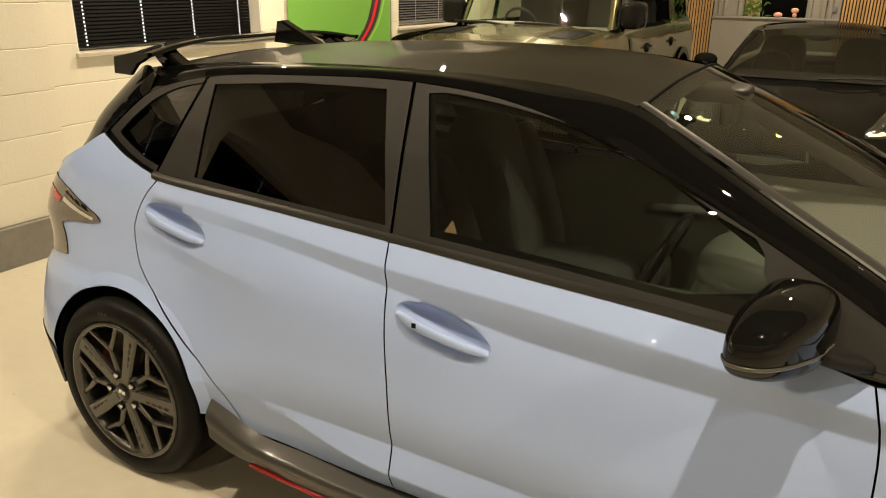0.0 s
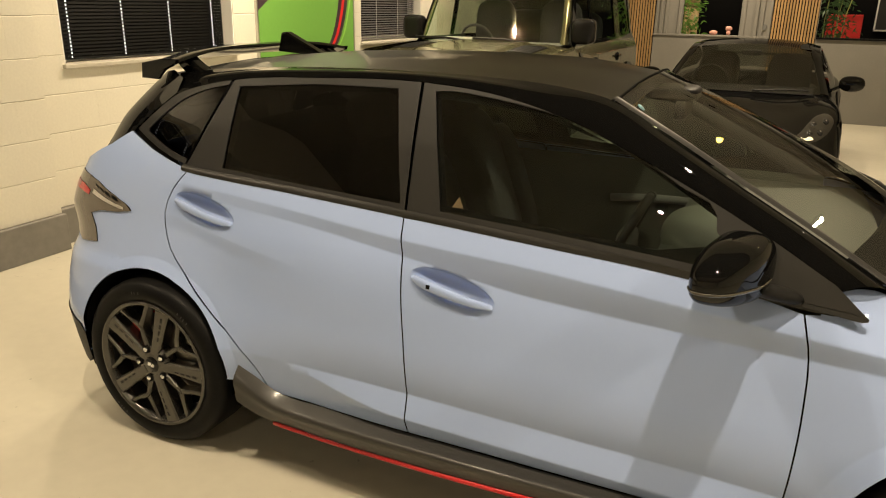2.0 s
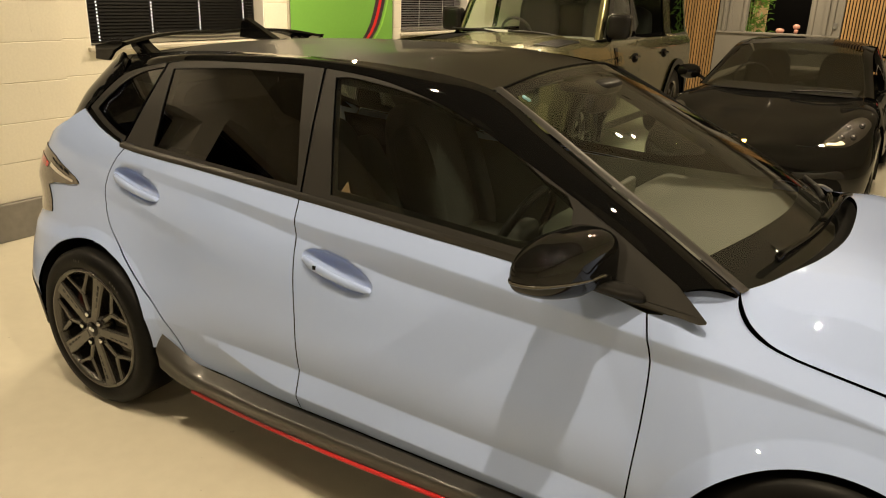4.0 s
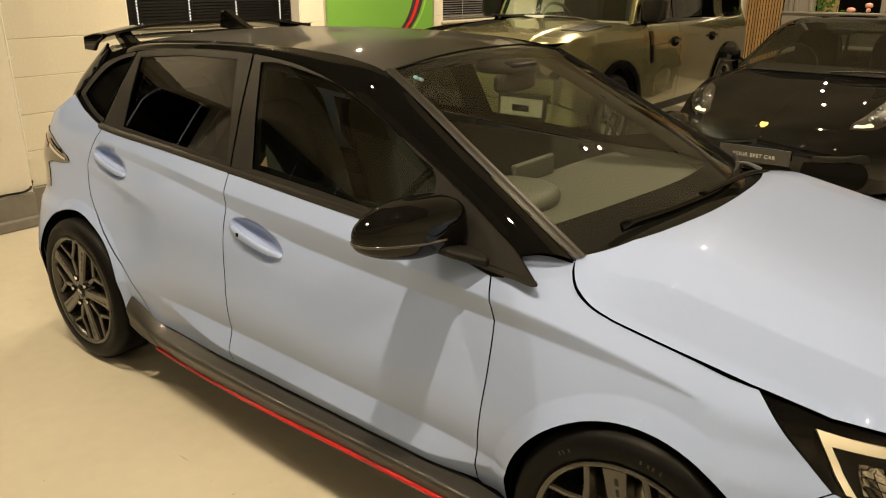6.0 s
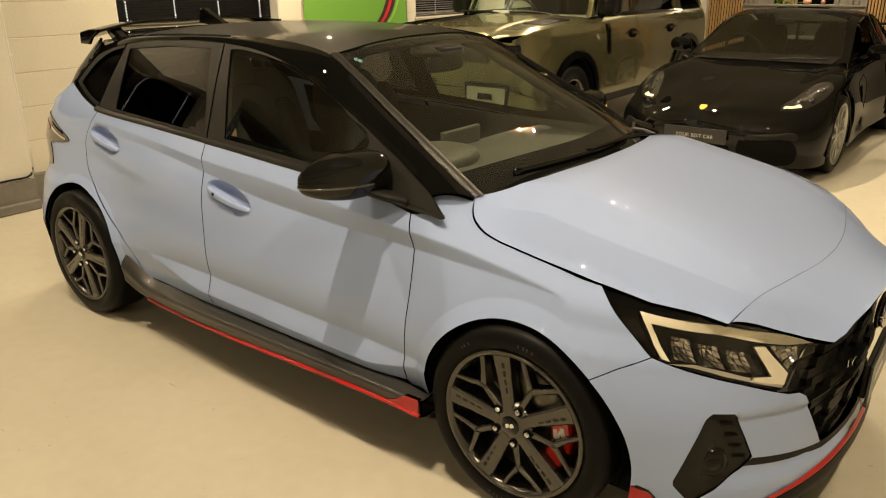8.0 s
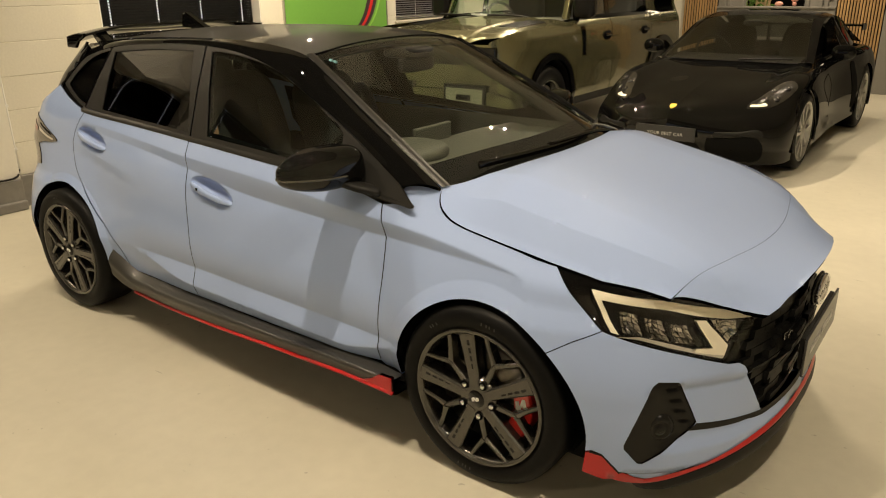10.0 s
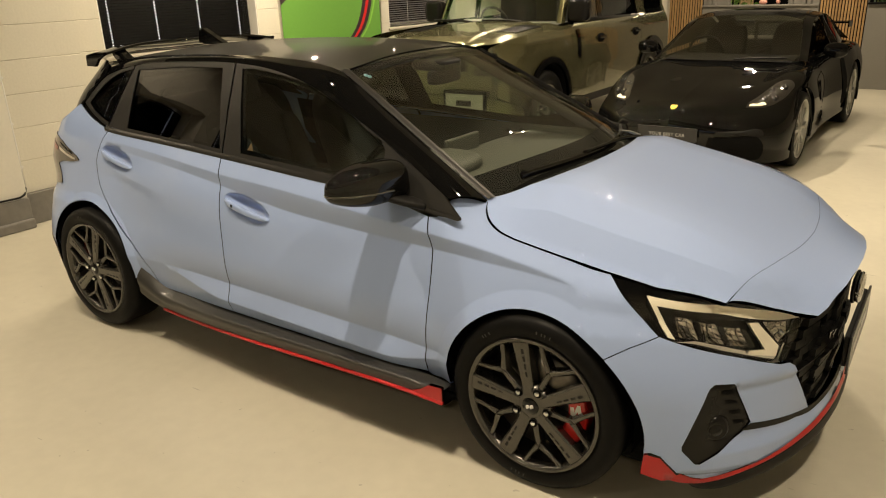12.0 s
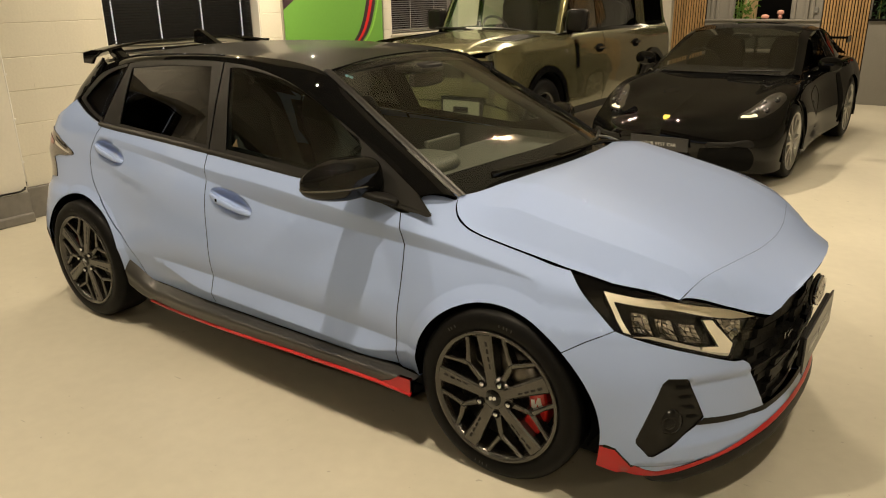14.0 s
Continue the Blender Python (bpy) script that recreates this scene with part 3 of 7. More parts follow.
window_west("window_1", 0.88, 2.60, 1.185, 2.5, 0.024, M["blind"], True)
window_west("window_3", -2.75, -1.03, 1.185, 2.28, 0.024, M["blind"], True)
window_west("window_4", -5.30, -2.95, 1.185, 2.5, 0.024, M["blind"], True)
window_west("window_2", 4.72, 6.22, 1.185, 2.5, 0.026, M["blindw"], False)

# printed poster between the windows
poster = thing("poster", "green printed banner with dark and red stripes, on the block wall", "poster")
px = X0 + 0.004
box("backing", (px, 2.90, 1.06), (px + 0.02, 4.52, 2.9), M["green"], poster, bevel=0.002)
for y in (2.885, 4.52):
    box("edge_strip", (px, y, 1.05), (px + 0.026, y + 0.015, 2.9), M["alu"], poster, bevel=0.002)


def print_shape(name, pts, mat, d):
    verts = [Vector((px + 0.0205 + d, y, z)) for y, z in pts]
    mesh(name, verts, [tuple(range(len(pts)))], mat, poster, smooth=False)


print_shape("print_corner", [(2.90, 1.52), (2.90, 2.0), (3.45, 2.0), (3.2, 1.70)], M["plum"], 0.001)
band = lambda o, w: curve2([(3.90 + o, 1.08), (4.08 + o, 1.25), (4.20 + o, 1.50), (4.28 + o, 1.85)], 10) + curve2([(4.28 + o + w, 1.85), (4.20 + o + w, 1.50), (4.08 + o + w, 1.25), (3.90 + o + w, 1.08)], 10)
print_shape("print_band", band(0.0, 0.17), M["plum"], 0.001)
print_shape("print_stripe", band(0.06, 0.05), M["redprint"], 0.002)
print_shape("print_band_light", band(0.20, 0.03), M["lime"], 0.001)
print_shape("print_ground", [(2.90, 1.065), (2.90, 1.11), (3.4, 1.13), (4.0, 1.09), (4.4, 1.065)], M["plum"], 0.0015)

# ---- the far wall: slatted oak panels, an inner window, low grey walls ----
nw = thing("wall_north", "grey painted partition wall with inner windows", "wall", kind="structure")
for x0, x1, z0, z1, y in ((X0 - 0.5, -0.60, 0, CEILING, 10.0), (-0.60, -0.05, 0, CEILING, 10.02), (-0.05, 1.66, 0, 1.19, 9.94), (-0.05, 0.36, 1.19, CEILING, 9.98), (1.22, 1.66, 1.19, CEILING, 9.98), (0.36, 1.22, 2.3, CEILING, 9.98), (1.66, 2.30, 0, CEILING, 10.02), (2.30, X1, 0, 1.20, 9.95), (2.30, X1, 2.3, CEILING, 9.98)):
    box("wall_board", (x0, y, z0), (x1, y + 0.12, z1), M["whitewall"] if x1 <= -0.6 else M["greywall"], nw, bevel=0.003)
box("wall_ledge", (-0.05, 9.92, 1.19), (1.66, 10.1, 1.215), M["greywall"], nw, bevel=0.003)
box("wall_ledge", (2.30, 9.92, 1.20), (X1, 10.1, 1.225), M["felt"], nw, bevel=0.003)
for x in (0.02, 0.10, 0.30, 1.24, 1.42, 1.50):
    box("frame_post", (x, 9.955, 1.215), (x + 0.05, 9.985, 2.6), M["greywall"], nw, bevel=0.004)
box("socket", (1.545, 9.96, 1.31), (1.605, 9.979, 1.39), M["greypl"], nw, bevel=0.004)
for x0, x1 in ((-0.60, -0.06), (1.67, 2.29)):
    pan = thing("slat_panel", "upright oak slats on black felt", "wall panel", pose(0, 0, 0))
    box("felt_backing", (x0, 9.985, 0.0), (x1, 10.015, 2.8), M["felt"], pan, bevel=0)
    n = int((x1 - x0) / 0.0405)
    bm = box_bm((0, -0.022, 0), (0.026, 0, 2.8), 0.002, 1)
    me = bpy.data.meshes.new("slat")
    bm.to_mesh(me)
    bm.free()
    me.materials.append(M["oak"])
    for k in range(n):
        s = new("slat", me)
        s.parent = pan
        s.location = (x0 + 0.008 + k * (x1 - x0) / n, 9.984, 0.0)
# the lit room behind the inner windows
tagged(box("backdrop", (-0.6, 11.6, 0), (X1, 11.7, CEILING), M["shell"], bevel=0), "dim room behind the inner window", "wall", kind="structure")
box_l = bpy.data.lights.new("inner_room_lamp", "AREA")
box_l.size, box_l.energy, box_l.color = 0.5, 22, WARM
il = new("inner_room_lamp", box_l)
il.location = (0.8, 10.9, 2.6)
box_l2 = bpy.data.lights.new("inner_room_lamp", "AREA")
box_l2.size, box_l2.energy, box_l2.color = 0.5, 18, WARM
il2 = new("inner_room_lamp", box_l2)
il2.location = (2.9, 10.9, 2.6)
tagged(box("inner_door", (0.28, 10.9, 0.0), (0.50, 10.95, 2.2), M["pine"], bevel=0.004), "pale wooden door frame", "door", kind="structure")
tagged(box("red_cabinet", (2.45, 11.1, 0.0), (2.95, 11.3, 1.55), M["redprint"], bevel=0.01), "red cabinet behind the window", "cabinet")
pic = thing("framed_picture", "dark picture in a thin white frame", "picture")
box("picture", (3.17, 11.575, 1.32), (3.75, 11.6, 2.0), M["plate"], pic, bevel=0)
for a in ((3.15, 1.30, 3.77, 1.325), (3.15, 1.30, 3.172, 2.02), (3.75, 1.30, 3.77, 2.02)):
    box("frame_bar", (a[0], 11.56, a[1]), (a[2], 11.598, a[3]), M["frame"], pic, bevel=0.002)
for x in (0.85, 1.07):
    v = thing("ornament", "small rosy ornament on the window ledge", "ornament", pose(x, 10.02, 1.216))
    blob("bowl", (0, 0, 0.035), (0.06 if x < 1 else 0.03, 0.04, 0.035), 0.9, M["pinkish"], v)
    if x > 1:
        blob("cup", (0, 0, 0.10), (0.05, 0.04, 0.035), 0.8, M["pinkish"], v)


def bamboo(x, y, z, n, h, leaf, seed, spread):
    rnd = random.Random(seed)
    b = thing("potted_bamboo", "leafy green bamboo behind the inner window", "plant", pose(x, y, z))
    for k in range(4):
        a = rnd.uniform(-spread, spread)
        tube("cane", [(a, rnd.uniform(-0.05, 0.05), 0), (a * 1.1, 0, h * 0.5), (a * 1.3 + rnd.uniform(-0.05, 0.05), 0, h)], 0.008, M["cane"], b, n=10, sides=6)
    verts, faces = [], []
    for k in range(n):
        c = Vector((rnd.gauss(0, spread), rnd.gauss(0, 0.06), rnd.uniform(0.05, h)))
        d = Vector((rnd.gauss(0, 1), rnd.gauss(0, 0.4), rnd.uniform(-0.7, 0.3))).normalized()
        s = d.cross(Vector((0, 1, 0.2))).normalized()
        l, wd = rnd.uniform(0.06, 0.13), rnd.uniform(0.008, 0.014)
        i = len(verts)
        verts += [c, c + d * l * 0.4 + s * wd, c + d * l - Vector((0, 0, 0.015)), c + d * l * 0.4 - s * wd]
        faces.append((i, i + 1, i + 2, i + 3))
    ob = mesh("leaves", verts, faces, leaf, b)
    tagged(ob, "slender green leaves", kind="stuff")
    return b


bamboo(0.42, 10.25, 1.15, 260, 0.75, M["leaf"], 3, 0.11)
bamboo(2.52, 10.25, 1.15, 260, 0.65, M["dleaf"], 5, 0.13)


# ---- the hatchback's outer surface: x forward from the rear hub, half-widths for the side ----
def lerp(x, xs, ys):
    return float(np.interp(x, xs, ys))


_TABLES = {}


def soft(x, xs, ys):
    """a smooth, never overshooting curve through a table"""
    key = (xs, ys)
    if key not in _TABLES:
        n = len(xs)
        h = [xs[i + 1] - xs[i] for i in range(n - 1)]
        d = [(ys[i + 1] - ys[i]) / h[i] for i in range(n - 1)]
        m = [d[0]] + [0.0 if d[i - 1] * d[i] <= 0 else 3 * (h[i - 1] + h[i]) / ((2 * h[i] + h[i - 1]) / d[i - 1] + (h[i] + 2 * h[i - 1]) / d[i]) for i in range(1, n - 1)] + [d[-1]]
        _TABLES[key] = (h, m)
    h, m = _TABLES[key]
    if x <= xs[0]:
        return ys[0]
    if x >= xs[-1]:
        return ys[-1]
    i = 0
    while x > xs[i + 1]:
        i += 1
    t = (x - xs[i]) / h[i]
    t2, t3 = t * t, t * t * t
    return (2 * t3 - 3 * t2 + 1) * ys[i] + (t3 - 2 * t2 + t) * h[i] * m[i] + (3 * t2 - 2 * t3) * ys[i + 1] + (t3 - t2) * h[i] * m[i + 1]


XF, XR = 2.75, -0.12       # where the plan starts to round towards nose and tail


def belt_z(x):
    return soft(x, (-0.3, 0.0, 0.15, 0.57, 1.0, 1.4, 1.77, 2.125, 2.26), (1.10, 1.068, 1.046, 1.024, 1.0, 0.977, 0.954, 0.916, 0.904))


def glass_w(x, z):
    """half-width of the glasshouse"""
    return 0.722 - 0.385 * (z - 1.0) - 0.06 * max(0.0, z - 1.2) - 0.10 * max(0.0, 0.25 - x) ** 1.5 - 0.02 * max(0, x - 2.0)


def crease_u(x):
    return soft(x, (-0.6, -0.1, 0.08, 0.6, 1.03, 1.43, 2.16, 2.34, 2.51, 2.67, 2.76, 3.4), (0.98, 1.009, 0.998, 0.96, 0.922, 0.9, 0.838, 0.823, 0.799, 0.772, 0.752, 0.690))


def crease_l(x):
    return soft(x, (-0.6, 0.0, 0.1, 0.62, 1.04, 1.43, 2.15, 2.34, 2.51, 2.67, 2.76, 3.4), (0.93, 0.97, 0.962, 0.919, 0.868, 0.811, 0.779, 0.775, 0.771, 0.762, 0.7515, 0.689))


def sill_crease(x):
    return soft(x, (-0.3, 0.4, 0.68, 1.1, 1.6, 2.1, 2.4), (0.45, 0.448, 0.444, 0.436, 0.422, 0.41, 0.405))


def sill_band(x):
    return soft(x, (0.28, 0.95, 1.95, 2.25), (0.0, 1.0, 1.0, 0.25))


def sill_foot(x):
    return 0.078 * soft(x, (0.58, 1.05, 1.95, 2.25), (0.0, 1.0, 1.0, 0.25))


def sharp_w(x, z):
    zu, zl = crease_u(x), crease_l(x)
    wu = soft(x, (-0.5, -0.1, 0.6, 1.0, 1.43, 2.15, 2.5, 2.84), (0.72, 0.732, 0.75, 0.763, 0.772, 0.783, 0.787, 0.797))
    if z > zu:
        return wu - soft(x, (-0.2, 1.0, 2.0, 2.2, 2.3, 2.36, 2.8), (0.5, 0.55, 0.55, 0.66, 1.10, 1.15, 1.15)) * (z - zu)
    wl = wu - 0.06 * (zu - zl)
    if z > zl:
        return wu + (wl - wu) * (zu - z) / (zu - zl)
    cr, band = sill_crease(x), sill_band(x)
    full = soft(x, (0.28, 0.95, 1.95, 2.25, 2.75), (0.0, 1.0, 1.0, 0.85, 0.75))
    wide = soft(x, (-0.3, 0.3, 0.9, 1.8, 2.3, 2.75), (0.872, 0.868, 0.870, 0.872, 0.873, 0.872))
    waist = wide - 0.016 * band
    if z > cr:
        s = (zl - z) / (zl - cr)
        f0 = 0.78 * s + 0.22 * s * s * (3 - 2 * s)
        f1 = 1.36 * (1 - (1 - s) ** 1.7) - 0.36 * s ** 3
        w = wl + (waist - wl) * (f0 + (f1 - f0) * full)
        # ridge that runs forward from the tail lamp into the rear door
        rz = soft(x, (-0.1, 0.08, 0.38, 0.62), (0.895, 0.88, 0.824, 0.785))
        amp = soft(x, (-0.1, 0.1, 0.4, 0.66), (0.020, 0.018, 0.010, 0.0))
        w += amp * max(0.0, 1 - (z - rz) / 0.09 if z > rz else 1 - (rz - z) / 0.045)
        return w
    # flared band above the sill, then the turn under it
    foot = sill_foot(x)
    if z > cr - foot:
        return waist + 0.34 * band * (cr - z)
    return waist + 0.34 * band * foot - soft(x, (-0.2, 0.5, 0.75, 1.1, 2.2, 2.4), (0.1, 0.10, 0.16, 0.40, 0.40, 0.06)) * (cr - foot - z)


def raw_w(x, z):
    w = sharp_w(x, z)
    # the shoulder facet fades out into a plain round haunch towards the tail
    k = soft(x, (-0.05, 0.3, 0.8), (1.0, 0.5, 0.0))
    if k > 0:
        top, low = crease_u(x) + 0.08, crease_l(x) - 0.17
        if low < z < top:
            a, b, h = sharp_w(x, low), sharp_w(x, top), top - low
            sa, sb = (a - sharp_w(x, low - 0.02)) / 0.02 * h, (sharp_w(x, top + 0.02) - b) / 0.02 * h
            t = (z - low) / h
            t2, t3 = t * t, t * t * t
            w += k * ((2 * t3 - 3 * t2 + 1) * a + (t3 - 2 * t2 + t) * sa + (3 * t2 - 2 * t3) * b + (t3 - t2) * sb - w)
    return w


HANDLES = ((1.188, 0.800, 0.136, 0.042, -0.20), (0.234, 0.917, 0.132, 0.042, -0.20))


def scoop(x, z):
    """depth of the hollows behind the door handles"""
    for hx, hz, rx, rz, k in HANDLES:
        q = ((x - hx) / rx) ** 2 + ((z - hz - k * (x - hx)) / rz) ** 2
        if q < 1:
            return 0.040 * (1 - q) ** 0.8
    return 0.0


ARCHES = ((0.012, 0.338, 0.344), (2.604, 0.320, 0.345))
RINGS = (0.040, 0.056)     # width of the raised ring round each wheel opening


def side_w(x, z):
    # creases are tight along the doors and melt away towards the lamp
    k = 1.0 + soft(x, (2.70, 2.84), (0.0, 8.0))
    w = sum(raw_w(x, z + d * k) for d in (-0.004, -0.002, 0, 0.002, 0.004)) / 5
    # the doors lie inboard of the arches, more so low down
    low = min(1.0, max(0.0, (0.88 - z) / 0.28))
    w -= 0.036 * low * low * (3 - 2 * low) * soft(x, (0.15, 0.48, 2.12, 2.40), (0.0, 1.0, 1.0, 0.0))
    for (ax, az, r), ring in zip(ARCHES, RINGS):
        d = math.hypot(x - ax, z - az)
        if z > 0.2 and d < r + 0.11:
            w += 0.016 * min(1.0, max(0.0, (r + ring - d) / ring))
    return w - scoop(x, z)


def nose_x(z):
    return soft(z, (0.10, 0.16, 0.22, 0.30, 0.45, 0.56, 0.62, 0.68, 0.72, 0.76, 0.82), (3.33, 3.40, 3.43, 3.435, 3.43, 3.42, 3.415, 3.41, 3.43, 3.46, 3.48))


def tail_x(z):
    return soft(z, (0.15, 0.30, 0.45, 0.56, 0.66, 0.75, 0.89, 1.0, 1.15), (-0.56, -0.62, -0.65, -0.66, -0.63, -0.58, -0.545, -0.48, -0.40))


def body(u, z):
    """a point of the right-hand body side; u is x along the side, then runs round the nose (to XF + 1) and the tail (to XR - 1)"""
    if u > XF:
        a = min(1.0, u - XF) * math.pi / 2
        w = side_w(XF, z)
        e = soft(z, (0.15, 0.3, 0.5, 0.6), (0.84, 0.88, 0.95, 1.0))
        # flat set-back facet between the fog lamp and the grille
        dent = 0.016 * min(1.0, max(0.0, (0.488 - 0.10 * max(0.0, u - 3.3) - z) / 0.014)) * min(1.0, max(0.0, (u - 3.12) / 0.05)) * min(1.0, max(0.0, (z - 0.27) / 0.03))
        return Vector((XF + (nose_x(z) - XF) * math.sin(a) ** e - dent * math.sin(a), -w * math.cos(a) ** e + dent * math.cos(a), z))
    if u < XR:
        a = min(1.0, XR - u) * math.pi / 2
        w = side_w(XR, z)
        e = soft(z, (0.60, 0.72, 0.85), (0.9, 0.85, 0.72))
        return Vector((XR + (tail_x(z) - XR) * math.sin(a) ** e, -w * math.cos(a) ** (1.39 * e - 0.78), z))
    return Vector((u, -side_w(u, z), z))


def green(u, z):
    return Vector((u, -glass_w(u, z), z))


def tail_edge(z):
    return soft(z, (1.04, 1.085, 1.178, 1.278, 1.36), (-0.37, -0.345, -0.29, -0.19, -0.10))


def tail_side(u, z):
    """the black pillar beside the hatch glass, rounding inwards to its edge"""
    s = min(1.0, max(0.0, 1 - (u - tail_edge(z)) / 0.14))
    return Vector((u, -glass_w(u, z) + 0.05 * s * s, z))


def hood_edge(x):
    return soft(x, (2.317, 2.36, 2.42, 2.577, 2.8, 2.96, 3.15, 3.29, 3.37, 3.42), (0.640, 0.697, 0.72, 0.727, 0.733, 0.724, 0.672, 0.53, 0.45, 0.40))


def hood_z(x, y):
    zc = soft(x, (2.2, 2.47, 2.8, 3.0, 3.15, 3.25, 3.33, 3.38, 3.42, 3.46), (1.03, 0.988, 0.915, 0.864, 0.823, 0.793, 0.768, 0.751, 0.735, 0.715))
    zc = 0.5 * zc + 0.25 * (hood_c(x - 0.04) + hood_c(x + 0.04))
    # height and half-width of the shut line beside the wing and the lamp
    ye = hood_edge(x)
    ze = soft(x, (2.317, 2.36, 2.42, 2.577, 2.8, 2.96, 3.15, 3.29, 3.37, 3.42), (0.957, 0.912, 0.879, 0.848, 0.813, 0.786, 0.755, 0.705, 0.680, 0.665))

    def drop(v):
        return 0.42 * (v / 0.73) ** 2 + 0.28 * (max(0.0, v - 0.34) / 0.39) ** 1.5 + 0.30 * max(0.0, v - 0.50) / 0.23
    # raised shoulders that fall away to the shut line
    a, peak = abs(y), ye - 0.085
    s = min(1.0, a / peak)
    if a < peak:
        rise = 0.65 + 0.35 * s * s * (3 - 2 * s)
    else:
        rise = max(0.0, 1 - (a - peak) / (ye - peak))
    rise *= soft(x, (2.32, 2.42, 2.58, 2.95, 3.1, 3.2, 3.36), (0.0, 0.022, 0.060, 0.060, 0.044, 0.026, 0.004))
    return zc - (zc - ze) * drop(a) / drop(ye) + rise


def hood_c(x):
    return soft(x, (2.2, 2.47, 2.8, 3.0, 3.15, 3.25, 3.33, 3.38, 3.42, 3.46), (1.03, 0.988, 0.915, 0.864, 0.823, 0.793, 0.768, 0.751, 0.735, 0.715))


def hood(x, y):
    return Vector((x, y, hood_z(x, y)))


def arc(cx, cz, r, a0, a1, n):
    return [(cx + r * math.cos(radians(a0 + (a1 - a0) * i / (n - 1))), cz + r * math.sin(radians(a0 + (a1 - a0) * i / (n - 1)))) for i in range(n)]


def hatch_wheel(car, x, front):
    hub = thing_part("wheel", car, pose(x, -0.864, 0.323, 0, -11 if front else 18, 0) @ Matrix.Scale(1.03, 4))
    lathe("tyre", [(0.232, 0.02), (0.240, 0.004), (0.254, -0.003), (0.282, -0.005), (0.300, 0.006), (0.3115, 0.022), (0.314, 0.045), (0.314, 0.17), (0.310, 0.195), (0.29, 0.212), (0.235, 0.205)], M["tyre"], hub, "worn black low-profile tyre")
    # plain bars for the lettering, their glints put into the colour
    for a0, n_ in ((64, 4), (112, 3), (244, 4)):
        for j in range(n_):
            a = radians(a0 + 3.1 * j + 0.6 * (j % 2))
            bar = [(0.268 * math.cos(a + f), 0.268 * math.sin(a + f)) for f in (0.0, 0.016)] + [(0.278 * math.cos(a + f), 0.278 * math.sin(a + f)) for f in (0.016, 0.0)]
            plates("sidewall_mark", [bar], -0.0052, -0.003, 0, M["mark"], hub)
    lathe("rim_barrel", [(0.2405, 0.002), (0.2375, -0.004), (0.230, -0.003), (0.222, 0.010), (0.217, 0.030)], M["alloy"], hub, "grey rim lip")
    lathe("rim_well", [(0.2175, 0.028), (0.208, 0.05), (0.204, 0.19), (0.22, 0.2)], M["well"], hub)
    for k in range(5):
        a = 2 * math.pi * k / 5 + math.pi / 2
        b = a + math.pi / 5
        plates("main_spoke", [spin([(0.035, -0.020), (0.085, -0.0215), (0.15, -0.0245), (0.229, -0.031), (0.231, 0.0), (0.229, 0.031), (0.15, 0.0245), (0.085, 0.0215), (0.035, 0.020)], a)], 0.001, 0.046, 0.006, M["alloy"], hub)
        stem = [spin([(0.05, -0.0125), (0.13, -0.0090), (0.157, -0.003), (0.157, 0.003), (0.13, 0.0090), (0.05, 0.0125)], b)]
        for q in (1, -1):
            # each fork arm swings well out to meet the rim beside the main spoke
            stem.append(spin([(0.136, 0.0080 * q), (0.156, -0.0035 * q), (0.182, 0.027 * q), (0.224, 0.064 * q), (0.216, 0.079 * q), (0.170, 0.038 * q), (0.150, 0.019 * q)], b))
        plates("fork_spoke", stem, 0.006, 0.044, 0.004, M["alloy"], hub)
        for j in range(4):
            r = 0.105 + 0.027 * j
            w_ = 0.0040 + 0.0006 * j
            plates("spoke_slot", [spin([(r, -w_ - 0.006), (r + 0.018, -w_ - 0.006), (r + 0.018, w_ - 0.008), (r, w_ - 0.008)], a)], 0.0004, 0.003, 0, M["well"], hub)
    lathe("hub_face", [(0.0, 0.002), (0.058, 0.002), (0.070, 0.009), (0.074, 0.046)], M["alloy"], hub, n=40)
    lathe("centre_cap", [(0.0, -0.003), (0.027, -0.003), (0.030, 0.002)], M["black"], hub, "black centre cap", n=32)
    plates("cap_mark", [[(-0.014, -0.007), (-0.006, -0.007), (-0.002, 0.001), (0.002, -0.007), (0.014, -0.003), (0.012, 0.007), (0.004, 0.007), (0.0, -0.001), (-0.004, 0.007), (-0.014, 0.004)]], -0.0045, -0.003, 0, M["white"], hub)
    for k in range(5):
        a = 2 * math.pi * (k + 0.5) / 5 + math.pi / 2
        lathe("wheel_nut", [(0.0, -0.009), (0.0075, -0.008), (0.0095, -0.002), (0.0095, 0.006)], M["chrome"], hub, centre=(0.060 * math.cos(a), 0, 0.060 * math.sin(a)), n=10)
        lathe("nut_socket", [(0.0145, -0.0005), (0.0145, 0.0025), (0.0, 0.003)], M["shell"], hub, centre=(0.060 * math.cos(a), -0.001, 0.060 * math.sin(a)), n=14)
    lathe("brake_disc", [(0.07, 0.055), (0.17, 0.055), (0.17, 0.08)], M["disc"], hub, "worn steel brake disc")
    lathe("disc_backing", [(0.0, 0.075), (0.205, 0.1)], M["shell"], hub)
    if front:
        cal = [(r * math.cos(radians(t)), r * math.sin(radians(t))) for r, ts in ((0.185, range(-38, 41, 6)), (0.118, range(40, -39, -6))) for t in ts]
        plates("brake_caliper", [spin(cal, radians(-17))], 0.034, 0.1, 0.006, M["caliper"], hub, "red brake caliper")
        plates("caliper_mark", [spin([(0.130, -0.012), (0.140, -0.016), (0.152, 0.014), (0.158, -0.008), (0.170, -0.004), (0.160, 0.038), (0.150, 0.036), (0.142, 0.008), (0.138, 0.026), (0.126, 0.022)], radians(-12))], 0.0325, 0.034, 0, M["white"], hub)
    else:
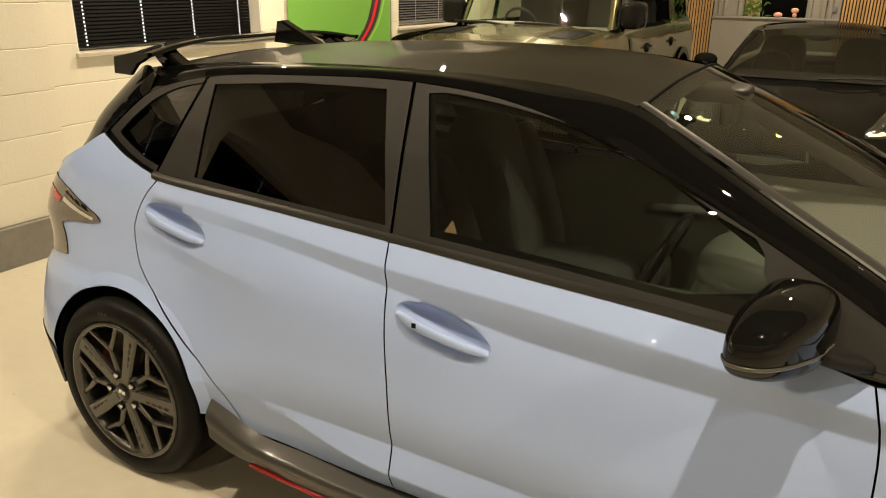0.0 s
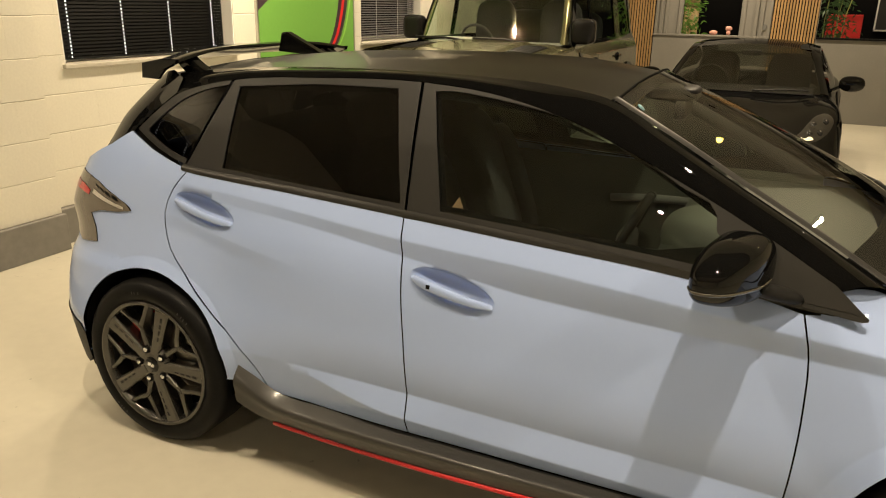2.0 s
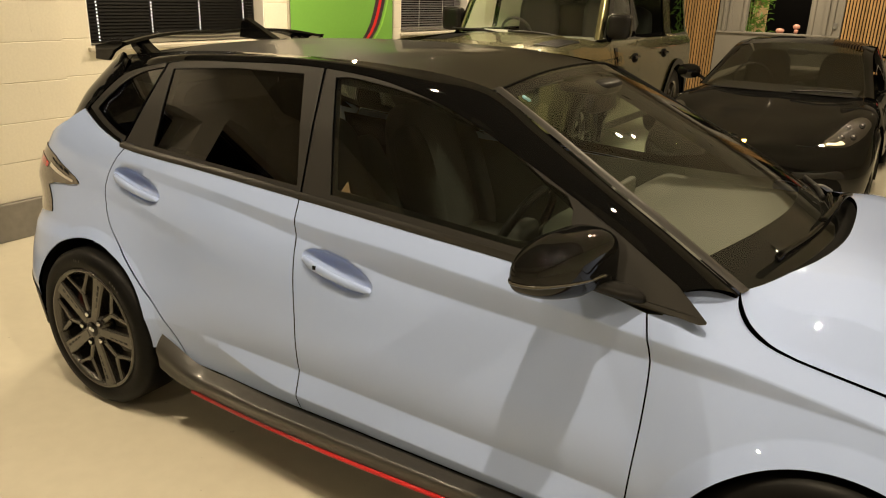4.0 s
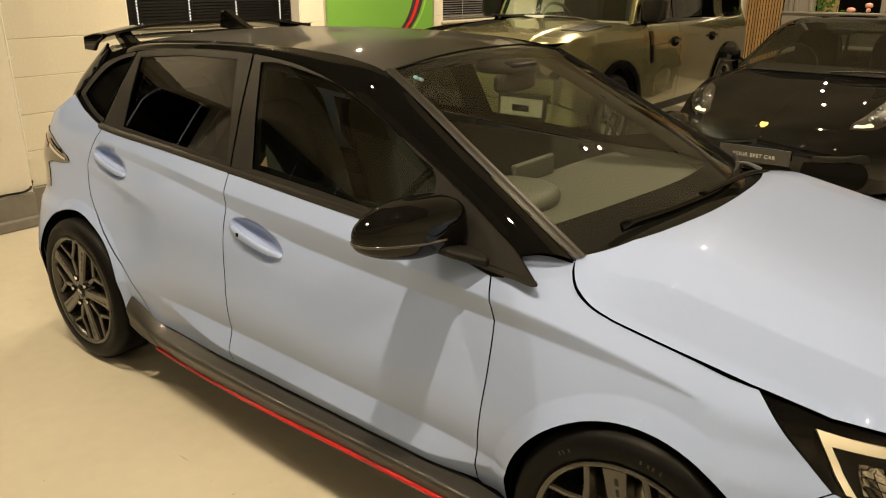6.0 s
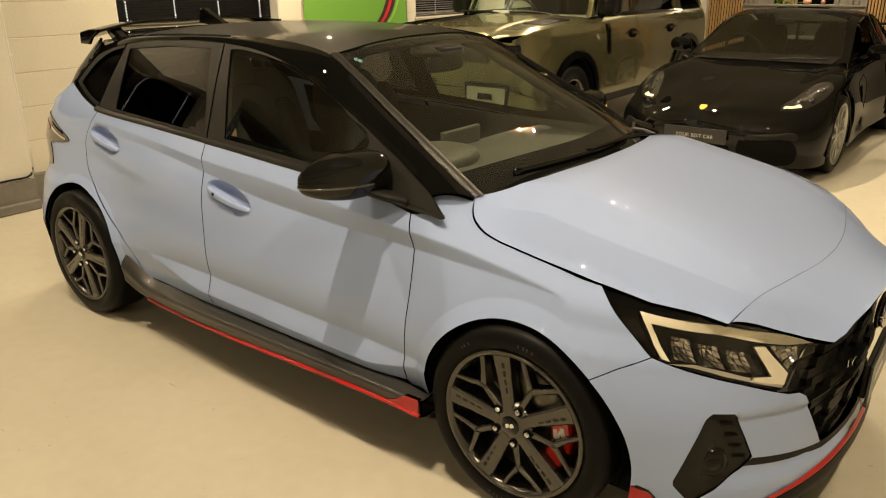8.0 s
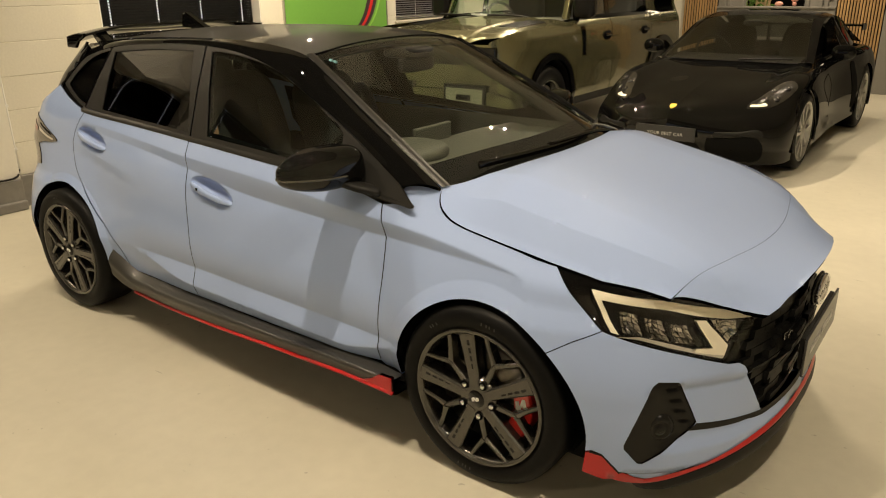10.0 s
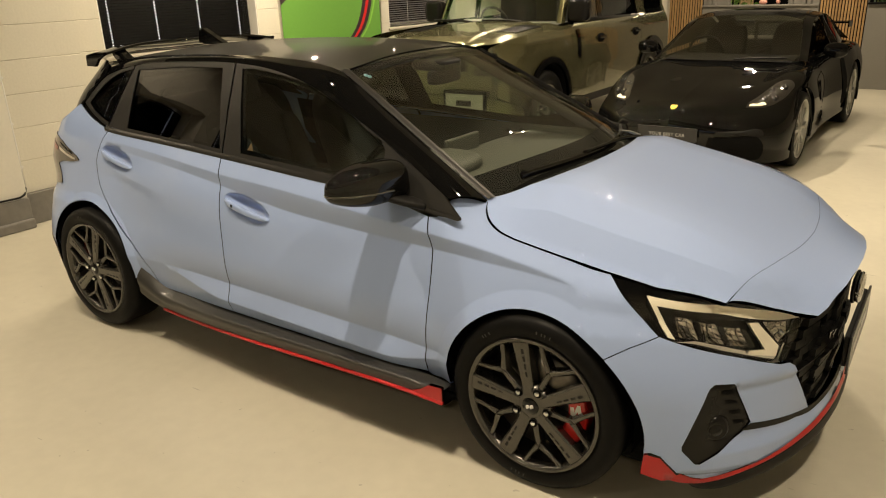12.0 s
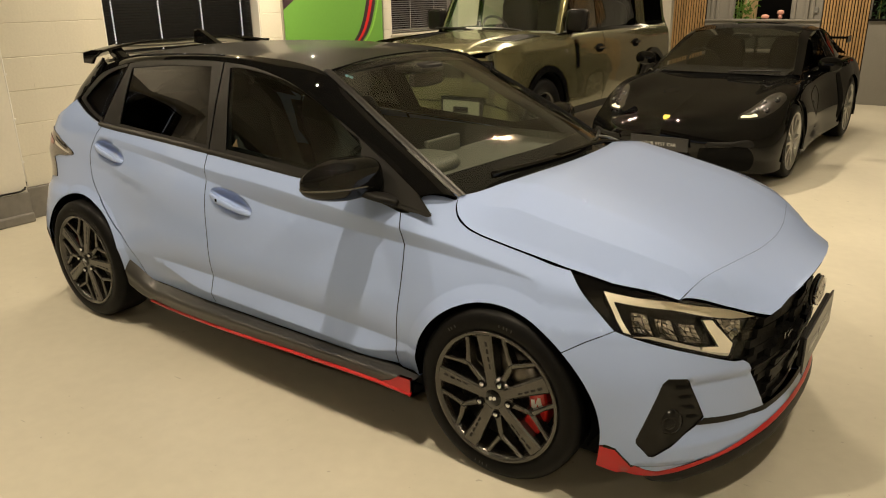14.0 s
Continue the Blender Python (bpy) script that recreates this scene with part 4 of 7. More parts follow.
        cal = [(r * math.cos(radians(t)), r * math.sin(radians(t))) for r, ts in ((0.175, range(-22, 23, 6)), (0.125, range(20, -23, -6))) for t in ts]
        plates("brake_caliper", [spin(cal, radians(150))], 0.045, 0.1, 0.006, M["caliper"], hub, "red brake caliper")
    return hub


def thing_part(name, parent, m):
    """an empty-handed part: a small hub mesh that carries sub-parts"""
    ob = lathe(name, [(0.0, 0.11), (0.06, 0.11), (0.06, 0.16), (0.0, 0.16)], M["shell"], parent, n=16)
    ob.matrix_basis = m
    return ob


def half_w(x, z):
    """half-width of the body at x, round nose and tail too"""
    if x > XF:
        q = min(0.99, (x - XF) / (nose_x(z) - XF))
        return side_w(XF, z) * math.cos(math.asin(q)) ** 0.9
    if x < XR:
        q = min(0.99, (XR - x) / (XR - tail_x(z)))
        return side_w(XR, z) * math.cos(math.asin(q ** (1 / 0.9))) ** 0.55
    return side_w(x, z)


def hatchback():
    car = thing("hatchback_car", "light blue hot hatchback with a black roof and red trim", "car")
    P, B = M["paint"], M["black"]
    ax, az, ar = ARCHES[1]
    bx, bz, br = ARCHES[0]
    belt = lambda x0, x1, n=12, d=0.0: [(x0 + (x1 - x0) * i / (n - 1), belt_z(x0 + (x1 - x0) * i / (n - 1)) - d) for i in range(n)]
    seam_a = curve2([(2.130, 0.893), (2.154, 0.80), (2.163, 0.65), (2.159, 0.5), (2.153, 0.40), (2.146, 0.300)], 16)
    seam_b = curve2([(1.003, 0.985), (1.011, 0.91), (1.032, 0.71), (1.054, 0.54), (1.066, 0.300)], 14)
    seam_c = curve2([(0.140, 1.034), (0.085, 0.965), (0.059, 0.881), (0.088, 0.775), (0.170, 0.688), (0.283, 0.580), (0.400, 0.470), (0.476, 0.385), (0.512, 0.325)], 22)
    rng = [-0.6 + 0.014 * i for i in range(int(3.6 / 0.014))]
    feat = [[(x, f(min(x, XF)) + d) for x in rng] for f in (crease_u, crease_l) for d in (-0.0045, 0.0045)]
    feat += [[(x, sill_crease(x) + d) for x in rng if 0.3 < x < 2.4] for d in (-0.0045, 0.0045)]
    feat += [[(x, sill_crease(x) - sill_foot(x) + d) for x in rng if 0.70 < x < 2.2] for d in (-0.0045, 0.0045)]
    feat += [[(x, soft(x, (-0.1, 0.08, 0.38, 0.62), (0.895, 0.88, 0.824, 0.785)) + d) for x in rng if -0.12 < x < 0.66] for d in (-0.004, 0.004)]
    feat += [arc(cx, cz, r + ring + d, -20, 200, 110) for (cx, cz, r), ring in zip(ARCHES, RINGS) for d in (-0.028, -0.004, 0.004)]
    for hx, hz, rx, rz, k in HANDLES:
        for q in (1.03, 1.0, 0.96, 0.9, 0.8, 0.6, 0.3):
            feat.append([(hx + rx * q * math.cos(radians(a)), hz + rz * q * math.sin(radians(a)) + k * rx * q * math.cos(radians(a))) for a in range(0, 360, 5)])
    # inner dark shell behind the panel gaps
    patch("inner_side", body, [(0.40, 0.29), (2.25, 0.29), (2.25, 0.88), (1.0, 0.97), (0.05, 1.02), (0.05, 0.80)], M["shell"], car, sink=0.038, gap=0, rim=0)
    patch("front_door", body, [(1.066, 0.300)] + [(2.146, 0.300)] + seam_a[::-1][1:] + belt(2.12, 1.01, 14, 0.012)[1:-1] + seam_b[:-1], P, car, "light blue front door", step=0.022, lines=feat)
    patch("rear_door", body, [(0.525, 0.306), (1.066, 0.300)] + seam_b[::-1][1:] + belt(0.99, 0.16, 12, 0.012) + seam_c[:-1], P, car, "light blue rear door", step=0.022, lines=feat)
    patch("front_fender", body, seam_a + [(2.160, 0.285), (2.258, 0.285)] + arc(ax, az, ar, 180, 45.5, 34) + [(2.92, 0.612), (2.994, 0.649)] + curve2([(2.95, 0.686), (2.90, 0.726), (2.793, 0.815)], 6) + [(2.688, 0.830), (2.577, 0.849), (2.47, 0.867)] + curve2([(2.425, 0.877), (2.375, 0.901), (2.338, 0.934), (2.319, 0.959)], 8) + [(2.300, 0.963), (2.25, 0.966), (2.208, 0.962), (2.18, 0.93), (2.165, 0.896)], P, car, "light blue front wing", step=0.02, lines=feat)
    # painted flange of the wing under the bonnet's edge
    flange = [(2.793, 0.815), (2.688, 0.830), (2.577, 0.849), (2.47, 0.867)] + curve2([(2.425, 0.877), (2.375, 0.901), (2.338, 0.934), (2.319, 0.959)], 8)
    inward = [Vector((0.014 * min(1.0, max(0.0, (2.47 - u) / 0.1)), 0.022, -0.010)) for u, z in flange]
    rows = [[body(u, z) + d * k + Vector((0, 0.002, -0.003)) for (u, z), d in zip(flange, inward)] for k in (0.0, 0.5, 1.0)]
    for turn in (lambda p: p, lambda p: Vector((p.x, -p.y, p.z))):
        sheet("wing_flange", [[turn(p) for p in r] for r in rows], P, car, out=(2.5, 0, 0.4))
    patch("rear_quarter", body, seam_c + [(0.50, 0.315), (0.352, 0.33)] + arc(bx, bz, br, 0, 186, 44) + [(-0.40, 0.335), (-1.1, 0.33), (-1.1, 1.0), (-0.75, 1.012), (-0.55, 1.04), (-0.30, 1.095), (-0.15, 1.148), (-0.09, 1.118), (-0.032, 1.093), (0.05, 1.066), (0.11, 1.05)], P, car, "light blue rear quarter and bumper", step=0.024, lines=feat)
    # wheel-arch liners
    for cx, cz, r in ARCHES:
        for s in (-1, 1):
            g = [[Vector((cx + (r + 0.006) * math.cos(radians(a)), s * (half_w(cx + (r + 0.006) * math.cos(radians(a)), cz + (r + 0.006) * math.sin(radians(a))) - 0.016 - 0.045 * k), cz + (r + 0.006) * math.sin(radians(a)))) for k in range(9)] for a in range(-14, 195, 8)]
            sheet("arch_liner", g, M["shell"], car)
            sheet("arch_inner_wall", [[Vector((cx + r * q * math.cos(radians(a)), s * 0.50, cz + r * q * math.sin(radians(a)))) for q in (0.0, 0.5, 1.03)] for a in range(-14, 195, 12)], M["shell"], car)
    # bonnet, nose and bumper
    edge = [(2.319, -0.636), (2.334, -0.672), (2.358, -0.7035), (2.40, -0.722), (2.47, -0.731), (2.577, -0.734), (2.80, -0.738), (2.96, -0.727), (3.15, -0.672)]
    back = [(2.319, -0.636), (2.385, -0.545), (2.468, -0.40), (2.502, -0.26), (2.513, -0.13), (2.515, 0.0)]
    front = [(3.15, -0.672), (3.195, -0.52), (3.237, -0.32), (3.263, -0.14), (3.270, 0.0)]
    half = curve2(back[::-1], 12)[:-1] + curve2(edge[:5], 16)[:-1] + edge[4:-1] + curve2(front, 12)
    patch("bonnet", hood, half + [(x, -y) for x, y in half[::-1]][1:-1], P, car, "light blue bonnet", step=0.03, mirror=False, rim=0.015, gap=-0.0045, lines=[[(2.40 + 0.02 * i, sg * (hood_edge(2.40 + 0.02 * i) - 0.085 + d)) for i in range(38)] for d in (-0.014, -0.004, 0.004, 0.014) for sg in (-1, 1)])
    lead = [(3.15, -0.672), (3.225, -0.598), (3.285, -0.537), (3.352, -0.478), (3.378, -0.452), (3.396, -0.40), (3.424, -0.25), (3.438, -0.12), (3.442, 0.0)]
    nose = [(x + 0.0040, y) for x, y in curve2(front[::-1], 12)[:-1]] + [(3.158, -0.666)] + lead[1:]
    patch("nose_panel", hood, nose + [(x, -y) for x, y in nose[::-1]][1:-1], P, car, "light blue nose panel", step=0.025, mirror=False, rim=0.02, gap=0.0015)
    lamp_low = [(2.994, 0.649), (3.095, 0.614), (3.225, 0.571), (3.352, 0.522)]
    grille_edge = [(3.385, 0.517), (3.408, 0.500), (3.440, 0.44), (3.508, 0.308), (3.53, 0.300), (3.75, 0.302)]
    red_top = [(3.75, 0.262), (3.66, 0.262), (3.50, 0.245), (3.276, 0.200), (3.16, 0.168), (3.12, 0.163), (3.085, 0.172), (3.04, 0.203), (2.99, 0.262), (2.965, 0.272)]
    fog = [(3.135, 0.490), (3.150, 0.502), (3.205, 0.496), (3.214, 0.485), (3.266, 0.350), (3.255, 0.336), (3.236, 0.320), (3.105, 0.234), (3.09, 0.236), (3.052, 0.285), (3.052, 0.30)]
    patch("front_bumper", body, arc(ax, az, ar, 45.5, -9, 18) + red_top[::-1] + grille_edge[::-1] + lamp_low[::-1] + [(2.92, 0.612)], P, car, "light blue front bumper", step=0.018, lines=[[(3.13 + 0.012 * i, 0.488 - 0.10 * max(0.0, 3.13 + 0.012 * i - 3.3) + d) for i in range(30)] for d in (0.001, -0.015)], holes=[fog], rim=0.025, gap=0.001)
    # recessed pockets beside the grille read as a flat facet
    patch("fog_surround", body, fog, M["piano"], car, "black plastic fog lamp surround", sink=0.005, gap=-0.004, rim=0)
    fins = [[(3.175 + 0.012 * k, 0.470 - 0.035 * k), (3.208 + 0.012 * k, 0.466 - 0.035 * k), (3.212 + 0.012 * k, 0.456 - 0.035 * k), (3.178 + 0.012 * k, 0.459 - 0.035 * k)] for k in range(4)]
    for f in fins:
        patch("surround_slot", body, f, M["shell"], car, sink=0.0025, gap=0, rim=0)
    for s in (-1, 1):
        c = body(3.155, 0.345)
        f = lathe("fog_lamp", [(0.0, -0.014), (0.016, -0.013), (0.022, -0.006), (0.026, -0.012), (0.034, -0.010), (0.046, 0.004), (0.052, 0.03)], M["piano"], car, n=24)
        f.matrix_basis = Matrix.Translation((c.x - 0.004, s * (abs(c.y) - 0.004), c.z)) @ pose(0, 0, 0, 0, 0, 35 if s < 0 else 145)
    patch("bumper_groove", body, [(3.240, 0.326), (3.266, 0.345), (3.508, 0.307), (3.75, 0.302), (3.75, 0.290), (3.508, 0.291)], M["plastic"], car, sink=-0.0015, gap=0, rim=0.006)
    lipcurve = lambda d, o: [body(u, z - d) + Vector((o * min(1, max(0.25, (u - 3.085) / 0.12)) * math.sin(min(1, max(0, u - XF)) * 1.57), -o * min(1, max(0.25, (u - 3.085) / 0.12)) * math.cos(min(1, max(0, u - XF)) * 1.57), 0)) for u, z in red_top[:-3][::-1]]
    loft("bumper_lip", [lipcurve(-0.004, 0.0015), lipcurve(0.0015, 0.005), lipcurve(0.009, 0.011), lipcurve(0.016, 0.009)], 60, 5, M["red"], car, "red lip line", out=(2.6, 0, 0.3), mirror=True)
    def under(d, o):
        """the splitter deepens from nothing at the corner"""
        top = lipcurve(0.014, o)
        return [p - Vector((0, 0, d * min(1.0, 0.06 + 0.94 * k / 4))) for k, p in enumerate(top)]
    loft("front_splitter", [under(0.002, 0.011), under(0.030, 0.016), under(0.060, 0.004), [Vector((p.x - 0.06, p.y * 0.93, p.z - 0.01)) for p in under(0.060, 0.004)]], 60, 8, M["plastic"], car, "black front splitter", out=(2.6, 0, 0.3), mirror=True)
    def low_side(u, z):
        """upright below the wheel opening, then in line with the bumper"""
        p = body(u, 0.215 + (z - 0.215) * min(1.0, max(0.0, (u - 2.99) / 0.07)))
        return Vector((p.x, p.y, z))
    patch("lip_flag", low_side, [(2.945, 0.266), (2.99, 0.257), (3.04, 0.199), (3.062, 0.187), (3.085, 0.176), (3.12, 0.167), (3.12, 0.150), (3.06, 0.156), (2.938, 0.194)], M["red"], car, "red corner flash", sink=-0.004, gap=0, rim=0.02)
    patch("lip_seal", low_side, [(2.955, 0.271), (2.99, 0.263), (3.04, 0.204), (3.062, 0.190), (3.061, 0.186), (3.04, 0.198), (2.99, 0.256), (2.955, 0.264)], M["plastic"], car, sink=-0.004, gap=0, rim=0.01)
    # grille
    gr = [(3.372, 0.520), (3.39, 0.56), (3.455, 0.675), (3.55, 0.705), (3.75, 0.712), (3.75, 0.300), (3.53, 0.297), (3.505, 0.306), (3.44, 0.435), (3.408, 0.495)]
    patch("grille", body, gr, M["shell"], car, "black chequered grille", sink=0.03, gap=0, rim=0)
    tv, tf = [], []
    for j in range(14):
        for i in range(9):
            u = 3.372 + i * 0.046 + (0.023 if j % 2 else 0)
            z = 0.309 + j * 0.0287
            if (i * 5 + j * 3) % 7 == 0 or u > 3.745:
                continue
            if not inside(np.array(gr), np.array([u + 0.022]), np.array([z + 0.012]))[0] or not inside(np.array(gr), np.array([u + 0.002]), np.array([z]))[0]:
                continue
            d = 0.006 + 0.011 * ((i * 5 + j * 11) % 4) / 3
            for s in (-1, 1):
                q = []
                for du, dz, dd in ((0, 0, d), (0.044, 0, d + 0.003), (0.044, 0.0265, d), (0, 0.0265, d - 0.003), (0, 0, 0.03), (0.044, 0, 0.03), (0.044, 0.0265, 0.03), (0, 0.0265, 0.03)):
                    p = body(min(3.75, u + du), z + dz)
                    p.x -= dd
                    q.append(Vector((p.x, p.y * -s, p.z)))
                k = len(tv)
                tv += q
                for f in ((0, 1, 2, 3), (0, 4, 5, 1), (1, 5, 6, 2), (2, 6, 7, 3), (3, 7, 4, 0)):
                    tf.append(tuple(k + a for a in (f if s < 0 else f[::-1])))
    tagged(mesh("grille_tiles", tv, tf, M["tyre"], car, "gloss black grille blocks", smooth=False), kind="stuff")
    # badge: an oval ring with a slanted bar
    tube("nose_badge", [Vector((3.446, 0.078 * math.cos(radians(a)), 0.622 + 0.043 * math.sin(radians(a)))) for a in range(0, 361, 30)], 0.0085, M["chrome"], car, "chrome oval badge", n=48)
    blob("badge_base", (3.432, 0.0, 0.622), (0.012, 0.088, 0.052), 0.8, B, car)
    tube("badge_bar", [(3.446, -0.026, 0.585), (3.449, -0.018, 0.622), (3.446, -0.026, 0.659)], 0.007, M["chrome"], car, n=8)
    tube("badge_bar", [(3.446, 0.026, 0.585), (3.449, 0.018, 0.622), (3.446, 0.026, 0.659)], 0.007, M["chrome"], car, n=8)
    tube("badge_bar", [(3.448, -0.024, 0.612), (3.449, 0.024, 0.632)], 0.007, M["chrome"], car, n=4)
    mk = plates("grille_mark", [[(-0.02, -0.014), (-0.010, -0.014), (-0.002, 0.002), (0.004, -0.014), (0.022, -0.010), (0.020, 0.014), (0.010, 0.014), (0.002, -0.002), (-0.004, 0.014), (-0.022, 0.010)]], -0.004, 0.004, 0.001, M["chrome"], car)
    mk.matrix_basis = pose(3.408, -0.285, 0.552, 0, 0, 68) @ Matrix.Scale(0.95, 4)
    box("number_plate", (3.458, -0.262, 0.405), (3.466, 0.262, 0.538), M["plate"], car, "dark dealer plate with plain grey bars", bevel=0.002)
    for k, (a, b) in enumerate(((-0.19, -0.03), (0.0, 0.17))):
        box("plate_bar", (3.4662, a, 0.458), (3.4672, b, 0.485), M["greytext"], car, bevel=0)
    box("plate_holder", (3.440, -0.240, 0.42), (3.456, 0.240, 0.53), M["plastic"], car, bevel=0.004)
    # headlamps
    hl = [(2.793, 0.812), (2.90, 0.726), (2.994, 0.649), (3.095, 0.614), (3.225, 0.571), (3.352, 0.522), (3.372, 0.528), (3.405, 0.585), (3.452, 0.668), (3.44, 0.676), (3.34, 0.692), (3.23, 0.722), (3.136, 0.745), (2.963, 0.779)]
    patch("headlamp_housing", body, hl, M["lampbody"], car, "dark headlamp with LED modules", sink=0.035, gap=0.0, rim=0)
    patch("headlamp_surround", body, [(2.793, 0.812), (2.90, 0.726), (2.994, 0.649), (3.02, 0.64), (2.935, 0.728), (2.917, 0.766), (3.136, 0.734), (3.34, 0.682), (3.452, 0.663), (3.452, 0.668), (3.34, 0.692), (3.136, 0.745), (2.963, 0.779)], B, car, sink=0.007, gap=0.0, rim=0.02, step=0.012, edge=0.008)
    patch("daylight_strip", body, [(2.920, 0.765), (3.018, 0.646), (3.042, 0.640), (2.964, 0.732), (3.136, 0.706), (3.34, 0.655), (3.425, 0.641), (3.430, 0.662), (3.34, 0.681), (3.136, 0.733)], M["drl"], car, "cream daylight strip", sink=0.009, gap=0.001, rim=0.012, step=0.015)
    patch("daylight_strip", body, [(3.245, 0.668), (3.278, 0.663), (3.355, 0.575), (3.345, 0.545), (3.255, 0.572), (3.255, 0.585), (3.305, 0.577)], M["drl"], car, "cream daylight strip", sink=0.011, gap=0.001, rim=0.012, step=0.015)
    def facets(name, quad, nu, nv, seed, depth):
        """a reflector bowl of small flat mirrors between four corners (u, z)"""
        rnd = random.Random(seed)
        for sg in (1, -1):
            verts, faces = [], []
            rnd.seed(seed)
            for i in range(nu):
                for j in range(nv):
                    k = len(verts)
                    tilt = [rnd.uniform(-0.5, 0.5) for _ in range(4)]
                    for n_, (a, b) in enumerate(((i, j), (i + 1, j), (i + 1, j + 1), (i, j + 1))):
                        fu, fv = (a + (0.06 if n_ in (0, 3) else -0.06)) / nu, (b + (0.06 if n_ < 2 else -0.06)) / nv
                        u_ = (quad[0][0] * (1 - fu) + quad[1][0] * fu) * (1 - fv) + (quad[3][0] * (1 - fu) + quad[2][0] * fu) * fv
                        z_ = (quad[0][1] * (1 - fu) + quad[1][1] * fu) * (1 - fv) + (quad[3][1] * (1 - fu) + quad[2][1] * fu) * fv
                        bowl = 0.020 * (1 - (2 * fu - 1) ** 2) * (1 - (2 * fv - 1) ** 2)
                        p = body(u_, z_)
                        d = depth + bowl + 0.006 * tilt[n_]
                        p = Vector((p.x - d * 0.75, p.y + d * 0.6, p.z))
                        verts.append(p if sg > 0 else flip(p))
                    faces.append((k, k + 1, k + 2, k + 3) if sg > 0 else (k + 3, k + 2, k + 1, k))
            mesh(name, verts, faces, M["ledchrome"], car, "bright faceted LED reflector", smooth=False)
    for k in range(3):
        u, z = 3.030 + 0.072 * k, 0.700 - 0.019 * k
        facets("led_module", [(u, z), (u + 0.050, z - 0.010), (u + 0.082, z - 0.072), (u + 0.024, z - 0.058)], 4, 4, 11 + k, 0.016)
        patch("led_fin", body, curve2([(u + 0.052, z - 0.012), (u + 0.066, z - 0.040), (u + 0.088, z - 0.072)], 6) + curve2([(u + 0.100, z - 0.070), (u + 0.078, z - 0.038), (u + 0.064, z - 0.012)], 6), B, car, sink=0.011, gap=0.0, rim=0.014, step=0.012)
    facets("corner_reflector", [(3.290, 0.660), (3.372, 0.642), (3.378, 0.606), (3.350, 0.582)], 5, 4, 5, 0.012)
    patch("lamp_trim", body, [(3.03, 0.634), (3.10, 0.622), (3.225, 0.581), (3.345, 0.536), (3.35, 0.545), (3.225, 0.592), (3.10, 0.632)], M["chrome"], car, sink=0.018, gap=0, rim=0.004)
    patch("headlamp_lens", body, hl, M["lens"], car, "clear headlamp lens", sink=0.0, gap=0.003, rim=0, step=0.012, edge=0.008)
    # sills
    sx = [0.40, 0.46, 0.54, 0.75, 1.2, 1.7, 2.1, 2.262]
    top = [Vector((x, -side_w(x, z) - 0.001, z)) for x, z in zip(sx, (0.392, 0.360, 0.318, 0.302, 0.298, 0.297, 0.297, 0.290))]
    mid = [Vector((x, y, z)) for x, y, z in zip(sx, (-0.862, -0.858, -0.858, -0.868, -0.884, -0.89, -0.892, -0.892), (0.345, 0.315, 0.282, 0.272, 0.280, 0.288, 0.29, 0.29))]
    low = [Vector((x, y, z)) for x, y, z in zip(sx, (-0.852, -0.842, -0.826, -0.842, -0.872, -0.884, -0.889, -0.889), (0.262, 0.228, 0.198, 0.200, 0.218, 0.238, 0.246, 0.240))]
    und = [Vector((p.x, p.y + 0.10, p.z - 0.022)) for p in low]
    loft("side_skirt", [top, [a.lerp(b, 0.45) + Vector((0, -0.004, 0)) for a, b in zip(top, mid)], mid, [a.lerp(b, 0.5) for a, b in zip(mid, low)], low, und], 90, 24, M["sillplastic"], car, "satin black side skirt", rim=0.01, out=(1.2, 0, 0.3), mirror=True)
    tube_r = [p + Vector((0, -0.002, -0.001)) for p in low[2:]]
    for s in (1, -1):
        tube("skirt_stripe", [Vector((p.x, p.y * s, p.z)) for p in tube_r], 0.0085, M["red"], car, "red pinstripe", n=60, sides=6)
    patch("skirt_flag", lambda u, z: Vector((u, -0.8945, z)), [(2.125, 0.240), (2.262, 0.232), (2.262, 0.302), (2.205, 0.300), (2.165, 0.272), (2.125, 0.256)], M["red"], car, "red sill flash", gap=0, rim=0.015)
    # glasshouse side
    dlo_top = [(2.268, 0.903), (2.185, 0.972), (1.955, 1.095), (1.707, 1.207), (1.44, 1.309), (1.232, 1.356), (0.96, 1.378), (0.63, 1.372), (0.255, 1.345), (0.12, 1.318), (0.015, 1.284), (-0.06, 1.230), (-0.15, 1.152)]
    topline = curve2(dlo_top, 70)
    rear_low = [(-0.09, 1.118), (-0.032, 1.093), (0.05, 1.068)]
    base = belt(0.12, 2.26, 26)
    patch("window_backing", green, topline + rear_low + base, M["shell"], car, sink=0.016, gap=0.006, rim=0, holes=[[(0.30, 1.07), (0.98, 1.035), (0.90, 1.345), (0.32, 1.32)], [(1.13, 1.035), (1.75, 0.995), (1.93, 1.03), (1.90, 1.09), (1.64, 1.235), (1.34, 1.318), (1.05, 1.338)], [(0.0, 1.118), (0.16, 1.074), (0.243, 1.318), (0.06, 1.265), (-0.07, 1.160)]])
    gf = curve2([(1.898, 1.06), (1.890, 1.108), (1.80, 1.155), (1.64, 1.242), (1.50, 1.293), (1.34, 1.327), (1.18, 1.349), (1.07, 1.356), (1.034, 1.352)], 26)
    gf = [(1.118, 1.016), (1.45, 0.999), (1.78, 0.978), (1.90, 0.968), (1.93, 0.985)] + [(1.925, 1.03)] + gf
    gr2 = [(0.284, 1.058), (0.60, 1.040), (0.982, 1.022), (0.905, 1.354), (0.60, 1.350), (0.292, 1.326)]
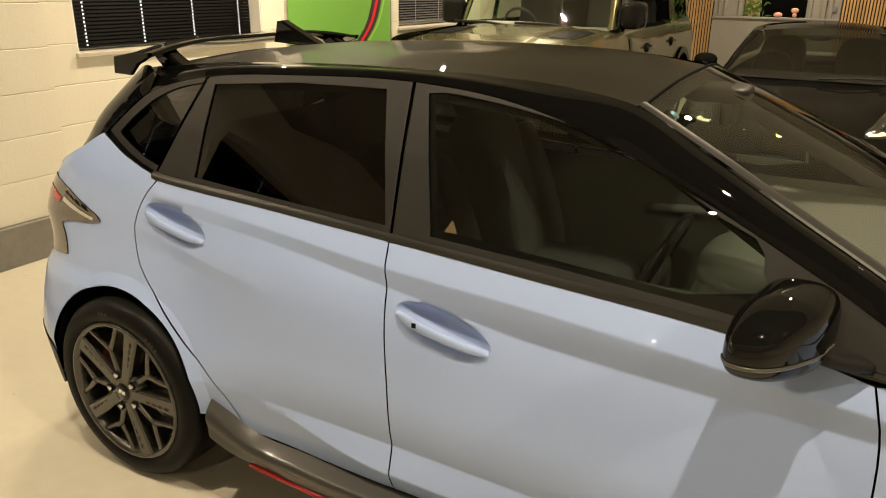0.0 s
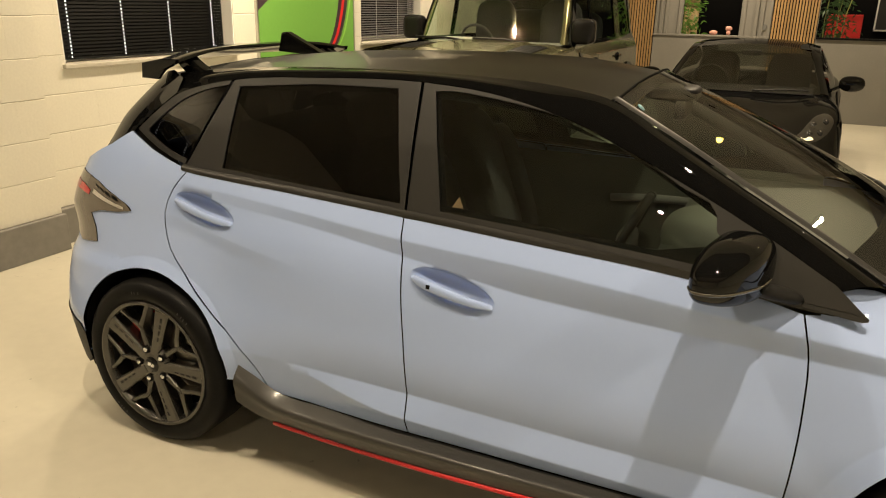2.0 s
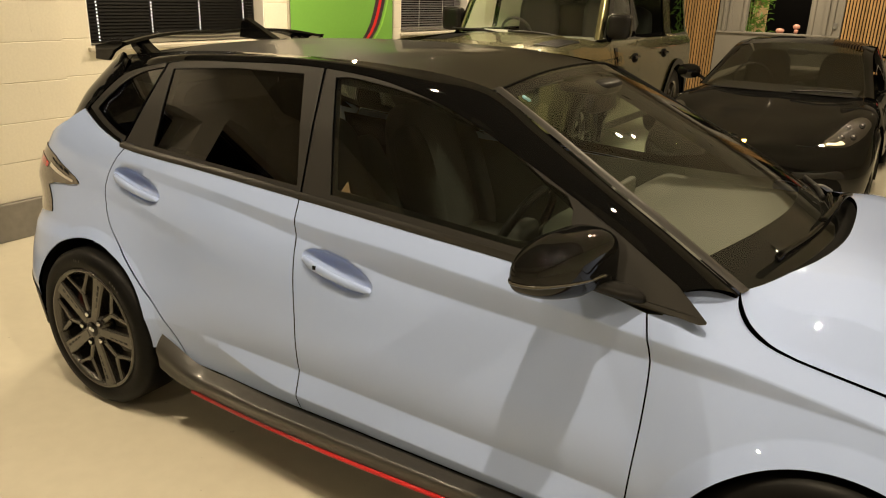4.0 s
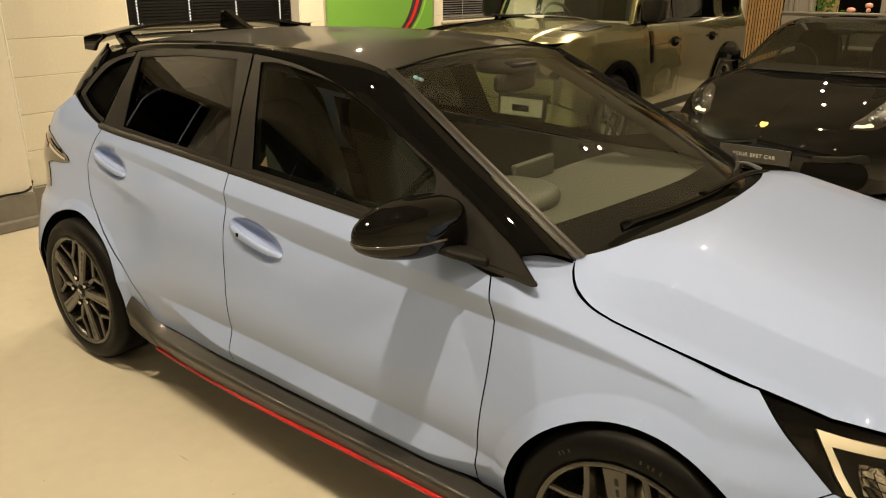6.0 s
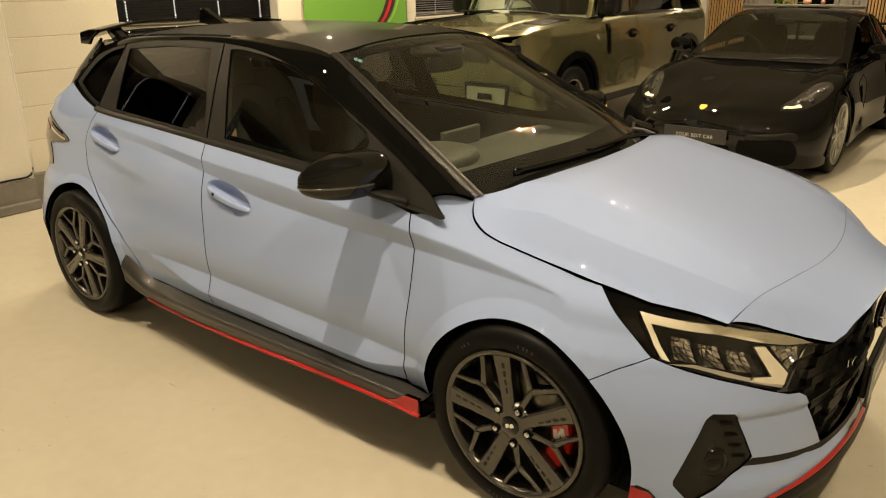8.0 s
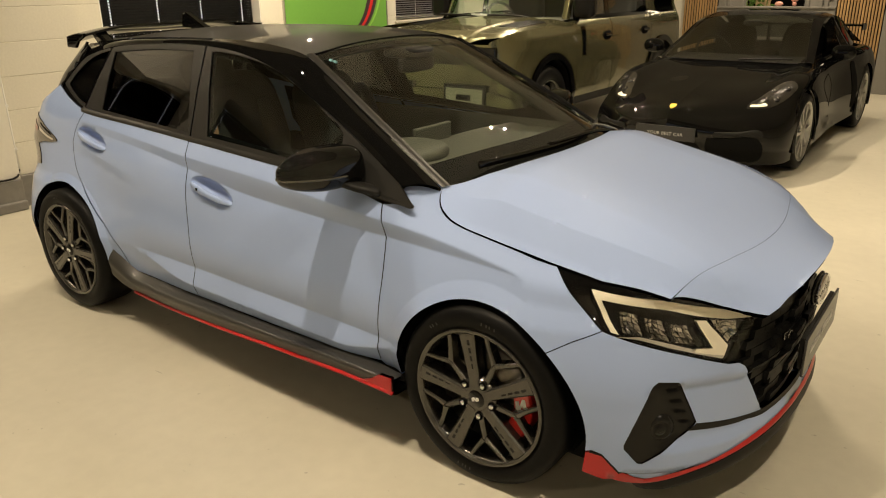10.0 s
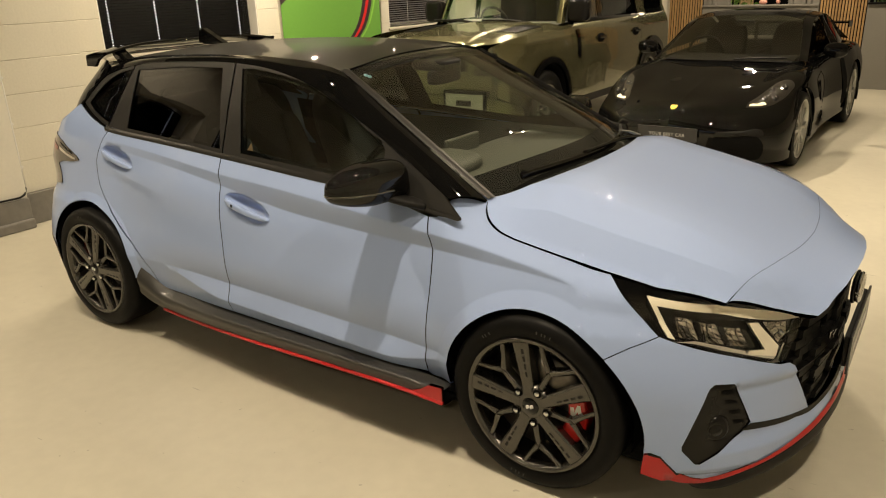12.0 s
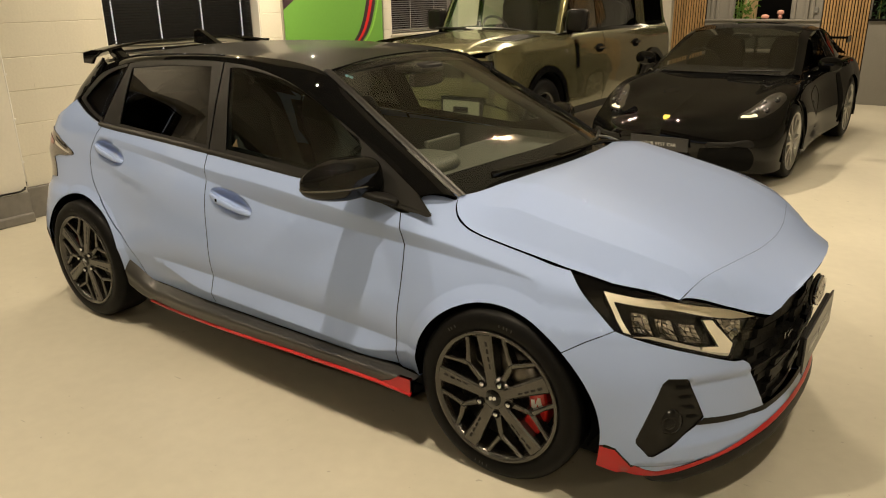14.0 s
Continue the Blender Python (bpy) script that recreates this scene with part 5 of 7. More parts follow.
    gq = curve2([(0.160, 1.066), (0.073, 1.083), (-0.012, 1.112), (-0.088, 1.146)], 10) + curve2([(-0.092, 1.156), (-0.029, 1.212), (0.04, 1.262), (0.145, 1.306), (0.246, 1.328)], 14)
    patch("front_window", green, gf, M["tint"], car, "tinted front side window", sink=0.006, gap=-0.004, rim=0)
    patch("rear_window", green, gr2, M["privacy"], car, "dark privacy glass rear window", sink=0.006, gap=-0.004, rim=0)
    patch("quarter_window", green, gq, M["privacy"], car, "dark privacy quarter glass", sink=0.005, gap=-0.004, rim=0)
    mid_i = lambda xa, xb: [p for p in topline if xb > p[0] > xa]
    front_frame = [(1.006, 1.0)] + belt(1.02, 2.14, 12, -0.004) + [(2.255, 0.905)] + mid_i(1.0, 2.25) + [(0.988, 1.378)]
    rear_frame = [(0.12, 1.05)] + belt(0.14, 0.99, 12, -0.004) + [(1.002, 1.0), (0.982, 1.378)] + mid_i(0.285, 0.97) + [(0.265, 1.346)]
    patch("front_window_frame", green, front_frame, M["satin"], car, "satin black window frame", holes=[gf], step=0.02, rim=0.008, gap=0.0025)
    patch("rear_window_frame", green, rear_frame, M["satin"], car, "satin black window frame", holes=[gr2], step=0.02, rim=0.008, gap=0.0025)
    patch("quarter_frame", green, [(0.115, 1.052), (0.255, 1.343)] + mid_i(-0.2, 0.25) + [(-0.15, 1.149), (-0.09, 1.119), (-0.032, 1.094), (0.05, 1.067)], M["satin"], car, "satin black quarter frame", holes=[gq], step=0.02, rim=0.008, gap=0.002)
    bz_ = belt(0.115, 2.25, 30)
    loft("waist_moulding", [[Vector((x, -side_w(x, z - 0.014) - 0.002, z - 0.014)) for x, z in bz_], [Vector((x, -side_w(x, z - 0.006) - 0.0065, z - 0.004)) for x, z in bz_], [Vector((x, -glass_w(x, z) - 0.003, z + 0.008)) for x, z in bz_]], 60, 6, M["satin"], car, "satin black waist moulding", out=(1.2, 0, 1.0), mirror=True)
    # cant rail, roof, windscreen
    railA = [green(x, z) + Vector((0, -0.001, 0.001)) for x, z in [(2.206, 0.961)] + dlo_top[2:11]]
    railB = [Vector(p) for p in ((2.318, -0.655, 0.952), (2.12, -0.634, 1.067), (1.93, -0.600, 1.166), (1.74, -0.563, 1.266), (1.56, -0.528, 1.356), (1.40, -0.512, 1.383), (1.2, -0.505, 1.397), (0.9, -0.502, 1.402), (0.55, -0.500, 1.396), (0.2, -0.497, 1.376), (-0.06, -0.49, 1.346))]
    ra, rb = spline(railA, 60), spline(railB, 60)
    bulge = lambda f, o: [a.lerp(b, f) + Vector((0, -0.5, 0.85)).normalized() * o for a, b in zip(ra, rb)]
    flat = [min(1, max(0, (1.62 - p.x) / 0.3)) for p in rb]      # the rail runs level into the roof, the pillar stays rounder
    g = [spline([a, bulge(0.35, 0.014 - 0.005 * k)[i], bulge(0.7, 0.014 - 0.010 * k)[i], b], 12) for i, (a, b, k) in enumerate(zip(ra, rb, flat))]
    sheet("cant_rail", g, B, car, "gloss black roof rail and pillar", 0.012, out=(1.0, 0, 1.0))
    sheet("cant_rail", [[flip(p) for p in r] for r in g], B, car, "gloss black roof rail and pillar", 0.012, out=(1.0, 0, 1.0))
    # grey strip beside the windscreen
    strip = spline(railB[:5], 24)
    loft("screen_seal", [[p + Vector((0.004, 0.001, 0.004)) for p in strip], [p + Vector((0.014, 0.016, 0.009)) for p in strip], [p + Vector((0.016, 0.033, 0.006)) for p in strip]], 24, 5, M["satin"], car, "dark grey screen seal", out=(1.6, 0, 0.9))
    loft("screen_seal", [[flip(p) + Vector((0.004, -0.001, 0.004)) for p in strip], [flip(p) + Vector((0.012, -0.012, 0.006)) for p in strip], [flip(p) + Vector((0.012, -0.022, 0.000)) for p in strip]], 24, 5, M["shell"], car, "black screen seal", out=(1.6, 0, 0.9))
    for turn in (lambda p: p, flip):
        trim = [turn(p) for p in strip[3:]]
        c = [Vector((p.x - 0.03, p.y * 0.965, p.z - 0.032)) for p in trim]
        sheet("pillar_trim", [c, [p + Vector((-0.06, -0.012 if p.y > 0 else 0.012, 0.0)) for p in c], [Vector((p.x - 0.115, p.y * 1.02, p.z - 0.004)) for p in c]], M["fabric"], car, "dark grey pillar lining")
    ws_r = [p + Vector((0.010, 0.020, 0.0)) for p in spline(railB[:5], 5)]
    ws_q = [Vector(p) for p in ((2.425, -0.36, 0.972), (2.24, -0.345, 1.082), (2.02, -0.325, 1.193), (1.80, -0.305, 1.295), (1.588, -0.29, 1.386))]
    ws_c = [Vector(p) for p in ((2.472, 0, 0.976), (2.27, 0, 1.095), (2.05, 0, 1.21), (1.82, 0, 1.312), (1.60, 0, 1.398))]
    loft("windscreen", [ws_r, ws_q, ws_c, [flip(p) for p in ws_q], [flip(p) for p in ws_r]], 24, 33, M["glass"], car, "clear raked windscreen", out=(1.5, 0, 0.8))
    tube("roof_seal", [p + Vector((0.004, 0, 0.0)) for p in (ws_r[-1], ws_q[-1], ws_c[-1], flip(ws_q[-1]), flip(ws_r[-1]))], 0.0035, M["shell"], car, "black rubber roof seal", n=40, sides=6)
    # dark printed border at the foot and head of the screen
    def screen_band(f0, f1, name):
        cs = []
        for c in (ws_r, ws_q, ws_c, [flip(p) for p in ws_q], [flip(p) for p in ws_r]):
            d = spline(c, 41)
            cs.append([d[int(f0 * 40)] + Vector((-0.006, 0, -0.010)), d[int((f0 + f1) * 20)] + Vector((-0.006, 0, -0.010)), d[int(f1 * 40)] + Vector((-0.006, 0, -0.010))])
        loft(name, cs, 4, 33, M["shell"], car)
    screen_band(0.0, 0.15, "screen_border")
    screen_band(0.95, 1.0, "screen_border")
    roof_e = spline(railB[4:], 7)
    roof_q = [Vector((p.x + 0.03, -0.27, p.z + 0.022)) for p in roof_e]
    roof_c = [Vector((p.x + 0.042, 0, p.z + 0.031)) for p in roof_e]
    roof_e = [p + Vector((0.0, -0.004, -0.0015)) for p in roof_e]
    loft("roof", [roof_e, roof_q, roof_c, [flip(p) for p in roof_q], [flip(p) for p in roof_e]], 40, 33, M["roofpaint"], car, "gloss black roof", rim=0.008, out=(0.8, 0, 0.9))
    loft("roof_lining", [[p + Vector((0, 0.01, -0.03)) for p in roof_e], [p + Vector((0, 0, -0.035)) for p in roof_c], [flip(p) + Vector((0, -0.01, -0.03)) for p in roof_e]], 12, 12, M["greypl"], car)
    # cowl
    bk = [hood(x, y - 0 * x) + Vector((-0.001, 0, -0.012)) for x, y in back]
    bk = bk + [flip(p) for p in bk[::-1][1:]]
    wl = spline([ws_r[0], ws_q[0], ws_c[0], flip(ws_q[0]), flip(ws_r[0])], 9)
    loft("cowl", [bk, [a.lerp(b, 0.5) + Vector((0, 0, -0.015)) for a, b in zip(spline(bk, 9), wl)], [p + Vector((-0.01, 0, -0.008)) for p in wl]], 30, 6, M["shell"], car, "black plastic cowl", out=(2.3, 0, 0.5))
    pts = [(2.37, -0.50, 1.012), (2.422, -0.22, 1.012), (2.440, 0.10, 1.010), (2.415, 0.30, 1.012)]
    tube("wiper_blade", pts, 0.0085, M["black"], car, "black wiper blade", n=24, flat=1.7)
    tube("wiper_arm", [(2.470, 0.43, 0.995), (2.458, 0.30, 1.016), (2.446, 0.05, 1.026), (2.432, -0.10, 1.024)], lambda f: 0.016 - 0.006 * f, M["black"], car, "black wiper arm", n=20, flat=0.6)
    tube("wiper_blade", [(2.40, 0.30, 1.000), (2.36, 0.46, 1.003), (2.31, 0.58, 1.005)], 0.007, M["plastic"], car, n=14, flat=1.6)
    tube("wiper_arm", [(2.40, 0.60, 0.965), (2.378, 0.54, 0.99), (2.36, 0.45, 1.01)], lambda f: 0.012 - 0.004 * f, M["greypl"], car, n=12, flat=0.6)
    # mirror sail and mirrors
    sail = [(2.270, 0.897), (2.255, 0.893), (2.10, 0.912), (1.952, 0.936), (1.935, 0.975), (1.932, 1.030), (1.945, 1.097), (2.05, 1.047), (2.19, 0.972), (2.272, 0.905)]
    patch("mirror_sail", green, sail, M["satin"], car, "black mirror sail panel", sink=-0.004, gap=0.002, rim=0.01)
    for s in (1, -1):
        def side(v):
            return Vector((v[0], v[1] * s, v[2]))
        stalk = [(2.09, -0.728, 0.925), (2.07, -0.752, 0.935), (2.035, -0.785, 0.948), (2.0, -0.82, 0.966)]
        tube("mirror_stalk", [side(p) for p in stalk], lambda f: 0.046 - 0.010 * f, M["plastic"], car, n=14, sides=14, flat=0.45)
        # housing: rounded shell narrowing outwards and downwards, cut flat at the glass side
        verts, faces = [], []
        nu, nv = 36, 22
        for j in range(nv + 1):
            b = -math.pi / 2 + math.pi * j / nv
            for i in range(nu):
                a = 2 * math.pi * i / nu
                cx, cy, cz = math.cos(b) * math.cos(a), math.cos(b) * math.sin(a), math.sin(b)
                pw = lambda v, e: math.copysign(abs(v) ** e, v)
                x, y, z = pw(cx, 0.64 if cx > 0 else 0.82), pw(cy, 0.80 if cy < 0 else 0.3), pw(cz, 0.66)
                hgt = (0.084 * (1 - 0.44 * max(0, -y) ** 1.3) if z > 0 else 0.068 * (1 - 0.16 * max(0, -y)))
                px = 0.085 * x if x > 0 else 0.068 * x
                p = Vector((1.945 + px * (1 - 0.25 * max(0, -y)) - 0.045 * max(0, -y) + 0.03 * max(0, y), -0.886 + (0.130 if y < 0 else 0.165) * y, 1.010 + hgt * z - 0.002 * (y > 0) * y))
                verts.append(side(p))
        for j in range(nv):
            for i in range(nu):
                i2 = (i + 1) % nu
                q = (j * nu + i, j * nu + i2, (j + 1) * nu + i2, (j + 1) * nu + i)
                faces.append(q if s > 0 else q[::-1])
        mir = mesh("door_mirror", verts, faces, B, car, "gloss black door mirror")
        # slim lens strip low on the housing, from the outer end round to the front
        strip_pts = []
        for k in range(13):
            a = radians(-140 + 12 * k)
            cz = -0.10
            cb = math.sqrt(1 - cz * cz)
            x, y, z = pw(cb * math.cos(a), 0.64 if math.cos(a) > 0 else 0.82), pw(cb * math.sin(a), 0.80 if a < 0 else 0.3), pw(cz, 0.66)
            px_ = 0.085 * x if x > 0 else 0.068 * x
            hgt = 0.068 * (1 - 0.16 * max(0, -y))
            strip_pts.append(side((1.945 + 1.012 * px_ * (1 - 0.25 * max(0, -y)) - 0.045 * max(0, -y) + 0.03 * max(0, y), -0.886 + 0.1315 * y, 1.010 + hgt * z - 0.002 * (y > 0) * y)))
        tube("mirror_strip", strip_pts, 0.0026, M["strip"], mir, "grey indicator strip", n=40, sides=6, flat=1.5)
    # spoiler and fin
    blade = [Vector(p) for p in ((-0.145, -0.575, 1.378), (-0.16, -0.40, 1.402), (-0.165, 0.0, 1.412), (-0.16, 0.40, 1.402), (-0.145, 0.575, 1.378))]
    lead_e = [Vector(p) for p in ((0.005, -0.565, 1.400), (-0.015, -0.40, 1.424), (-0.02, 0.0, 1.434), (-0.015, 0.40, 1.424), (0.005, 0.565, 1.400))]
    tp = [a.lerp(b, 0.5) + Vector((0, 0, 0.012)) for a, b in zip(blade, lead_e)]
    bt = [a.lerp(b, 0.5) + Vector((0, 0, -0.030)) for a, b in zip(blade, lead_e)]
    bb = [p + Vector((-0.002, 0, -0.028)) for p in blade]
    fb = [p + Vector((0.0, 0, -0.012)) for p in lead_e]
    rows = [spline(c, 40) for c in (fb, lead_e, tp, blade, bb, bt, fb)]
    g = [[r[i] for r in rows] for i in range(40)]
    wing = sheet("rear_spoiler", g, B, car, "gloss black roof spoiler", out=(-0.08, 0, 1.40))
    for s in (-1, 1):
        plates("spoiler_end", [[(-0.160, 1.330), (-0.085, 1.328), (-0.050, 1.362), (0.004, 1.386), (0.008, 1.402), (-0.07, 1.400), (-0.155, 1.384)]], s * 0.578 - 0.008, s * 0.578 + 0.008, 0.003, B, wing)
        loft("spoiler_strut", [[Vector((x, s * 0.46 + d, z)) for x, z in ((-0.10, 1.40), (-0.07, 1.37), (-0.03, 1.335))] for d in (-0.02, 0.0, 0.02)] + [[Vector((x + 0.07, s * 0.46 + d, z)) for x, z in ((-0.10, 1.41), (-0.06, 1.38), (0.0, 1.35))] for d in (0.02, 0.0, -0.02)] + [[Vector((x, s * 0.46 - 0.02, z)) for x, z in ((-0.10, 1.40), (-0.07, 1.37), (-0.03, 1.335))]], 8, 24, B, wing, out=(-0.05, s * 0.46, 1.37))
    fin = plates("antenna_fin", [[(-0.13, 0.0), (-0.115, 0.076), (-0.09, 0.082), (0.0, 0.046), (0.12, 0.0)]], -0.020, 0.020, 0.008, B, car, "gloss black shark fin antenna")
    fin.matrix_basis = pose(0.165, 0, 1.398, 0, 3.5, 0)
    # black tail: pillar panels, hatch glass and hatch
    patch("tail_pillar", tail_side, [(-0.15, 1.152), (-0.06, 1.231), (0.015, 1.286), (0.03, 1.34), (-0.045, 1.362), (-0.105, 1.352), (-0.19, 1.278), (-0.29, 1.178), (-0.345, 1.085), (-0.362, 1.045), (-0.245, 1.094)], B, car, "gloss black tail pillar panel", sink=-0.001, gap=0.002)
    patch("quarter_backing", green, [(-0.25, 1.06), (-0.04, 1.05), (0.10, 1.03), (0.06, 1.07), (-0.012, 1.098), (-0.10, 1.14), (-0.12, 1.17), (-0.24, 1.13)], M["shell"], car, sink=0.012, gap=0, rim=0)
    for k in range(3):
        patch("tail_vent", tail_side, [(-0.105 - 0.035 * k, 1.215 - 0.030 * k), (-0.080 - 0.035 * k, 1.222 - 0.030 * k), (-0.098 - 0.035 * k, 1.196 - 0.030 * k), (-0.122 - 0.035 * k, 1.190 - 0.030 * k)], M["shell"], car, sink=-0.003, gap=0, rim=0.004)
    hatch_r = [Vector(p) for p in ((-0.085, -0.50, 1.345), (-0.188, -0.528, 1.278), (-0.288, -0.562, 1.178), (-0.342, -0.598, 1.085), (-0.385, -0.625, 1.01))]
    hatch_c = [Vector(p) for p in ((-0.05, 0, 1.376), (-0.24, 0, 1.275), (-0.34, 0, 1.185), (-0.42, 0, 1.09), (-0.48, 0, 1.01))]
    loft("hatch_glass", [hatch_r, hatch_c, [flip(p) for p in hatch_r]], 14, 20, M["privacy"], car, "dark hatch glass", out=(0.5, 0, 1.0))
    loft("hatch_lower", [[Vector((-0.385, -0.62, 1.01)), Vector((-0.45, -0.62, 0.85)), Vector((-0.5, -0.62, 0.6))], [Vector((-0.48, 0, 1.01)), Vector((-0.55, 0, 0.85)), Vector((-0.62, 0, 0.6))], [Vector((-0.385, 0.62, 1.01)), Vector((-0.45, 0.62, 0.85)), Vector((-0.5, 0.62, 0.6))]], 8, 12, P, car, out=(0.5, 0, 0.8))
    lamp = [(-0.104, 0.868), (-0.125, 0.892), (-0.17, 0.915), (-0.30, 0.955), (-0.42, 0.972), (-0.62, 0.985), (-0.62, 0.76), (-0.45, 0.72), (-0.283, 0.734), (-0.30, 0.79), (-0.33, 0.835), (-0.25, 0.851), (-0.15, 0.856)]
    patch("tail_lamp", body, lamp, M["smoke"], car, "smoked tail lamp with red insert", sink=-0.004, gap=0.001, rim=0.014, step=0.02)
    patch("tail_lamp_red", body, [(-0.36, 0.918), (-0.46, 0.936), (-0.62, 0.946), (-0.62, 0.922), (-0.46, 0.908), (-0.37, 0.900)], M["redlamp"], car, "red lamp insert", sink=-0.006, gap=0, rim=0.004)
    patch("tail_lamp_bar", body, [(-0.13, 0.878), (-0.33, 0.925), (-0.335, 0.908), (-0.13, 0.868)], M["chrome"], car, sink=-0.006, gap=0, rim=0.004)
    for k in range(4):
        u = -0.15 - 0.045 * k
        patch("tail_lamp_cell", body, [(u, 0.893 + 0.012 * k), (u - 0.035, 0.904 + 0.012 * k), (u - 0.038, 0.915 + 0.010 * k), (u - 0.012, 0.908 + 0.010 * k)], M["shell"], car, sink=-0.0062, gap=0, rim=0.004)
    patch("rear_bumper_corner", body, [(-0.338, 0.27), (-0.330, 0.385), (-0.36, 0.415), (-0.55, 0.445), (-1.1, 0.445), (-1.1, 0.26), (-0.7, 0.24), (-0.40, 0.24)], M["plastic"], car, "black rear bumper corner", sink=-0.004, gap=0, rim=0.02)
    # handles: a slim grip bridging the hollow from tip to tip
    for name, x0, x1, z0, z1 in (("front_handle", 1.056, 1.322, 0.814, 0.760), ("rear_handle", 0.104, 0.362, 0.931, 0.877)):
        for s in (1, -1):
            rows = []
            for i in range(25):
                f = i / 24
                x, z = x0 + (x1 - x0) * f, z0 + (z1 - z0) * f - 0.004 * math.sin(math.pi * f)
                h = soft(f, (0.0, 0.06, 0.2, 0.5, 0.8, 0.95, 1.0), (0.003, 0.011, 0.0150, 0.0130, 0.0115, 0.008, 0.002))
                o = soft(f, (0.0, 0.12, 0.35, 0.7, 0.9, 1.0), (-0.003, 0.008, 0.013, 0.012, 0.005, -0.003))
                y = -(side_w(x, z) + scoop(x, z)) - o
                row = []
                for k in range(17):
                    a = 2 * math.pi * k / 16
                    ca, sa = math.cos(a), math.sin(a)
                    row.append(Vector((x, (y + 0.0085 * math.copysign(abs(sa) ** 0.8, sa)) * s, z + 0.003 + h * math.copysign(abs(ca) ** 0.75, ca) + 0.3 * 0.0085 * sa)))
                rows.append(row)
            cx = 0.5 * (x0 + x1)
            grip = sheet(name, rows, P, car, "light blue door handle", out=(cx, rows[12][0].y, (z0 + z1) / 2 - 0.001))
            if name == "front_handle" and s > 0:
                y = rows[6][12].y
                box("handle_button", (x0 + 0.058, y - 0.0012, z0 - 0.018), (x0 + 0.071, y + 0.004, z0 - 0.005), M["shell"], grip, bevel=0.001)
    # under-body and cabin
    box("underbody", (-0.45, -0.74, 0.15), (3.15, 0.74, 0.24), M["shell"], car, bevel=0.02)
    box("cabin_floor", (0.35, -0.70, 0.26), (2.2, 0.70, 0.30), M["fabric"], car, bevel=0.01)
    loft("dashboard", [[Vector((x, y, z)) for y, z in ((-0.66, 0.93), (-0.45, 0.955 + hh), (-0.25, 0.945 + 0.6 * hh), (0.0, 0.95), (0.35, 0.945), (0.66, 0.93))] for x, hh in ((2.34, 0.0), (2.1, 0.0), (1.9, 0.012), (1.78, 0.05))] + [[Vector((1.72, y, z)) for y, z in ((-0.66, 0.86), (-0.45, 0.90), (-0.25, 0.88), (0.0, 0.87), (0.35, 0.88), (0.66, 0.86))], [Vector((1.76, y, 0.60)) for y in (-0.66, -0.45, -0.25, 0.0, 0.35, 0.66)]], 40, 30, M["dash"], car, "dark grey dashboard", out=(2.0, 0, 0.5))
    wheel = tube("steering_wheel", [Matrix.Translation((1.60, -0.36, 0.885)) @ Matrix.Rotation(radians(-66), 4, "Y") @ Vector((0.18 * math.cos(a * math.pi / 8), 0.18 * math.sin(a * math.pi / 8), 0)) for a in range(17)], 0.015, M["plastic"], car, "black steering wheel", n=50)
    blob("wheel_hub", (1.615, -0.36, 0.88), (0.03, 0.075, 0.06), 0.6, M["fabric"], wheel)
    tube("wheel_spoke", [(1.61, -0.53, 0.885), (1.62, -0.36, 0.88), (1.61, -0.19, 0.885)], 0.014, M["chrome"], wheel, n=10)
    for y in (-0.36, 0.36):
        lean = Matrix.Rotation(radians(-20), 3, "Y")
        seat = blob("front_seat", (1.12, y, 0.53), (0.27, 0.24, 0.09), 0.5, M["fabric"], car, "dark bolstered sports seat")
        blob("seat_back", (0.83, y, 0.84), (0.085, 0.225, 0.34), 0.5, M["fabric"], seat, turn=lean)
        for s in (-1, 1):
            blob("back_bolster", (0.90, y + s * 0.21, 0.82), (0.075, 0.055, 0.28), 0.6, M["fabric"], seat, turn=lean)
        blob("headrest", (0.70, y, 1.22), (0.055, 0.135, 0.09), 0.55, M["fabric"], seat, turn=lean)
    bench = blob("rear_bench", (0.38, 0, 0.55), (0.24, 0.60, 0.10), 0.4, M["fabric"], car, "dark rear bench")
    blob("bench_back", (0.10, 0, 0.85), (0.09, 0.58, 0.30), 0.4, M["fabric"], bench, turn=Matrix.Rotation(radians(-22), 3, "Y"))
    for s in (-1, 1):
        sheet("door_card", [[Vector((x, s * (0.70 - 0.03 * k), 0.35 + 0.31 * k)) for k in range(3)] for x in (0.35, 1.0, 1.6, 2.2)], M["dash"], car)
        tube("inner_grip", [(1.35, s * 0.66, 0.78), (1.55, s * 0.645, 0.80), (1.75, s * 0.66, 0.80)], 0.018, M["greypl"], car, n=12)
    blob("instrument_hood", (1.88, -0.36, 0.962), (0.16, 0.25, 0.050), 0.8, M["dash"], car, "dark grey instrument hood")
    box("centre_screen", (1.80, -0.17, 0.955), (1.825, 0.09, 1.030), M["dash"], car, "dark centre screen", bevel=0.008)
    blob("rear_view_mirror", (1.70, 0.0, 1.285), (0.02, 0.12, 0.035), 0.5, M["plastic"], car, "black rear-view mirror")
    blob("sensor_housing", (1.66, 0.0, 1.335), (0.09, 0.10, 0.025), 0.5, M["plastic"], car)
    # stickers on the screen and side window
    for dy, dz in ((0.0, 0.0), (0.024, -0.008)):
        d = lathe("screen_sticker", [(0.0, -0.001), (0.009, -0.001), (0.009, 0.001)], STICKER, car, n=20)
        d.matrix_basis = Matrix.Translation((1.628 + 0.006, -0.462 + dy, 1.335 + dz)) @ pose(0, 0, 0, 0, 0, 75) @ pose(0, 0, 0, -55, 0, 0)
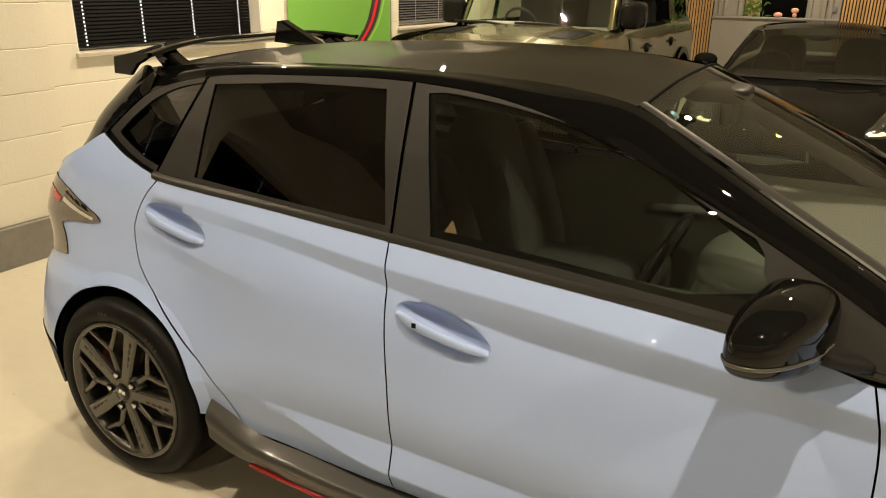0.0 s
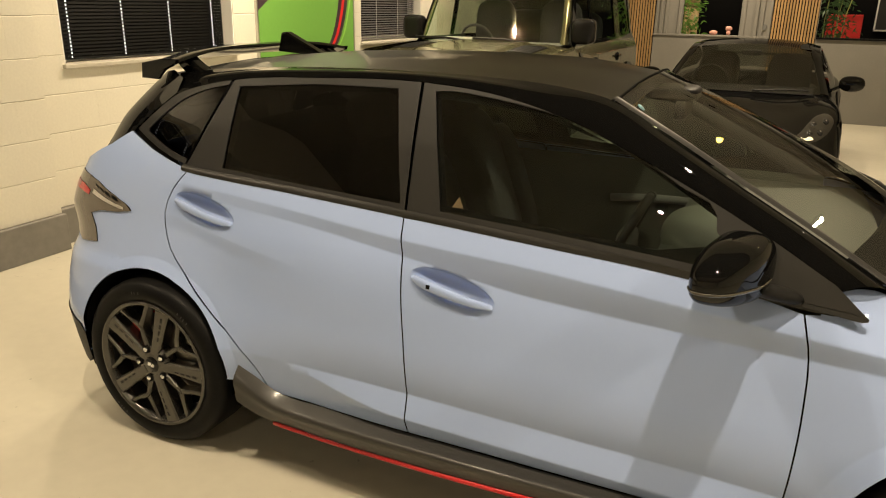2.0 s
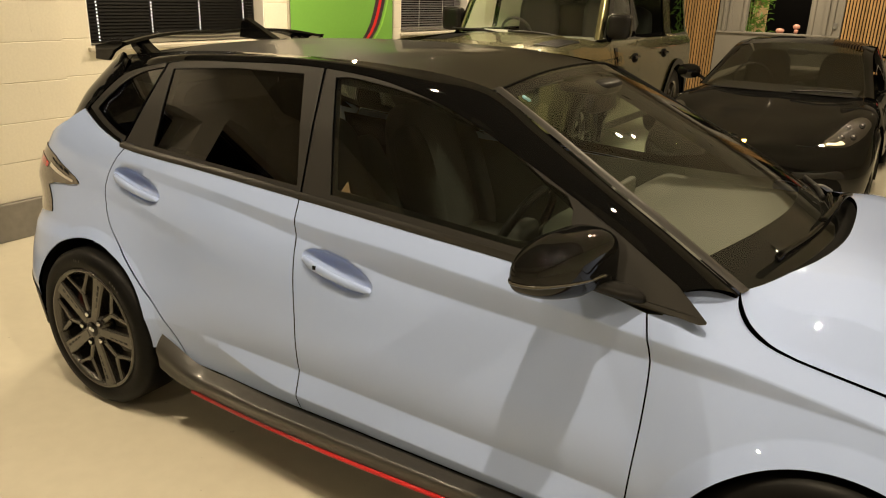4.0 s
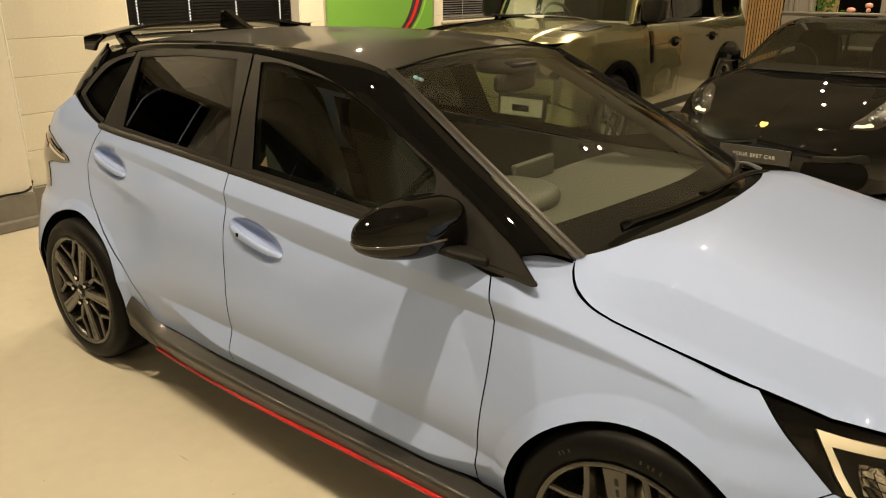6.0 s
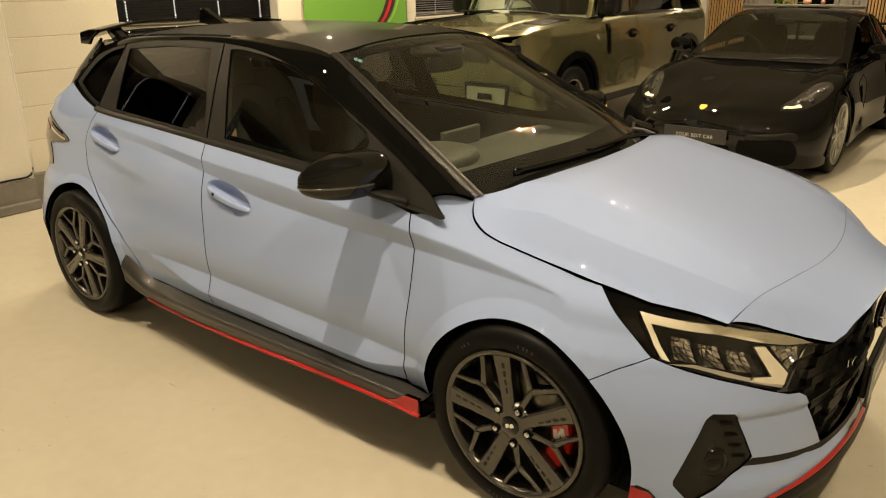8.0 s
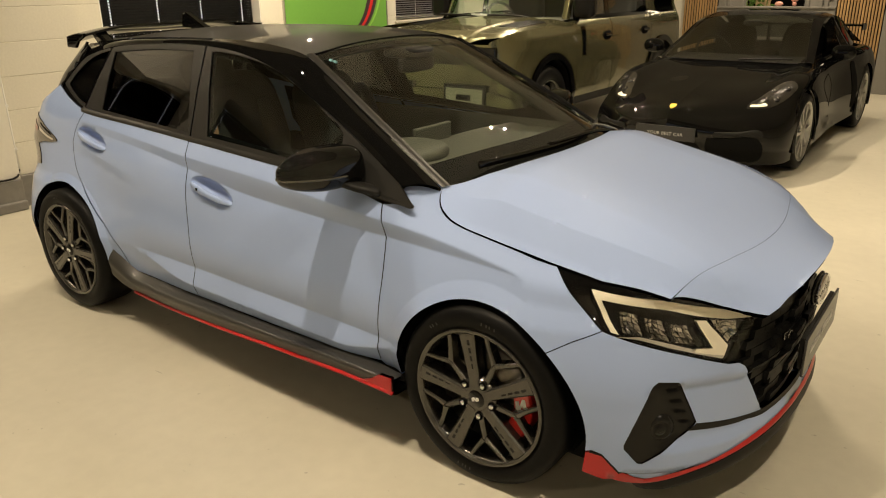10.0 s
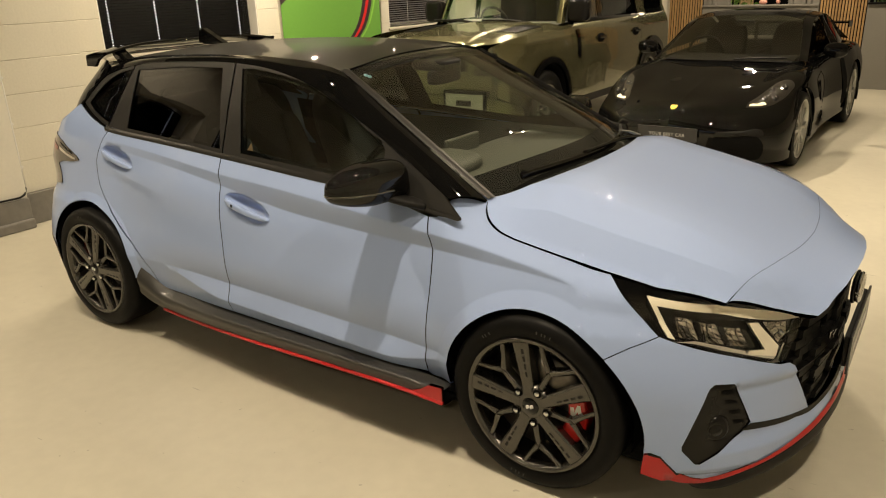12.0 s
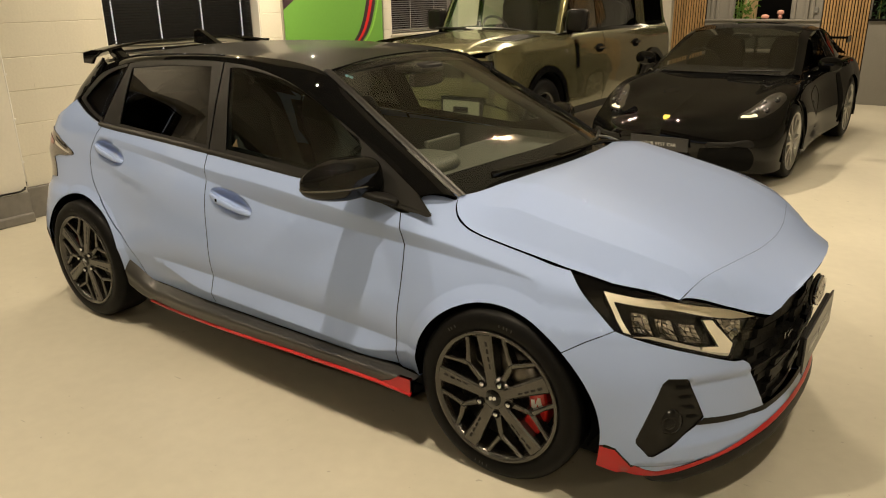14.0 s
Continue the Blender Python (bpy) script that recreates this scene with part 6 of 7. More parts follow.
    patch("window_sticker", green, [(1.152, 1.032), (1.190, 1.032), (1.171, 1.064)], STICKER_Y, car, sink=0.004, gap=0, rim=0, mirror=False)
    for x, front in ((0.024, False), (2.604, True)):
        hatch_wheel(car, x, front)
    for x, front in ((0.024, False), (2.604, True)):
        w = hatch_wheel(car, x, front)
        w.matrix_basis = pose(x, 0.864, 0.323, 0, 0, 180) @ Matrix.Scale(1.03, 4)
    return car


STICKER = material("blue_sticker", (0.16, 0.36, 0.46), 0.4)
STICKER_Y = material("amber_sticker", (0.10, 0.07, 0.03), 0.6)
hatchback()


# ---- olive four-by-four behind ----
def suv(u, z):
    w = lerp(z, (0.35, 0.5, 0.75, 1.0, 1.12, 1.20, 1.25, 1.30, 1.88, 1.94), (0.95, 0.985, 0.998, 0.99, 0.975, 0.945, 0.905, 0.885, 0.785, 0.74))
    if u > 3.4:
        a = min(1.0, (u - 3.4)) * math.pi / 2
        r = 0.24
        if u <= 4.4:
            return Vector((3.58 + 0.26 * math.sin(a) - 0.18 * (1 - math.sin(a)), -(w - r + r * math.cos(a)), z))
        return Vector((3.84, -(w - r) * max(0.0, 5.4 - u), z))
    if u < -0.6:
        a = min(1.0, -0.6 - u) * math.pi / 2
        return Vector((-0.6 - 0.18 * math.sin(a), -(w - 0.2 + 0.2 * math.cos(a)), z))
    return Vector((u, -w, z))


def simple_wheel(car, x, y, r, rim_r, mat, spokes, turn, width=0.25):
    hub = lathe("wheel", [(0.0, 0.05), (0.07, 0.05), (0.07, 0.12), (0, 0.12)], M["shell"], car, n=16)
    hub.matrix_basis = pose(x, y, r, 0, 0, turn)
    lathe("tyre", [(rim_r - 0.005, 0.02), (rim_r + 0.01, 0.0), (r - 0.05, -0.006), (r - 0.012, 0.01), (r, 0.04), (r, width - 0.04), (r - 0.03, width), (rim_r, width)], M["tyre"], hub, "black tyre")
    lathe("rim_barrel", [(rim_r + 0.002, 0.0), (rim_r - 0.012, 0.0), (rim_r - 0.02, 0.03), (rim_r - 0.03, width - 0.02)], mat, hub)
    ps = []
    for k in range(spokes):
        a = 2 * math.pi * k / spokes
        ps.append(spin([(0.03, -0.016), (rim_r * 0.55, -0.013), (rim_r - 0.01, -0.028), (rim_r - 0.01, -0.010), (rim_r * 0.7, 0.0), (rim_r - 0.01, 0.010), (rim_r - 0.01, 0.028), (rim_r * 0.55, 0.013), (0.03, 0.016)], a))
    plates("spokes", ps, 0.012, 0.04, 0.003, mat, hub)
    lathe("hub_face", [(0.0, 0.006), (0.06, 0.008), (0.07, 0.03)], mat, hub, n=24)
    lathe("brake_disc", [(0.05, 0.07), (rim_r * 0.78, 0.07), (rim_r * 0.78, 0.1)], M["steel"], hub)
    lathe("disc_backing", [(0.0, 0.11), (rim_r, 0.13)], M["shell"], hub)
    return hub


def four_by_four():
    car = thing("four_by_four", "olive green four-by-four with black trim, parked behind the hatchback", "car", pose(-0.86, 7.27, 0, 0, 0, -90) @ Matrix.Diagonal((1.0, 0.955, 1.0, 1.0)))
    K, B = M["khaki"], M["black"]
    R = 0.465
    fa, ra = (3.02, 0.42), (0.0, 0.42)
    belt = 1.225
    # lower side, split at the doors
    patch("rear_quarter", suv, [(-1.3, 0.55), (-0.45, 0.50)] + arc(ra[0], ra[1], R, 172, 30, 24) + [(0.43, 0.80), (0.36, belt), (-1.3, belt)], K, car, "olive rear quarter", step=0.06, gap=0.003, edge=0.03)
    patch("rear_door", suv, [(0.41, 0.62), (0.52, 0.42), (1.56, 0.42), (1.56, belt), (0.36, belt), (0.43, 0.80)], K, car, "olive rear door", step=0.06, gap=0.004, edge=0.03)
    patch("front_door", suv, [(1.56, 0.42), (2.46, 0.42), (2.46, belt), (1.56, belt)], K, car, "olive front door", step=0.06, gap=0.004, edge=0.03)
    patch("front_wing", suv, [(2.46, 0.42), (2.55, 0.42)] + arc(fa[0], fa[1], R, 180, 8, 28) + [(3.6, 0.50), (4.2, 0.62), (4.4, 1.08), (3.9, 1.16), (3.4, 1.19), (2.46, belt)], K, car, "olive front wing", step=0.05, gap=0.003, edge=0.03)
    patch("inner_shell", suv, [(-0.6, 0.95), (3.2, 0.95), (3.2, 1.15), (-0.6, 1.18)], M["shell"], car, sink=0.03, gap=0, rim=0, step=0.2)
    patch("inner_shell", suv, [(0.5, 0.45), (2.5, 0.45), (2.5, 0.96), (0.5, 0.96)], M["shell"], car, sink=0.03, gap=0, rim=0, step=0.2)
    patch("sill", suv, [(0.45, 0.34), (2.56, 0.34), (2.56, 0.425), (0.45, 0.425)], M["plastic"], car, "black sill", sink=-0.004, gap=0, step=0.1)
    for cx, cz in (fa, ra):
        a0, a1 = (186, -6) if cx > 1 else (186, -6)
        ring = arc(cx, cz, R + 0.055, a0, a1, 30) + arc(cx, cz, R - 0.012, a1, a0, 30)
        patch("arch_flare", suv, ring, B, car, "gloss black wheel arch flare", sink=-0.026, gap=0, rim=0.03, step=0.06, edge=0.03)
        for s in (-1, 1):
            sheet("arch_liner", [[Vector((cx + R * math.cos(radians(a)), s * (0.99 - 0.06 * k), cz + R * math.sin(radians(a)))) for k in range(7)] for a in range(-20, 201, 10)], M["shell"], car)
            sheet("arch_wall", [[Vector((cx + R * q * math.cos(radians(a)), s * 0.62, cz + R * q * math.sin(radians(a)))) for q in (0, 0.5, 1.03)] for a in range(-20, 201, 20)], M["shell"], car)
            simple_wheel(car, cx, s * 0.975, 0.405, 0.26, M["alloy"], 6, 0 if s < 0 else 180)
    # side vent, handles and seams
    patch("side_vent", suv, [(2.255, 0.86), (2.335, 0.86), (2.345, 1.16), (2.265, 1.16)], B, car, "gloss black side vent", sink=-0.006, gap=0, rim=0.01)
    for s in (-1, 1):
        for x in (1.72, 0.62):
            box("door_pull", (x - 0.10, s * 1.012 - 0.014, 1.03), (x + 0.08, s * 1.012 + 0.014, 1.06), B, car, "black door handle", bevel=0.01)
            blob("pull_recess", (x - 0.01, s * 0.985, 1.035), (0.11, 0.012, 0.05), 0.8, M["shell"], car)
    # waist line and glass
    patch("front_side_glass", suv, [(1.60, 1.265), (2.26, 1.265), (2.02, 1.80), (1.62, 1.82)], M["glass"], car, "tinted side glass", sink=0.01, gap=0, rim=0, step=0.1)
    patch("rear_side_glass", suv, [(0.42, 1.265), (1.50, 1.265), (1.50, 1.82), (0.42, 1.82)], M["tint"], car, "tinted side glass", sink=0.01, gap=0, rim=0, step=0.1)
    patch("tail_side_glass", suv, [(-0.52, 1.28), (0.08, 1.28), (0.08, 1.82), (-0.50, 1.82)], M["privacy"], car, "tinted side glass", sink=0.01, gap=0, rim=0, step=0.1)
    patch("side_frame", suv, [(-0.60, belt), (2.42, belt), (2.40, 1.27), (2.09, 1.90), (-0.60, 1.90)], B, car, "gloss black window surround", sink=0.004, gap=0, rim=0.01, step=0.08, holes=[[(1.60, 1.265), (2.26, 1.265), (2.02, 1.80), (1.62, 1.82)], [(0.42, 1.265), (1.50, 1.265), (1.50, 1.82), (0.42, 1.82)], [(-0.52, 1.28), (0.08, 1.28), (0.08, 1.82), (-0.50, 1.82)]])
    patch("rear_pillar", suv, [(0.10, belt), (0.38, belt), (0.38, 1.90), (0.10, 1.90)], K, car, "olive rear pillar", sink=0.001, gap=0, step=0.1)
    patch("tail_pillar", suv, [(-1.4, belt), (-0.54, belt), (-0.54, 1.90), (-1.3, 1.90)], K, car, "olive tail pillar", sink=0.001, gap=0, step=0.1)
    # pillars beside the screen
    for s in (-1, 1):
        loft("screen_pillar", [[Vector((2.40, s * 0.850, 1.235)), Vector((2.25, s * 0.825, 1.55)), Vector((2.06, s * 0.77, 1.89))], [Vector((2.47, s * 0.825, 1.235)), Vector((2.31, s * 0.795, 1.55)), Vector((2.10, s * 0.735, 1.89))], [Vector((2.48, s * 0.785, 1.235)), Vector((2.32, s * 0.755, 1.55)), Vector((2.11, s * 0.70, 1.89))]], 12, 8, K, car, "olive windscreen pillar", out=(2.0, 0, 1.4))
    loft("windscreen", [[Vector((2.48, y, 1.235)), Vector((2.33 + c, y * 0.96, 1.56)), Vector((2.12 + c, y * 0.9, 1.89))] for y, c in ((-0.80, 0.0), (-0.4, 0.02), (0.0, 0.03), (0.4, 0.02), (0.80, 0.0))], 12, 20, M["glass"], car, "clear windscreen", out=(1.8, 0, 1.4))
    loft("roof", [[Vector((2.11, y, 1.89 + c)), Vector((1.6, y * 1.02, 1.95 + c)), Vector((0.6, y * 1.02, 1.96 + c)), Vector((-0.6, y * 1.0, 1.93 + c)), Vector((-0.76, y, 1.89 + c))] for y, c in ((-0.79, -0.03), (-0.70, 0.0), (0.0, 0.02), (0.70, 0.0), (0.79, -0.03))], 20, 20, K, car, "olive roof", rim=0.03, out=(0.6, 0, 1.2))
    # bonnet with raised middle and dark tread plates
    def bon(x, y):
        a = abs(y)
        z = lerp(x, (2.4, 2.9, 3.4, 3.62, 3.75, 3.82), (1.235, 1.225, 1.19, 1.155, 1.11, 1.03)) + 0.022 * (1 - min(1, max(0, (a - 0.40) / 0.06)))
        return Vector((x, y, z - 0.06 * max(0, (a - 0.62) / 0.3) ** 2))
    half = [(2.44, 0.0), (2.44, -0.9), (3.0, -0.915), (3.45, -0.90), (3.62, -0.84), (3.74, -0.70), (3.80, -0.4), (3.815, 0.0)]
    patch("bonnet", bon, half + [(x, -y) for x, y in half[::-1]][1:-1], K, car, "olive bonnet", step=0.05, mirror=False, rim=0.02, gap=0.003, edge=0.03)
    for s in (-1, 1):
        patch("tread_plate", bon, [(2.72, s * 0.50), (3.30, s * 0.50), (3.30, s * 0.74), (2.78, s * 0.76)] if s > 0 else [(2.72, -0.50), (2.78, -0.76), (3.30, -0.74), (3.30, -0.50)], M["tyre"], car, "black bonnet tread plate", mirror=False, sink=-0.006, gap=0, rim=0.01)
        verts, faces = [], []
        for i in range(13):
            for j in range(4):
                c = bon(2.80 + i * 0.038, s * (0.535 + j * 0.052)) + Vector((0, 0, 0.0062))
                k = len(verts)
                verts += [c + Vector((dx, dy, 0)) for dx, dy in ((-0.014, -0.02), (0.014, -0.02), (0.014, 0.02), (-0.014, 0.02))]
                faces.append((k, k + 1, k + 2, k + 3))
        tagged(mesh("tread_holes", verts, faces, M["shell"], car, smooth=False), "dark tread recesses", kind="stuff")
    # front end
    patch("front_panel", suv, [(4.2, 0.60), (5.4, 0.60), (5.4, 1.06), (4.35, 1.06)], K, car, "olive front panel", gap=0, step=0.08)
    patch("front_grille", suv, [(4.75, 0.86), (5.4, 0.86), (5.4, 1.02), (4.75, 1.02)], B, car, "black grille", sink=-0.008, gap=0, step=0.08)
    patch("front_bumper", suv, [(3.6, 0.42), (5.4, 0.42), (5.4, 0.62), (4.3, 0.62), (3.7, 0.52)], K, car, "olive front bumper", sink=-0.03, gap=0, rim=0.03, step=0.08)
    patch("bumper_surround", suv, [(4.42, 0.46), (5.12, 0.46), (5.12, 0.68), (4.42, 0.68)], M["plastic"], car, "black bumper insert", sink=-0.036, gap=0, rim=0.01, step=0.08)
    patch("skid_panel", suv, [(4.47, 0.49), (5.08, 0.49), (5.08, 0.645), (4.47, 0.645)], M["skid"], car, "pale silver bumper panel", sink=-0.042, gap=0, rim=0.01, step=0.08)
    patch("tow_slot", suv, [(4.66, 0.53), (4.90, 0.53), (4.90, 0.585), (4.66, 0.585)], M["shell"], car, "dark tow slot", sink=-0.045, gap=0, step=0.08)
    for s in (-1, 1):
        l = lathe("headlamp", [(0.0, -0.01), (0.07, -0.008), (0.085, 0.0), (0.095, 0.02), (0.11, 0.03)], M["smoke"], car, "round headlamp in black surround", n=28)
        l.matrix_basis = pose(3.842, s * 0.70, 0.93, 0, 0, 90)
        box("lamp_block", (3.80, s * 0.70 - 0.13, 0.82), (3.85, s * 0.70 + 0.13, 1.04), B, car, bevel=0.015)
        # mirror
        tube("mirror_arm", [(2.34, s * 0.86, 1.27), (2.34, s * 0.93, 1.29)], 0.022, M["plastic"], car, n=4)
        blob("door_mirror", (2.33, s * 0.99, 1.365), (0.08, 0.125, 0.125), 0.45, M["piano"], car, "gloss black door mirror")
    for y in (-0.45, 0.25):
        tube("wiper", [(2.50, y + 0.15, 1.245), (2.49, y, 1.262), (2.485, y - 0.45, 1.27)], 0.012, M["plastic"], car, "black wiper", n=12)
    # cabin
    loft("dashboard", [[Vector((x, y, z)) for y in (-0.78, 0.0, 0.78)] for x, z in ((2.44, 1.22), (2.2, 1.235), (2.02, 1.22), (1.98, 0.95))], 10, 10, M["dash"], car)
    box("dash_rail", (2.0, -0.75, 1.225), (2.06, -0.2, 1.262), M["frame"], car, "pale grab rail", bevel=0.012)
    tube("steering_wheel", [Matrix.Translation((1.88, -0.40, 1.22)) @ Matrix.Rotation(radians(-65), 4, "Y") @ Vector((0.19 * math.cos(a * math.pi / 8), 0.19 * math.sin(a * math.pi / 8), 0)) for a in range(17)], 0.016, M["fabric"], car, "black steering wheel", n=40)
    for y in (-0.42, 0.42):
        s = blob("front_seat", (1.25, y, 1.30), (0.10, 0.25, 0.36), 0.5, M["fabric"], car, "dark seat")
        blob("headrest", (1.2, y, 1.68), (0.06, 0.14, 0.09), 0.6, M["fabric"], s)
    blob("rear_bench", (0.3, 0.0, 1.2), (0.10, 0.70, 0.36), 0.4, M["fabric"], car, "dark rear bench")
    box("underbody", (-0.55, -0.75, 0.30), (3.5, 0.75, 0.45), M["shell"], car, bevel=0.02)
    box("firewall", (2.0, -0.8, 0.45), (2.03, 0.8, 1.0), M["shell"], car, bevel=0)
    box("tailgate", (-0.80, -0.78, 0.5), (-0.74, 0.78, 1.9), K, car, bevel=0.02)
    return car


four_by_four()


# ---- black two-door sports car beside it ----
def wide(ob):
    ob.scale.y = 1.10
    return ob


def sports_car():
    car = thing("sports_car", "glossy black two-door sports coupe with a rear wing", "car", pose(1.675, 7.02, 0, 0, 0, -91.6))
    B = M["deepblack"]
    lines = [
        [(3.24, 0.0, 0.13), (3.20, 0.55, 0.13), (3.02, 0.80, 0.13), (2.48, 0.87, 0.15), (1.2, 0.84, 0.17), (0, 0.88, 0.2), (-0.6, 0.82, 0.22), (-0.9, 0.6, 0.26), (-0.95, 0, 0.26)],
        [(3.42, 0.0, 0.30), (3.36, 0.50, 0.30), (3.14, 0.80, 0.31), (2.48, 0.90, 0.40), (1.2, 0.86, 0.42), (0, 0.915, 0.45), (-0.6, 0.87, 0.5), (-0.93, 0.6, 0.5), (-0.98, 0, 0.5)],
        [(3.47, 0.0, 0.44), (3.38, 0.50, 0.43), (3.12, 0.80, 0.45), (2.48, 0.890, 0.60), (1.3, 0.83, 0.64), (0.5, 0.87, 0.70), (0, 0.905, 0.70), (-0.6, 0.85, 0.72), (-0.95, 0.6, 0.68), (-1.0, 0, 0.68)],
        [(3.45, 0.0, 0.52), (3.33, 0.52, 0.495), (3.02, 0.755, 0.555), (2.56, 0.83, 0.745), (1.7, 0.80, 0.82), (0.9, 0.80, 0.86), (0, 0.85, 0.86), (-0.6, 0.78, 0.84), (-0.95, 0.5, 0.76), (-1.0, 0, 0.76)],
        [(3.42, 0.0, 0.555), (3.28, 0.44, 0.545), (2.96, 0.655, 0.63), (2.56, 0.70, 0.775), (1.8, 0.70, 0.865), (0.9, 0.70, 0.90), (0, 0.70, 0.91), (-0.6, 0.62, 0.88), (-0.93, 0.4, 0.80), (-0.98, 0, 0.80)],
        [(3.40, 0.0, 0.575), (3.25, 0.34, 0.585), (2.9, 0.46, 0.665), (2.52, 0.50, 0.745), (1.85, 0.5, 0.862), (0.9, 0.5, 0.90), (0, 0.45, 0.92), (-0.6, 0.4, 0.89), (-0.97, 0.0, 0.82)],
        [(3.38, 0.0, 0.585), (3.22, 0.0, 0.615), (2.9, 0.0, 0.685), (2.48, 0.0, 0.755), (1.9, 0.0, 0.86), (0.9, 0.0, 0.90), (0, 0.0, 0.92), (-0.6, 0.0, 0.89), (-0.96, 0.0, 0.83)],
    ]
    NU, NV = 220, 70
    rows = [spline([(x, -y, z) for x, y, z in l], NU) for l in lines]
    g = [spline([r[i] for r in rows], NV) for i in range(NU)]
    hubs = ((2.48, 0.335), (0.0, 0.345))
    for s in (1, -1):
        gg = [[Vector((p.x, p.y * s, p.z)) for p in row] for row in g]
        for row in gg:
            for p in row:
                for hx, hz in hubs:
                    d = math.hypot(p.x - hx, p.z - hz)
                    if abs(p.y) > 0.55 and 0.357 < d < 0.390:
                        p.x, p.z = hx + (p.x - hx) * 0.373 / d, hz + (p.z - hz) * 0.373 / d
        nor = grid_normals(gg)
        if nor[110 * NV + 19].y * s > 0:
            nor = [-n for n in nor]
        faces = []
        for i in range(NU - 1):
            for j in range(NV - 1):
                c = (gg[i][j] + gg[i + 1][j + 1]) / 2
                if abs(c.y) > 0.55 and any(math.hypot(c.x - hx, c.z - hz) < 0.371 for hx, hz in hubs):
                    continue
                if 0.3 < c.x < 1.84 and abs(c.y) < 0.64 and c.z > 0.6:
                    continue
                q = (i * NV + j, (i + 1) * NV + j, (i + 1) * NV + j + 1, i * NV + j + 1)
                faces.append(q if s < 0 else q[::-1])
        skin = BVHTree.FromPolygons([p for r in gg for p in r], faces)
        mesh("body_side", [p for r in gg for p in r], faces, B, car, "gloss black body", nor)
        for hx, hz in hubs:
            y = -0.885 if hx > 1 else -0.905
            tube("arch_lip", [(hx + 0.372 * math.cos(radians(a)), (y - 0.008 * (a > 30 and a < 150) + 0.05 * max(0, math.sin(radians(a)))) * s, hz + 0.372 * math.sin(radians(a))) for a in range(-20, 201, 20)], 0.016, B, car, n=40, sides=8)
            sheet("arch_liner", [[Vector((hx + 0.37 * math.cos(radians(a)), s * (-0.86 + 0.06 * k), hz + 0.37 * math.sin(radians(a)))) for k in range(6)] for a in range(-20, 201, 10)], M["shell"], car)
            sheet("arch_wall", [[Vector((hx + 0.37 * q * math.cos(radians(a)), -s * 0.56, hz + 0.37 * q * math.sin(radians(a)))) for q in (0, 0.5, 1.03)] for a in range(-20, 201, 20)], M["shell"], car)
            simple_wheel(car, hx, -s * abs(y) * 0.995, hz, 0.262, M["silver"], 10, 0 if s > 0 else 180)

        def at(fu, fv, off):
            u, v = fu * (NU - 1), fv * (NV - 1)
            i, j = min(int(u), NU - 2), min(int(v), NV - 2)
            a, b = u - i, v - j
            p = gg[i][j] * (1 - a) * (1 - b) + gg[i + 1][j] * a * (1 - b) + gg[i][j + 1] * (1 - a) * b + gg[i + 1][j + 1] * a * b
            n = nor[i * NV + j]
            return p + n * off

        def cover(name, outline, way, mat, label="", off=0.003, dome=0.0, n=20):
            """a piece that lies on the body skin inside an outline, seen along a direction (x, y or z)"""
            o = curve2(outline + outline[:1], 40)
            cx, cz = sum(p[0] for p in o) / len(o), sum(p[1] for p in o) / len(o)
            grid = []
            for px_, pz_ in o:
                row = []
                for q in (0.02, 0.25, 0.5, 0.75, 0.92, 1.0):
                    a, b = cx + (px_ - cx) * q, cz + (pz_ - cz) * q
                    if way == "z":
                        h = skin.ray_cast(Vector((a, -s * b, 2)), Vector((0, 0, -1)))
                    elif way == "x":
                        h = skin.ray_cast(Vector((5, -s * a, b)), Vector((-1, 0, 0)))
                    else:
                        h = skin.ray_cast(Vector((a, -s * 2, b)), Vector((0, s, 0)))
                    p, nn = h[0], h[1]
                    if p is None:
                        p, nn = row[-1] if row else Vector((3, -s * 0.7, 0.5)), Vector((0, 0, 0))
                    if nn.dot(p - Vector((2.0, 0, 0.3))) < 0:
                        nn = -nn
                    row.append(p + nn * (off + dome * (1 - q * q)))
                grid.append(row)
            return sheet(name, grid, mat, car, label, out=(1.8, 0, 0.3))

        almond = [(3.12, 0.545), (3.04, 0.665), (2.93, 0.735), (2.74, 0.800), (2.60, 0.800), (2.55, 0.745), (2.60, 0.685), (2.74, 0.625), (2.92, 0.575), (3.05, 0.535)]
        cover("headlamp", almond, "z", M["darklamp"], "almond headlamp behind a clear lens", 0.002, 0.010)
        for hx_, hy_ in ((2.92, 0.640), (2.87, 0.715), (2.77, 0.660), (2.70, 0.750)):
            cover("lamp_point", [(hx_ + 0.040 * math.cos(k), hy_ + 0.022 * math.sin(k)) for k in (0, 1.05, 2.1, 3.14, 4.2, 5.25)], "z", M["lampbody"], "", 0.013, 0.006)
            cover("lamp_spark", [(hx_ + 0.009 * math.cos(k), hy_ + 0.006 * math.sin(k)) for k in (0, 1.05, 2.1, 3.14, 4.2, 5.25)], "z", M["chrome"], "", 0.019, 0.004)
        cover("day_light", [(3.095, 0.560), (3.05, 0.630), (2.99, 0.672), (2.98, 0.655), (3.03, 0.610), (3.06, 0.560)], "z", M["drl"], "pale light bar", 0.011, 0.003)
        # front intakes with their blade, side intake, sill
        cover("front_intake", [(0.34, 0.375), (0.52, 0.385), (0.70, 0.375), (0.735, 0.30), (0.70, 0.185), (0.52, 0.165), (0.36, 0.175), (0.32, 0.28)], "x", M["shell"], "black front intake", 0.004)
        cover("middle_intake", [(0.0, 0.30), (0.26, 0.30), (0.28, 0.22), (0.24, 0.165), (0.0, 0.165)], "x", M["shell"], "black middle intake", 0.004)
